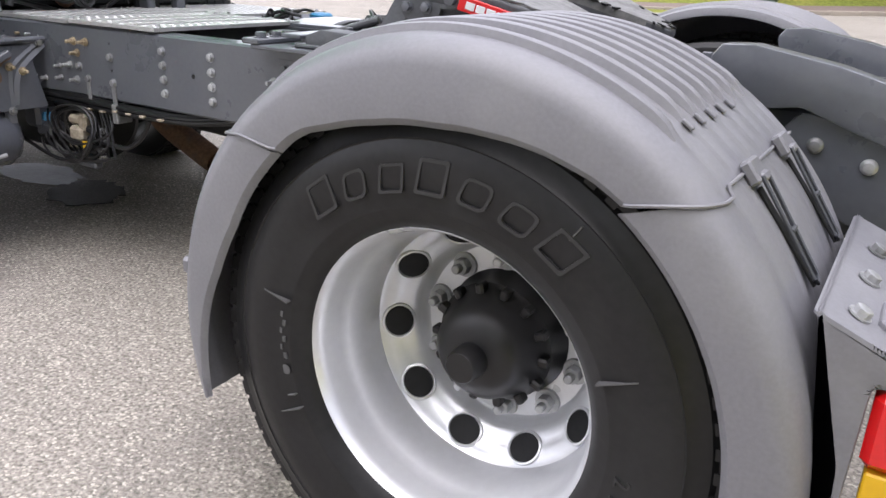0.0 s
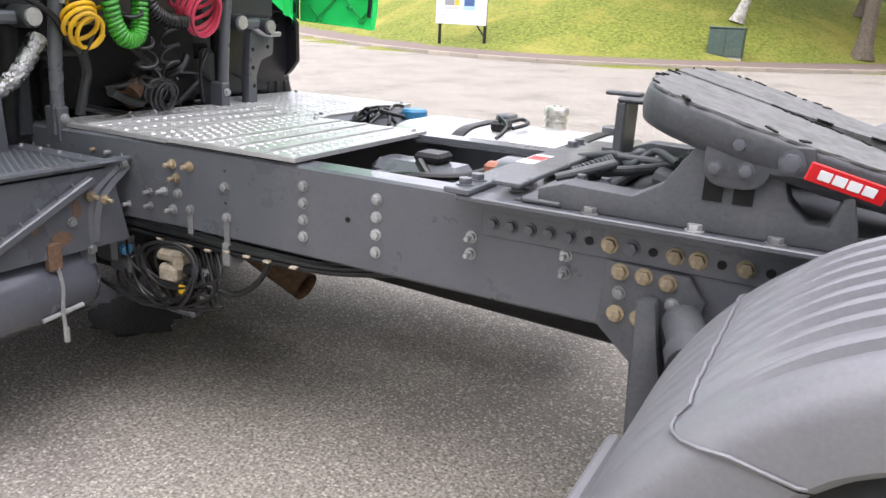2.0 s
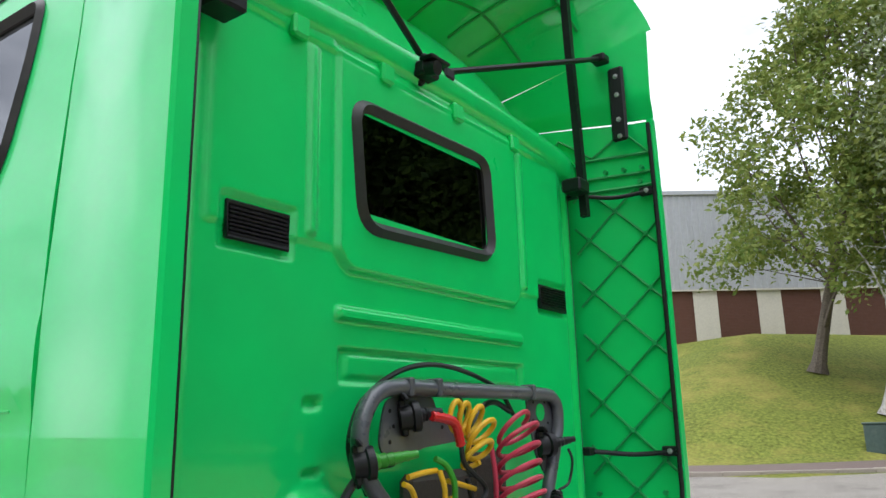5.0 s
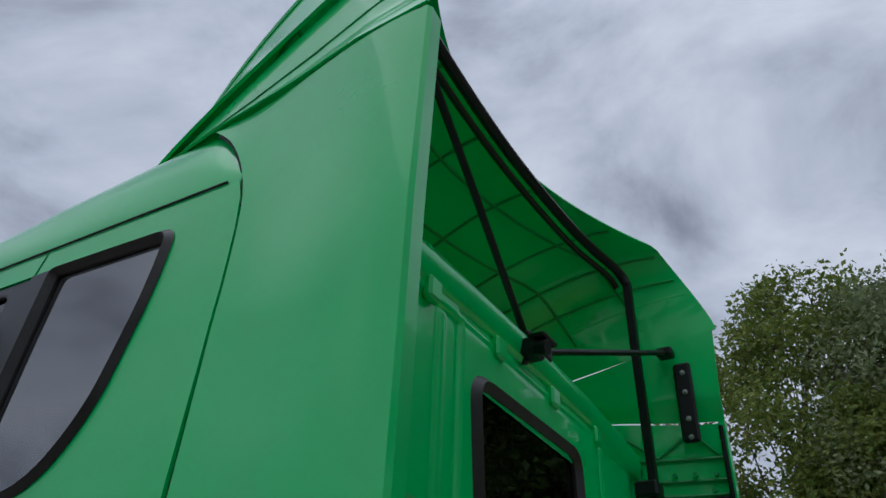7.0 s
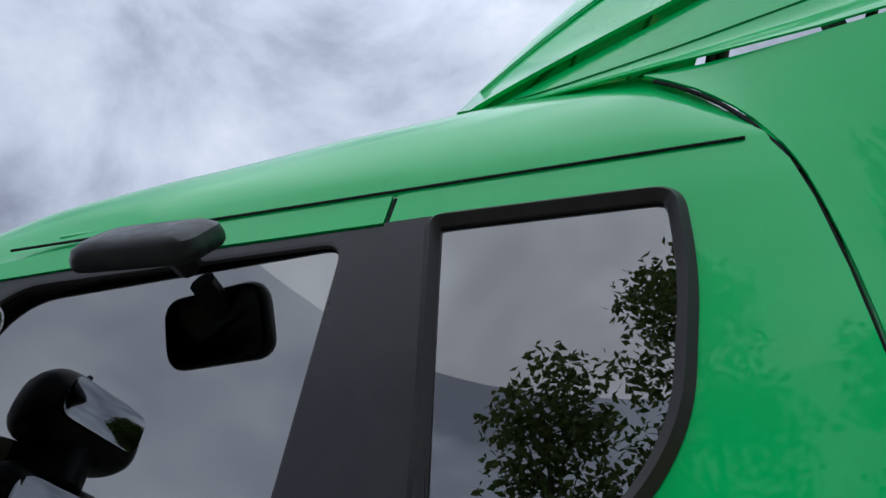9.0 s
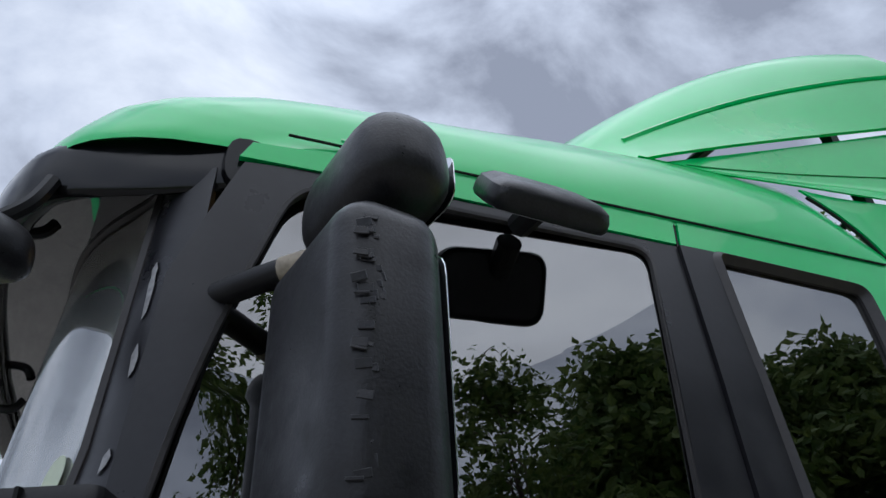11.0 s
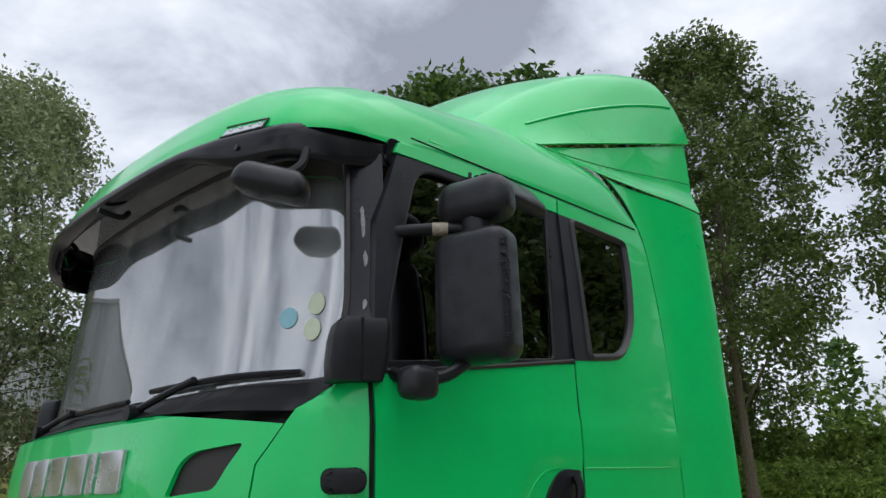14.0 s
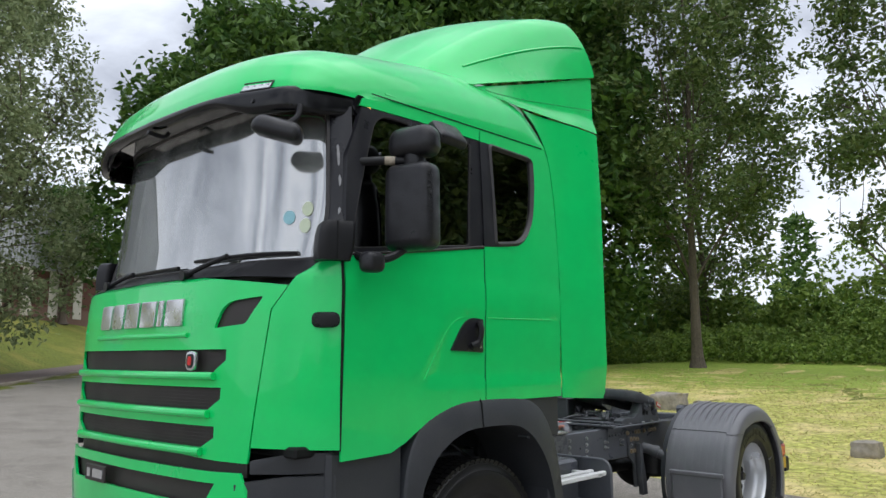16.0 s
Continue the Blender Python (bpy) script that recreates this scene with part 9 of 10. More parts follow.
# side fairing under each flank: from the slot below the spoiler down to the deflector's top, with a flared lower lip
for s in (-1, 1):
    def fairing(u, v):
        top = spoiler(s * 1.0, u)
        x = -3.59 + (DX + 3.59) * u
        low = Vector((x, s * line_at(UP_OUT, x), line_at(UP_LOW, x)))
        slot = 0.008 + 0.018 * math.sin(math.pi * min(1.0, u * 1.1)) * (1 - 0.6 * u)
        top = Vector((x + (top.x - x) * 0.6, s * (abs(top.y) - 0.022), max(top.z - slot, low.z + 0.002)))
        p = low.lerp(top, v)
        p.y -= s * 0.030 * step01(0.0, 0.45, u) * (1 - step01(0.30, 0.0, v)) * (1 - v)
        return p
    fair = part("upper_side_piece", grid(40, 20, fairing, thick=(0, -s * 0.006, 0)), GREEN, truck, "green upper side fairing", angle=0.9)
    # crease drawn as a thin bar of the darker, shaded green
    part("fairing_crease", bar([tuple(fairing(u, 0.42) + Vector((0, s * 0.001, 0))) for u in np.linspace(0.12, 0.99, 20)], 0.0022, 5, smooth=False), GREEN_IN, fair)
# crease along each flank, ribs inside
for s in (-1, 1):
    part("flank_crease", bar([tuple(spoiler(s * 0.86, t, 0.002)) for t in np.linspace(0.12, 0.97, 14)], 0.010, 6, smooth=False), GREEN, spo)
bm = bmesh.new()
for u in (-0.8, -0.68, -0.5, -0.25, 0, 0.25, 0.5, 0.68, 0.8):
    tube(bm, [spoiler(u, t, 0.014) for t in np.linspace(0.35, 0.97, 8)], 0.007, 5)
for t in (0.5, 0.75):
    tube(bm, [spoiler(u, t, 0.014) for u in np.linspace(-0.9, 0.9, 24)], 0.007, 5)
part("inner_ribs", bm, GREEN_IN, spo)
# black hoop inside the spoiler with its upright legs, and straight ties down to the cab
hoop = part("spoiler_hoop", bar([(-2.80, 0.985, 3.70), (-2.83, 0.93, 3.765), (-2.90, 0.6, 3.80), (-2.93, 0.0, 3.81), (-2.90, -0.6, 3.80), (-2.83, -0.93, 3.765), (-2.80, -0.985, 3.70)], 0.022, 10), BLACK, truck, "black tube hoop under the spoiler")
part("hoop_liner", bar([(-2.845, 0.97, 3.69), (-2.87, 0.90, 3.735), (-2.94, 0.6, 3.765), (-2.97, 0.0, 3.775), (-2.94, -0.6, 3.765), (-2.87, -0.90, 3.735), (-2.845, -0.97, 3.69)], 0.014, 8), BLACK, hoop)
for s in (-1, 1):
    st = part("spoiler_stay", bar([(-2.80, s * 0.985, 3.71), (-2.80, s * 1.0, 3.4), (-2.795, s * 1.02, 3.0), (-2.79, s * 1.03, 2.63)], 0.024, 4, smooth=False), BLACK, hoop, "black upright spoiler stay")
    part("clamp", boxes((-2.84, -2.75, s * 0.95 - 0.04, s * 0.95 + 0.06, 2.72, 2.78), bevel=0.008), BLACK, st)
    part("tie", bar([(-2.85, s * 0.06, 2.965), (-2.77, s * 0.56, 3.165), (-2.695, s * 1.07, 3.372)], 0.012, 8, smooth=False), BLACK, st)
    part("tie_foot", boxes((-2.73, -2.66, s * 1.10 - 0.035, s * 1.10 + 0.03, 3.36, 3.40), bevel=0.008), BLACK, st)
    part("tie_foot", boxes((-2.87, -2.82, s * 0.06 - 0.03, s * 0.06 + 0.03, 2.93, 2.975), bevel=0.008), BLACK, st)

# ---- wheel arches, flaps and lower side ----
for s in (-1, 1):
    yo = 1.205
    bm = bmesh.new()
    outer_a = [(-4.32, 0.62), (-4.31, 0.95), (-4.26, 1.14), (-4.16, 1.255), (-3.98, 1.325), (-3.8, 1.35), (-3.5, 1.35), (-3.32, 1.33), (-3.17, 1.25), (-3.06, 1.08), (-3.0, 0.86), (-2.97, 0.62)]
    inner_a = [(-4.22, 0.62), (-4.21, 0.88), (-4.16, 1.0), (-4.07, 1.10), (-3.94, 1.17), (-3.8, 1.2), (-3.52, 1.2), (-3.38, 1.17), (-3.26, 1.09), (-3.16, 0.96), (-3.10, 0.80), (-3.07, 0.62)]
    oa, ia = [[(p_.x, p_.y) for p_ in smooth_line([(x, z, 0) for x, z in ring], 4)] for ring in (outer_a, inner_a)]
    rows = []
    for (x0, z0), (x1, z1) in zip(oa, ia):
        rows.append([bm.verts.new((x0, s * (yo - 0.16), z0)), bm.verts.new((x0, s * (yo - 0.012), z0)), bm.verts.new((x0 * 0.9 + x1 * 0.1, s * yo, z0 * 0.9 + z1 * 0.1)), bm.verts.new((x1, s * (yo + 0.012), z1)), bm.verts.new((x1, s * (yo - 0.02), z1)), bm.verts.new((x1, s * (yo - 0.45), z1))])
    for a, b in zip(rows, rows[1:]):
        for k in range(5):
            bm.faces.new((a[k], a[k + 1], b[k + 1], b[k]))
    bmesh.ops.recalc_face_normals(bm, faces=bm.faces[:])
    arch = part("wheel_arch", bm, GUARD_DARK, truck, "dark grey plastic front wheel arch", angle=0.7)
    part("arch_joint", bar([(-3.745, s * (yo - 0.01), 1.352), (-3.745, s * (yo + 0.004), 1.33), (-3.74, s * (yo + 0.012), 1.205)], 0.005, 6, smooth=False), DARK, arch)
    # filler between arch and door, and the flap behind the wheel
    part("arch_top", boxes((-4.0, -2.98, min(s * 0.75, s * 1.17), max(s * 0.75, s * 1.17), 1.30, 1.345), (-3.3, -2.99, min(s * 1.10, s * 1.185), max(s * 1.10, s * 1.185), 1.10, 1.34), bevel=0.01), GUARD_DARK, arch)
    part("rear_flap", boxes((-3.10, -3.02, min(s * 0.62, s * 1.19), max(s * 0.62, s * 1.19), 0.45, 1.06), bevel=0.02), GUARD_DARK, arch, "dark plastic flap behind the wheel")
    rnd = random.Random(3)
    for k in range(8):
        y = s * (0.68 + 0.065 * k)
        part("flap_rib", boxes((-3.025, -3.008, y - 0.012, y + 0.012, 0.55, 1.02), bevel=0.006), GUARD_DARK, arch)
    part("lower_door_fill", boxes((-4.76, -4.3, min(s * 1.10, s * 1.175), max(s * 1.10, s * 1.175), 0.55, 1.165), bevel=0.02), GUARD_DARK, truck, "dark plastic entry step housing")
    part("entry_step", boxes((-4.72, -4.34, min(s * 1.15, s * 1.2), max(s * 1.15, s * 1.2), 0.78, 0.82), (-4.72, -4.34, min(s * 1.15, s * 1.2), max(s * 1.15, s * 1.2), 0.5, 0.54), bevel=0.008), GUARD_DARK, truck)
# underside of the cab, floor and tunnel
part("cab_floor", boxes((-4.9, -4.3, -1.12, 1.12, 1.14, 1.19), (-4.3, -2.92, -1.12, -0.5, 1.36, 1.42), (-4.3, -2.92, 0.5, 1.12, 1.36, 1.42), (-4.3, -2.92, -0.5, 0.5, 1.46, 1.52), bevel=0.01), DARK, truck)

# ---- inside the cab ----
dash = part("dashboard", boxes((-4.86, -4.42, -1.02, 1.02, 1.55, 1.99), (-4.50, -4.34, -0.1, 0.9, 1.5, 1.95), bevel=0.06), INTERIOR, truck, "grey dashboard")
rw_ = bmesh.new()
tube(rw_, [(0.21 * math.cos(a), 0.21 * math.sin(a), 0) for a in [2 * math.pi * k / 32 for k in range(32)]], 0.016, 8, closed=True)
box(rw_, -0.2, 0.2, -0.02, 0.02, -0.015, 0.015)
box(rw_, -0.06, 0.06, -0.06, 0.06, -0.02, 0.02, bevel=0.01)
sw_ = part("steering_wheel", rw_, PILLAR, truck, "black steering wheel")
sw_.matrix_basis = Matrix.Translation((-4.30, 0.55, 2.03)) @ Matrix.Rotation(radians(38), 4, "Y")
for y in (-0.58, 0.58):
    bm = boxes((-4.15, -3.62, y - 0.25, y + 0.25, 1.72, 1.86), (-3.74, -3.60, y - 0.24, y + 0.24, 1.84, 2.42), (-3.73, -3.62, y - 0.14, y + 0.14, 2.44, 2.62), bevel=0.05)
    part("seat", bm, SEAT, truck, "dark cloth driver's seat")
part("bunk", boxes((-3.5, -2.91, -1.08, 1.08, 1.6, 1.95), bevel=0.05), SEAT, truck)
part("headlining", grid(24, 24, lambda s, t: ((lambda y, x: (x, y, max(2.72, roof_point(x, y) - 0.07)))(ROOF_EDGE * 0.96 * math.sin((s - 0.5) * math.pi * 0.95), line_at(FRONT_EDGE, ROOF_EDGE * 0.96 * abs(math.sin((s - 0.5) * math.pi * 0.95))) + 0.32 + (-2.9 - (line_at(FRONT_EDGE, ROOF_EDGE * 0.96 * abs(math.sin((s - 0.5) * math.pi * 0.95))) + 0.32)) * t))), INTERIOR, truck)
part("curtain_rail", boxes((-3.62, -3.58, -1.08, 1.08, 2.70, 2.73)), INTERIOR, truck)
cl = part("cab_lamp", boxes((-4.02, -3.90, -0.62, -0.51, 3.085, 3.12), bevel=0.01), LAMP_ROOM, truck, "lit amber cab ceiling lamp")
part("cab_lamp", boxes((-3.05, -3.0, -0.98, -0.94, 2.465, 2.52), bevel=0.01), LAMP_ROOM, truck, "lit amber bunk lamp")
part("paper", boxes((-4.553, -4.473, -1.159, -1.157, 2.104, 2.182)), material("pale_green_paper", (0.42, 0.60, 0.55), rough=0.6, vary=0.05), truck, "pale green paper in the door window")
# a folded cloth or curtain by the far windscreen edge
part("curtain", boxes((-4.72, -4.62, 0.93, 1.0, 2.0, 2.62), bevel=0.03), INTERIOR, truck, "grey tied-back curtain")

# ---- mirrors ----
def rounded_plate(x0, x1, hy, hz, r):
    bm = bmesh.new()
    prism(bm, rounded([(-hy, -hz), (hy, -hz), (hy, hz), (-hy, hz)], r), lambda u, v, w: (x0 + w, u, v), x1 - x0, bevel=0.0005)
    return bm


for s in (-1, 1):
    def tilt_box(name, c, size, rz, bev, label, rx=0.0, parent=None, taper=0.0):
        bm = boxes((-size[0] / 2, size[0] / 2, -size[1] / 2, size[1] / 2, -size[2] / 2, size[2] / 2))
        for v in bm.verts:
            if v.co.z > 0:
                v.co.x *= 1 - taper
                v.co.y *= 1 - taper * 0.5
        bmesh.ops.bevel(bm, geom=bm.edges[:], offset=bev, segments=5, profile=0.5, affect="EDGES")
        o = part(name, bm, MIRROR_BLACK, parent or truck, label, angle=0.9)
        o.matrix_basis = Matrix.Translation((c[0], s * abs(c[1]), c[2])) @ Matrix.Rotation(-s * radians(rz), 4, "Z") @ Matrix.Rotation(radians(rx), 4, "X")
        return o
    mm = tilt_box("door_mirror", (-4.432, 1.372, 2.288), (0.15, 0.265, 0.42), 12, 0.05, "large black door mirror housing with torn tape", taper=0.04)
    mg = part("mirror_glass", rounded_plate(0.0755, 0.0775, 0.105, 0.175, 0.045), MIRROR, mm)
    mt = tilt_box("wide_angle_mirror", (-4.398, 1.352, 2.615), (0.155, 0.27, 0.16), 12, 0.062, "black wide-angle mirror housing with torn tape", taper=0.12)
    part("mirror_glass", rounded_plate(0.078, 0.080, 0.095, 0.045, 0.03), MIRROR, mt)
    part("neck", bar([(0.0, 0.0, -0.14), (0.0, 0.0, -0.05)], 0.055, 12, smooth=False), MIRROR_BLACK, mt)
    # torn tape along the edges
    rnd = random.Random(6)
    bm = bmesh.new()
    for k in range(40):
        z = rnd.uniform(-0.15, 0.17)
        a = rnd.uniform(-0.3, 0.3)
        h = rnd.uniform(0.002, 0.007)
        box(bm, -0.009, 0.009, -0.001, 0.001, -h, h, bevel=0.001, m=Matrix.Translation((-0.042 + rnd.uniform(-0.012, 0.012), s * 0.1265 + rnd.uniform(-0.001, 0.0015), z)) @ Matrix.Rotation(a, 4, "Y") @ Matrix.Rotation(s * 0.5, 4, "Z"))
    part("torn_tape", bm, MIRROR_BLACK, mm, "torn black tape", smooth=False)["kind"] = "stuff"
    bm = bmesh.new()
    for k in range(22):
        box(bm, -0.005, 0.005, -0.011, 0.011, -0.002, 0.002, m=Matrix.Translation((-0.005 + rnd.uniform(-0.02, 0.02), rnd.uniform(-0.06, 0.07), 0.0795 + rnd.uniform(-0.001, 0.001))) @ Matrix.Rotation(rnd.uniform(0, 3), 4, "Z"))
    box(bm, -0.012, -0.004, 0.02, 0.030, 0.074, 0.105, m=Matrix.Rotation(0.1, 4, "X"))
    part("torn_tape", bm, MIRROR_BLACK, mt, "torn black tape", smooth=False)["kind"] = "stuff"
    # arms
    arm = part("mirror_arm", bar([(-4.60, s * 1.10, 2.517), (-4.585, s * 1.16, 2.520), (-4.50, s * 1.25, 2.525), (-4.42, s * 1.33, 2.522)], 0.021, 14), BLACK, truck, "black mirror arm with worn tape")
    part("worn_tape", bar([(-4.50, s * 1.25, 2.525), (-4.465, s * 1.286, 2.524)], 0.0222, 14), BUFF, arm, "worn buff tape")
    arm2 = part("mirror_arm_low", bar([(-4.63, s * 1.18, 2.06), (-4.60, s * 1.27, 2.03), (-4.52, s * 1.32, 2.045), (-4.44, s * 1.345, 2.10)], 0.020, 10), BLACK, truck, "black lower mirror arm")
    bm = boxes((-0.055, 0.055, -0.045, 0.045, -0.05, 0.045), bevel=0.04, seg=5)
    kn = part("camera_ball", bm, MIRROR_BLACK, arm2, "black camera ball")
    kn.matrix_basis = Matrix.Translation((-4.668, s * 1.352, 2.008))
    # kerb mirror over the door window: a flat shell on a short foot, its face turned in and down
    km_at = Matrix.Translation((-4.068, s * 1.268, 2.742)) @ Matrix.Rotation(s * radians(-4), 4, "Z")
    bm = bmesh.new()
    rings = []
    for k, (grow, h) in enumerate(((0.45, 0.034), (0.80, 0.030), (0.95, 0.020), (1.0, 0.004), (1.0, -0.010), (0.96, -0.017))):
        ring = rounded([(-0.122 * grow, -0.070 * grow), (0.118 * grow, -0.078 * grow), (0.122 * grow, 0.078 * grow), (-0.112 * grow, 0.074 * grow)], 0.045 * grow, 6)
        rings.append([bm.verts.new((u, v, h)) for u, v in ring])
    for ra, rb in zip(rings, rings[1:]):
        for j in range(len(ra)):
            bm.faces.new((ra[j], ra[(j + 1) % len(ra)], rb[(j + 1) % len(ra)], rb[j]))
    bm.faces.new(rings[0])
    bm.faces.new(rings[-1])
    bmesh.ops.recalc_face_normals(bm, faces=bm.faces[:])
    km = part("kerb_mirror", bm, MIRROR_BLACK, truck, "flat black kerb mirror above the door window", angle=0.7)
    km.matrix_basis = km_at @ Matrix.Rotation(s * radians(-52), 4, "X")
    bm = bmesh.new()
    prism(bm, rounded([(-0.108, -0.060), (0.105, -0.065), (0.108, 0.066), (-0.100, 0.062)], 0.035, 6), lambda u, v, w: (u, v, -0.0175 - w), 0.002)
    part("mirror_glass", bm, DARK_MIRROR, km)
    part("foot", bar([(0.02, s * -0.03, -0.005), (0.02, s * -0.06, -0.035), (0.02, s * -0.086, -0.062)], 0.026, 10), BLACK, km)
    # front mirror, left side only on this lorry
    if s < 0:
        fm = tilt_box("front_mirror", (-4.96, 1.02, 2.632), (0.15, 0.25, 0.095), 40, 0.042, "black front mirror hanging before the windscreen", taper=0.25)
        fm.matrix_basis = fm.matrix_basis @ Matrix.Rotation(radians(16), 4, "X")
        part("stalk", bar([(0.0, -0.04, 0.04), (0.03, -0.06, 0.09), (0.05, -0.05, 0.15)], 0.014, 8), BLACK, fm)
# ---- behind the cab: lamp, cab mounts, hose rack and coiled lines ----
RX = -2.72


def rack():
    yz = [(-0.40, 0.93), (-0.387, 1.198), (-0.367, 1.382), (-0.357, 1.48), (-0.391, 1.529), (-0.463, 1.598), (-0.502, 1.654), (-0.516, 1.722), (-0.499, 1.78), (-0.452, 1.831), (-0.361, 1.851), (-0.1, 1.85), (0.2, 1.85), (0.45, 1.848), (0.51, 1.835), (0.54, 1.80), (0.536, 1.729), (0.494, 1.632), (0.439, 1.506), (0.413, 1.349), (0.395, 1.177), (0.38, 0.97)]
    fr = part("hose_rack", bar([(-2.73, y, z) for y, z in yz], 0.023, 12, steps=5), CHASSIS, truck, "bent tube hose rack behind the cab")
    bm = bmesh.new()
    prism(bm, rounded([(-0.43, 1.70, 0.03), (-0.375, 1.645, 0.03), (-0.24, 1.69, 0.02), (-0.05, 1.705, 0.02), (-0.05, 1.77, 0.02), (-0.17, 1.785, 0.02), (-0.19, 1.83, 0.02), (-0.40, 1.83, 0.05)], 0.02), lambda u, v, w: (RX - 0.03 + w, u, v), 0.008, bevel=0.002)
    pn = part("socket_panel", bm, CHASSIS, fr)
    bm = bmesh.new()
    prism(bm, rounded([(0.345, 1.845, 0.02), (0.36, 1.76, 0.03), (0.40, 1.64, 0.02), (0.47, 1.56, 0.03), (0.505, 1.60, 0.03), (0.53, 1.745, 0.02), (0.52, 1.83, 0.03)], 0.02), lambda u, v, w: (RX - 0.03 + w, u, v), 0.008, bevel=0.002)
    pr = part("socket_panel", bm, CHASSIS, fr)
    for y, z in ((-0.385, 1.79), (-0.37, 1.75), (-0.385, 1.71), (-0.15, 1.745), (-0.10, 1.74)):
        again(hole, Matrix.Translation((RX - 0.0215, y, z)) @ FACE_BACK @ Matrix.Scale(0.7, 4), pn)
    for y, z in ((0.39, 1.82), (0.47, 1.82), (0.385, 1.76), (0.49, 1.75)):
        again(hole, Matrix.Translation((RX - 0.0215, y, z)) @ FACE_BACK @ Matrix.Scale(0.6, 4), pr)
    bm = bmesh.new()
    lathe([(0, 0), (0.030, 0), (0.030, 0.002), (0, 0.002)], 20, m=Matrix.Translation((RX - 0.0215, 0.436, 1.787)) @ FACE_BACK, bm=bm)
    part("green_hole", bm, GREEN, pr, "round hole showing the green wall")
    for y, z in ((-0.33, 1.866), (-0.20, 1.868), (0.34, 1.866)):
        part("clamp", boxes((RX - 0.04, RX + 0.018, y - 0.010, y + 0.010, z - 0.040, z + 0.012), bevel=0.005), CHASSIS, fr)
    for y, z in ((-0.395, 0.965), (0.375, 1.01)):
        part("foot", boxes((-2.775, -2.70, y - 0.022, y + 0.022, z - 0.06, z + 0.06), bevel=0.006), CHASSIS, fr, "bolted rack foot")
        bolt("plain", fr, Matrix.Translation((-2.70, y, z + 0.02)) @ FACE_BACK)

    def socket(y, z, mat, turn, label, long=0.10):
        bm = lathe([(0, -0.02), (0.032, -0.02), (0.034, 0.012), (0.042, 0.016), (0.042, 0.034), (0.03, 0.038), (0, 0.038)], 20)
        box(bm, -0.060, -0.034, -0.045, 0.045, 0.022, 0.034, bevel=0.005, m=Matrix.Rotation(radians(-35), 4, "Y"))
        box(bm, -0.048, 0.048, -0.012, 0.012, -0.018, 0.0, bevel=0.004)
        o = part("socket", bm, BLACK, fr, "black connector socket with raised flap")
        o.matrix_basis = Matrix.Translation((RX - 0.005, y, z)) @ Matrix.Rotation(radians(turn), 4, "Z") @ Matrix.Rotation(radians(82), 4, "Y")
        prof = [(0, 0.03), (0.024, 0.03)]
        for k in range(5):
            prof += [(0.021 - 0.002 * k, 0.045 + long * 0.2 * k), (0.017 - 0.0015 * k, 0.05 + long * 0.2 * k)]
        pl = lathe(prof + [(0.010, 0.05 + long), (0, 0.05 + long)], 18)
        part("plug", pl, mat, o, label)
    socket(-0.335, 1.772, BLACK, 50, "black plug", 0.05)
    socket(-0.520, 1.660, LIME, 55, "ribbed green plug", 0.10)
    socket(0.415, 1.675, BLACK, 60, "black plug", 0.08)

    def line(name, mat, label, pts, r=0.006, seg=8):
        part(name, bar(pts, r, seg, steps=7), mat, fr, label)

    def spiral(name, mat, label, pts, rc, turns, r=0.0055, per=16, wob=0.2, seed=1):
        bm = bmesh.new()
        coil(bm, pts, rc, turns, r, per=per, wob=wob, seed=seed)
        part(name, bm, mat, fr, label)
    X = -2.655

    def loops(name, mat, label, turns, r=0.006, per=22, deep=0.8):
        """One loose hand-wound line: each turn has its centre, its radius and the slant of its loop."""
        pts = []
        for i in range((len(turns) - 1) * per + 1):
            k = min(i // per, len(turns) - 2)
            f = (i - k * per) / per
            x, y, z, rad, slant = (p_ + (q_ - p_) * f for p_, q_ in zip(turns[k], turns[k + 1]))
            a = 2 * math.pi * i / per
            c_, s_ = math.cos(a) * rad * 0.76, math.sin(a) * rad * 0.76
            pts.append(Vector((x + s_ * deep * math.cos(radians(slant)), y + c_, z + s_ * 1.25 * math.sin(radians(slant)))))
        bm = bmesh.new()
        tube(bm, pts, r, 8)
        part(name, bm, mat, fr, label)
    bm = bmesh.new()
    tube(bm, smooth_line([(-2.67, -0.296, 1.775), (-2.65, -0.223, 1.757), (-2.65, -0.19, 1.695)], 10), [0.0125 + 0.002 * (k % 2) for k in range(21)], 10)
    part("red_sleeve", bm, RED, fr, "red ribbed cable sleeve")
    bl = "black coiled electric line"
    line("black_line", CABLE, bl, [(-2.65, -0.19, 1.70), (-2.645, -0.185, 1.65), (-2.64, -0.15, 1.62), (-2.63, -0.105, 1.58), (-2.63, -0.12, 1.55), (-2.64, -0.185, 1.53), (-2.65, -0.20, 1.50)], 0.0075)
    loops("black_coil", CABLE, bl, [(-2.64, -0.15, 1.52, 0.055, -25), (-2.64, -0.155, 1.45, 0.062, -22), (-2.64, -0.15, 1.37, 0.060, -25), (-2.64, -0.13, 1.29, 0.055, -20)], 0.0068)
    loops("black_coil", CABLE, bl, [(-2.64, -0.10, 1.255, 0.048, -20), (-2.64, -0.095, 1.19, 0.058, -20), (-2.635, -0.085, 1.125, 0.058, -25), (-2.63, -0.08, 1.075, 0.055, -35)], 0.0068)
    loops("black_coil", CABLE, bl, [(-2.66, 0.035, 1.285, 0.042, 20), (-2.65, 0.030, 1.225, 0.050, 25), (-2.65, 0.030, 1.165, 0.048, 20), (-2.64, 0.02, 1.105, 0.042, 40)], 0.0062)
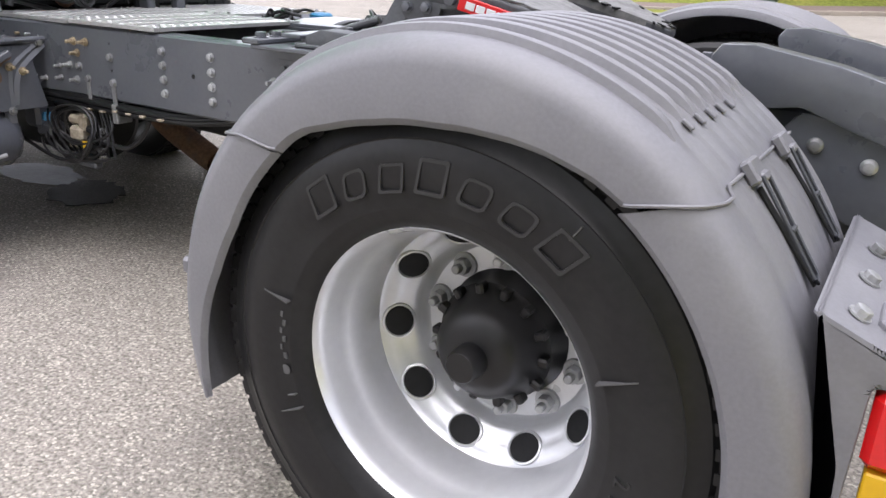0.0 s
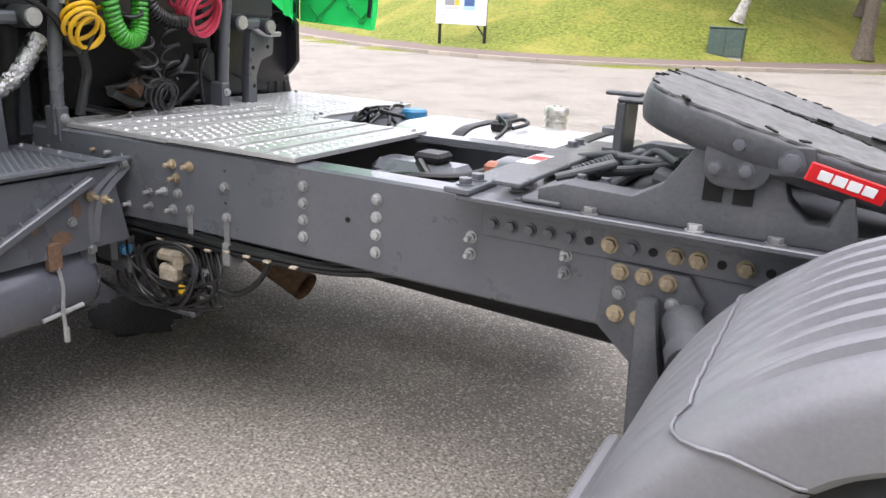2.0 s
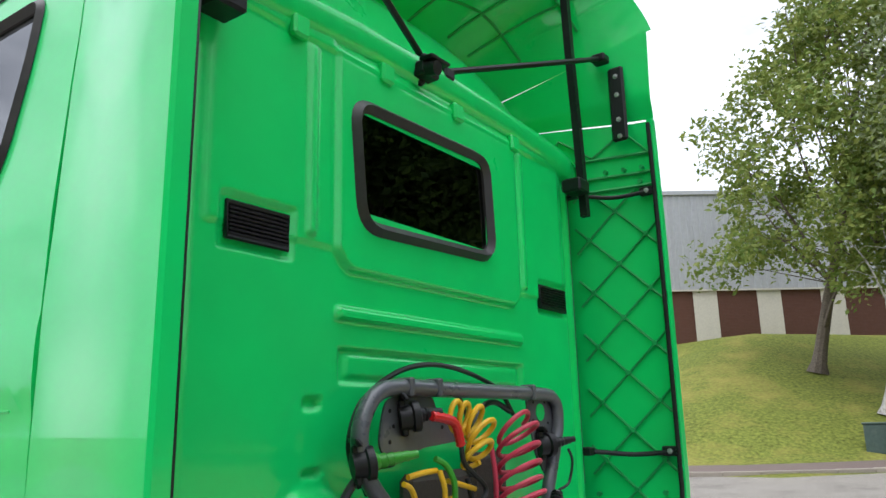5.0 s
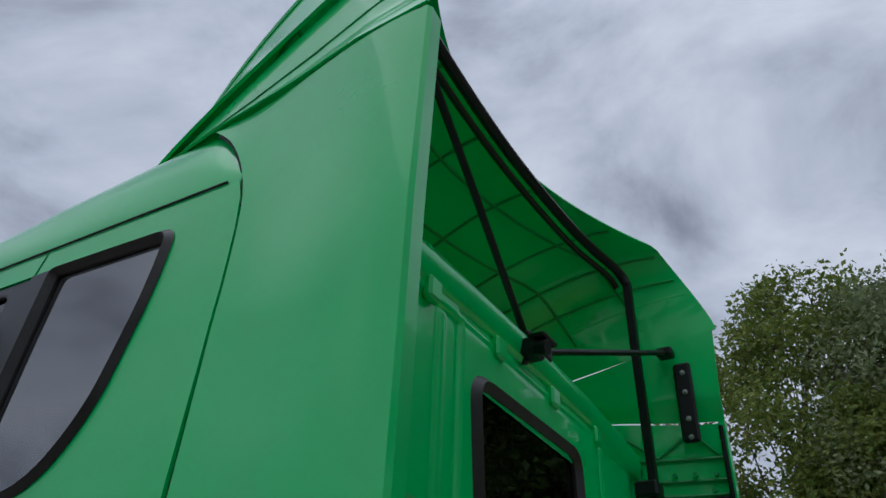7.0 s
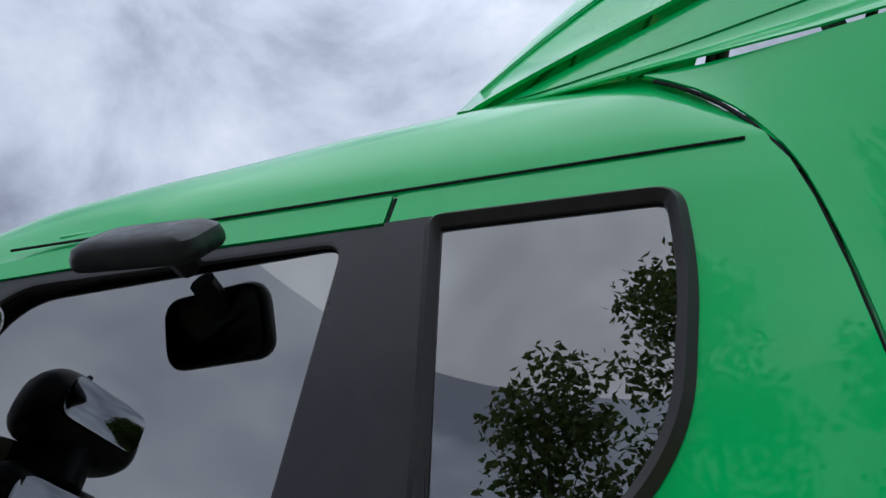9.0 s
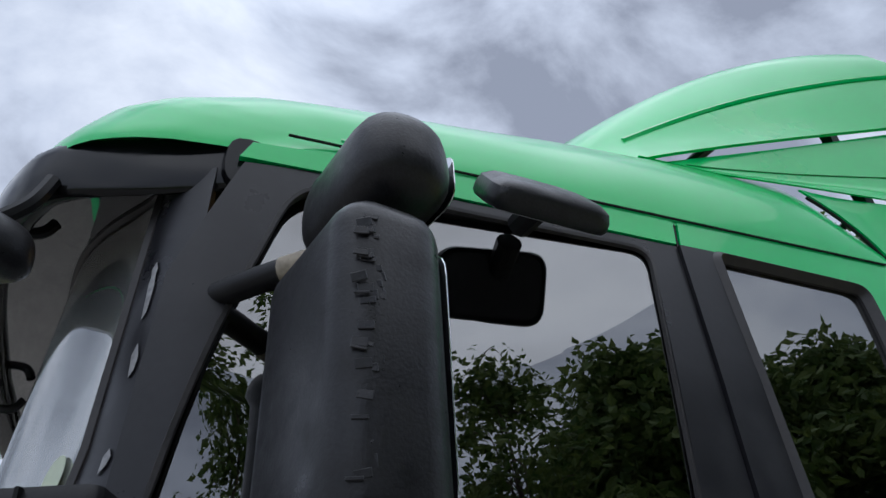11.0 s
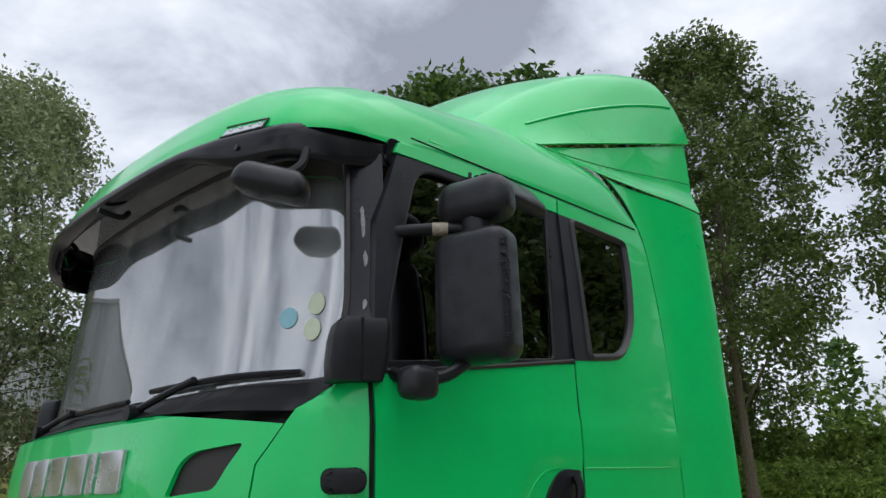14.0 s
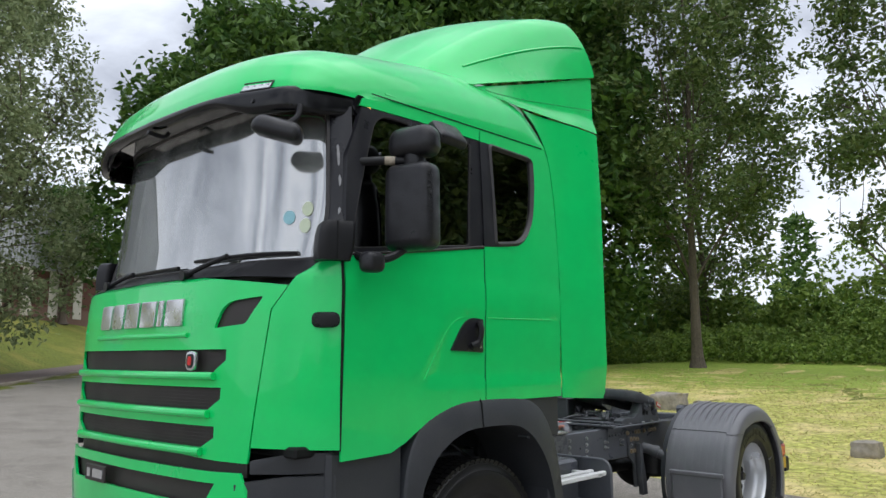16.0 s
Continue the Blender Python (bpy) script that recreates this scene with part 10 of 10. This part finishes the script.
    loops("black_coil", CABLE, bl, [(-2.63, -0.08, 1.085, 0.056, 30), (-2.62, -0.065, 1.06, 0.056, 55), (-2.61, -0.05, 1.045, 0.060, 75), (-2.61, -0.035, 1.04, 0.050, 60), (-2.615, -0.01, 1.06, 0.045, 80), (-2.61, -0.04, 1.035, 0.048, 95), (-2.60, -0.03, 1.04, 0.040, 50)], 0.0066)
    yl = "yellow coiled air line"
    loops("yellow_line", YELLOW, yl, [(X, -0.215, 1.775, 0.044, 75), (X, -0.18, 1.77, 0.045, 70), (X, -0.12, 1.765, 0.050, 62), (X + 0.01, -0.09, 1.735, 0.066, 40), (X + 0.01, -0.105, 1.68, 0.066, 38), (X, -0.13, 1.645, 0.05, 20)], 0.0080)
    line("yellow_line", YELLOW, yl, [(X, -0.30, 1.635), (X, -0.36, 1.632), (X, -0.42, 1.625)], 0.0075)
    line("yellow_line", YELLOW, yl, [(X, -0.438, 1.61), (X, -0.41, 1.598), (X, -0.39, 1.565), (X, -0.386, 1.52), (X, -0.393, 1.44)], 0.0075)
    line("yellow_line", YELLOW, yl, [(X + 0.01, -0.30, 1.635), (X + 0.02, -0.292, 1.59), (X + 0.01, -0.28, 1.545), (X, -0.26, 1.53)], 0.0072)
    line("yellow_line", YELLOW, yl, [(X, -0.25, 1.605), (X, -0.19, 1.592), (X, -0.12, 1.575)], 0.0075)
    loops("yellow_coil", YELLOW, yl, [(-2.68, -0.25, 1.555, 0.055, 12), (-2.675, -0.255, 1.515, 0.075, 14), (-2.67, -0.26, 1.47, 0.088, 14), (-2.67, -0.275, 1.405, 0.105, 14), (-2.66, -0.31, 1.355, 0.085, 16)], 0.0075)
    loops("yellow_coil", YELLOW, yl, [(-2.66, -0.34, 1.345, 0.070, 22), (-2.65, -0.345, 1.32, 0.072, 30), (-2.645, -0.345, 1.285, 0.078, 42), (-2.64, -0.318, 1.272, 0.068, 60), (-2.64, -0.31, 1.265, 0.062, 50)], 0.0078)
    line("grey_sleeve", BOLT, "grey sleeve on the air line", [(X, -0.393, 1.445), (X, -0.398, 1.36)], 0.010)
    gl = "green coiled electric line"
    line("green_line", LIME, gl, [(-2.65, -0.31, 1.665), (-2.64, -0.275, 1.645), (-2.63, -0.255, 1.60), (-2.635, -0.248, 1.53)], 0.0085)
    spiral("green_coil", LIME, gl, [(-2.635, -0.246, 1.535), (-2.63, -0.243, 1.418), (-2.63, -0.226, 1.315), (-2.625, -0.19, 1.252), (-2.63, -0.13, 1.26), (-2.64, -0.106, 1.34), (-2.65, -0.094, 1.43)], 0.0245, 34, 0.0078, 10, 0.05, 2)
    rl = "faded red coiled air line"
    loops("red_coil", PINK, rl, [(-2.66, 0.115, 1.745, 0.075, 40), (X, 0.128, 1.725, 0.100, 24), (X, 0.130, 1.672, 0.102, 20), (X, 0.130, 1.62, 0.103, 18), (X, 0.128, 1.572, 0.104, 18), (X, 0.135, 1.53, 0.108, 16), (X, 0.145, 1.485, 0.140, 16), (X + 0.01, 0.145, 1.437, 0.140, 18), (X + 0.015, 0.16, 1.40, 0.125, 26)], 0.0078)
    loops("red_coil", PINK, rl, [(X + 0.015, 0.16, 1.40, 0.125, 26), (X + 0.02, 0.175, 1.385, 0.115, 40), (X + 0.02, 0.18, 1.365, 0.112, 52), (X + 0.03, 0.19, 1.352, 0.100, 45), (X + 0.03, 0.175, 1.35, 0.105, 62), (X + 0.04, 0.185, 1.345, 0.095, 55), (X + 0.04, 0.19, 1.335, 0.085, 70)], 0.0078)
    line("red_line", PINK, rl, [(-2.70, 0.04, 1.70), (-2.685, 0.038, 1.60), (-2.685, 0.04, 1.50), (-2.68, 0.06, 1.44)], 0.008)
    spiral("black_coil", CABLE, bl, [(-2.66, -0.073, 1.455), (-2.65, -0.041, 1.36), (-2.64, 0.02, 1.318), (-2.63, 0.10, 1.312)], 0.022, 20, 0.0062, 9, 0.05, 12)
    line("black_line", CABLE, bl, [(-2.70, -0.09, 1.60), (-2.68, -0.085, 1.52), (-2.66, -0.075, 1.455)], 0.008)
    spiral("black_coil", CABLE, bl, [(-2.68, 0.417, 1.52), (-2.68, 0.365, 1.45), (-2.68, 0.325, 1.385)], 0.0165, 13, 0.0052, 9, 0.05, 13)
    line("black_line", CABLE, bl, [(-2.66, 0.475, 1.66), (-2.66, 0.50, 1.62), (-2.67, 0.485, 1.55), (-2.68, 0.43, 1.53)], 0.005)
    cl = "black cable looped over the rack"
    line("cable", CABLE, cl, [(-2.72, -0.40, 1.66), (-2.74, -0.485, 1.644), (-2.75, -0.555, 1.573), (-2.75, -0.563, 1.516), (-2.74, -0.52, 1.412), (-2.70, -0.409, 1.323), (-2.68, -0.38, 1.26), (-2.66, -0.345, 1.20)], 0.0115)
    line("hose", CABLE, "sleeved black hose", [(-2.66, -0.335, 1.20), (-2.66, -0.325, 1.14), (-2.66, -0.34, 1.09), (-2.66, -0.365, 1.0)], 0.017)
    line("cable", CABLE, cl, [(-2.66, -0.335, 1.19), (-2.66, -0.30, 1.24), (-2.66, -0.27, 1.30), (-2.67, -0.275, 1.36)], 0.006)
    line("cable", CABLE, cl, [(-2.78, -0.43, 1.58), (-2.79, -0.477, 1.705), (-2.79, -0.435, 1.814), (-2.79, -0.318, 1.888), (-2.79, -0.172, 1.924), (-2.79, -0.011, 1.922), (-2.79, 0.168, 1.888), (-2.79, 0.266, 1.848), (-2.78, 0.317, 1.78)], 0.008)
    line("cable", CABLE, cl, [(-2.78, -0.46, 1.60), (-2.785, -0.495, 1.70), (-2.785, -0.46, 1.80), (-2.785, -0.38, 1.86)], 0.008)
    line("cable", CABLE, cl, [(-2.77, 0.05, 1.73), (-2.78, 0.12, 1.80), (-2.78, 0.2, 1.82), (-2.77, 0.28, 1.79)], 0.010)
    line("cable", CABLE, cl, [(-2.77, -0.02, 1.84), (-2.77, 0.02, 1.77), (-2.76, 0.03, 1.68), (-2.75, 0.0, 1.60)], 0.006)
    line("cable", CABLE, cl, [(-2.70, 0.27, 1.20), (-2.69, 0.22, 1.12), (-2.70, 0.24, 1.0)], 0.006)
    bag = part("mesh_bag", boxes((-2.82, -2.77, -0.27, 0.04, 1.29, 1.62), bevel=0.02), MESH_BAG, fr, "dull brown mesh panel")
    part("mesh_bag", boxes((-2.81, -2.76, 0.03, 0.24, 1.33, 1.665), bevel=0.02), MESH_BAG, fr, "dull brown mesh panel")


MESH_BAG = material("dull_brown_mesh", (0.055, 0.048, 0.040), rough=0.9, vary=0.35, scale=260, bump=0.001)
rack()
# dark boards added behind the rack under the rear wall, for the recess's shade
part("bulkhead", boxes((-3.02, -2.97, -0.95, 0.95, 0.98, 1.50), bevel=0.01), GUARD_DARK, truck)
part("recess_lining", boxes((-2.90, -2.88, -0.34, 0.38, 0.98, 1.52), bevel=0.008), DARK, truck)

# work lamp
WL = Matrix.Translation((-2.68, -0.815, 1.392)) @ Matrix.Rotation(radians(-6), 4, "Z") @ Matrix.Rotation(radians(76), 4, "Y") @ Matrix.Scale(0.84, 4)
bm = lathe([(0, -0.09), (0.04, -0.085), (0.075, -0.06), (0.092, -0.02), (0.098, 0.01), (0.098, 0.028), (0.086, 0.034), (0.080, 0.02)], 36)
lampb = part("work_lamp", bm, BLACK, truck, "round black work lamp, lit, with wire guard")
lampb.matrix_basis = WL
bm = lathe([(0, 0.012), (0.05, 0.014), (0.084, 0.018)], 32)
part("lens", bm, LENS, lampb)
bm = lathe([(0, 0.020), (0.018, 0.019), (0.022, 0.0175)], 24, m=Matrix.Translation((-0.018, -0.012, 0.003)))
part("bulb", bm, LAMP_WARM, lampb, "lit warm bulb")
REFLECT = glow_material("lit_reflector", (1.0, 0.50, 0.17), 0.5)
bm = lathe([(0, 0.016), (0.055, 0.0175), (0.081, 0.0205)], 32)
part("lit_reflector", bm, REFLECT, lampb, "warm lit reflector")
for k in range(-3, 4):
    h = math.sqrt(max(0.0, 0.085 ** 2 - (0.024 * k) ** 2))
    for turn in (38, 128):
        o = part("guard_wire", bar([(0.024 * k, -h, 0.034), (0.024 * k, 0, 0.042), (0.024 * k, h, 0.034)], 0.0026, 5, smooth=False), BLACK, lampb)
        o.matrix_basis = Matrix.Rotation(radians(turn), 4, "Z")
hd = part("handle", bar([(-2.72, -0.875, 1.455), (-2.72, -0.872, 1.495), (-2.72, -0.85, 1.508), (-2.72, -0.75, 1.508), (-2.72, -0.735, 1.495), (-2.72, -0.74, 1.45)], 0.010, 6), BLACK, truck, "black lamp handle")
part("handle_rib", bar([(-2.72, -0.80, 1.46), (-2.72, -0.80, 1.505)], 0.008, 6, smooth=False), BLACK, hd)
part("lamp_bracket", boxes((-2.78, -2.72, -0.80, -0.70, 1.27, 1.34), bevel=0.012), CHASSIS, truck)

# cab mount brackets and dampers, both sides
for s in (-1, 1):
    bm = bmesh.new()
    prism(bm, [(0.565, 0.88), (0.625, 0.88), (0.625, 1.08), (0.655, 1.15), (0.735, 1.175), (0.745, 1.27), (0.70, 1.335), (0.63, 1.335), (0.59, 1.27), (0.575, 1.12)], lambda u, v, w: (-2.80 + w, s * u, v), 0.045, bevel=0.006)
    br = part("cab_mount", bm, CHASSIS, truck, "grey cab mount bracket with holes")
    for y, z in ((0.60, 1.20), (0.60, 1.12), (0.70, 1.21), (0.605, 1.04)):
        again(hole, Matrix.Translation((-2.7545, s * y, z)) @ FACE_BACK @ Matrix.Scale(1.1, 4), br)
    part("cross_plate", boxes((-2.83, -2.80, min(s * 0.36, s * 0.80), max(s * 0.36, s * 0.80), 1.33, 1.46), bevel=0.02), GUARD_DARK, br)
    for y, z in ((0.655, 1.30), (0.475, 1.315)):
        d = part("bush", bar([(-2.79, s * y, z), (-2.70, s * y, z)], 0.036, 18, smooth=False), GUARD_DARK, br)
        part("cap", bar([(-2.70, s * y, z), (-2.69, s * y, z)], 0.028, 18, smooth=False), BOLT, d)
    part("link_arm", boxes((-2.755, -2.73, min(s * 0.47, s * 0.66), max(s * 0.47, s * 0.66), 1.29, 1.33), bevel=0.01), CHASSIS, br)
    part("damper", bar([(-2.86, s * 0.50, 0.9), (-2.84, s * 0.48, 1.28)], 0.035, 12, smooth=False), DARK, truck)
    part("upright", boxes((-2.90, -2.84, min(s * 0.40, s * 0.47), max(s * 0.40, s * 0.47), 0.90, 1.20), bevel=0.02), GUARD_DARK, truck)
# foil wrapped pipes
bm = bmesh.new()
tube(bm, smooth_line([(-2.86, -0.55, 1.05), (-2.82, -0.48, 1.12), (-2.82, -0.42, 1.19), (-2.84, -0.37, 1.24)], 8), [0.032 + 0.003 * math.sin(k * 2.1) for k in range(25)], 14)
part("foil_pipe", bm, FOIL, truck, "pipe wrapped in crumpled foil")
bm = bmesh.new()
tube(bm, smooth_line([(-3.0, -0.72, 0.86), (-2.96, -0.69, 0.93), (-2.95, -0.66, 1.0)], 8), [0.026 + 0.006 * math.sin(k * 2.3) for k in range(17)], 14)
part("foil_pipe", bm, FOIL, truck, "pipe wrapped in crumpled foil")
bm = bmesh.new()
tube(bm, smooth_line([(-3.02, -0.94, 1.20), (-3.0, -0.90, 1.18), (-2.99, -0.86, 1.15)], 8), [0.022 + 0.006 * math.sin(k * 2.3) for k in range(17)], 12)
part("foil_pipe", bm, FOIL, truck, "pipe wrapped in crumpled foil")
for k in range(4):
    part("hose", bar([(-3.0, -0.88 + 0.012 * k, 1.10), (-2.99, -0.86 + 0.012 * k, 1.0), (-2.97, -0.82 + 0.012 * k, 0.90)], 0.007, 7), CABLE, truck, "black hose beside the wheel")
# far side: black corner shield and lamp bracket
bm = bmesh.new()
prism(bm, [(0.62, 1.10), (0.80, 1.03), (1.02, 1.03), (1.085, 1.09), (1.085, 1.36), (1.03, 1.42), (0.80, 1.50), (0.66, 1.42)], lambda u, v, w: (-2.97 + w, u, v), 0.02, bevel=0.006)
sh = part("corner_shield", bm, PILLAR, truck, "black plastic corner shield")
bm = bmesh.new()
prism(bm, rounded([(-2.965, 1.39), (-2.888, 1.318), (-2.884, 1.13), (-2.93, 1.075), (-2.965, 1.05)], 0.012), lambda u, v, w: (u, 1.065 + w, v), 0.028, bevel=0.004)
part("rim", bm, PILLAR, sh)
part("grab", bar([(-2.78, 0.60, 1.30), (-2.72, 0.64, 1.27), (-2.70, 0.72, 1.27)], 0.012, 8), BOLT, sh)
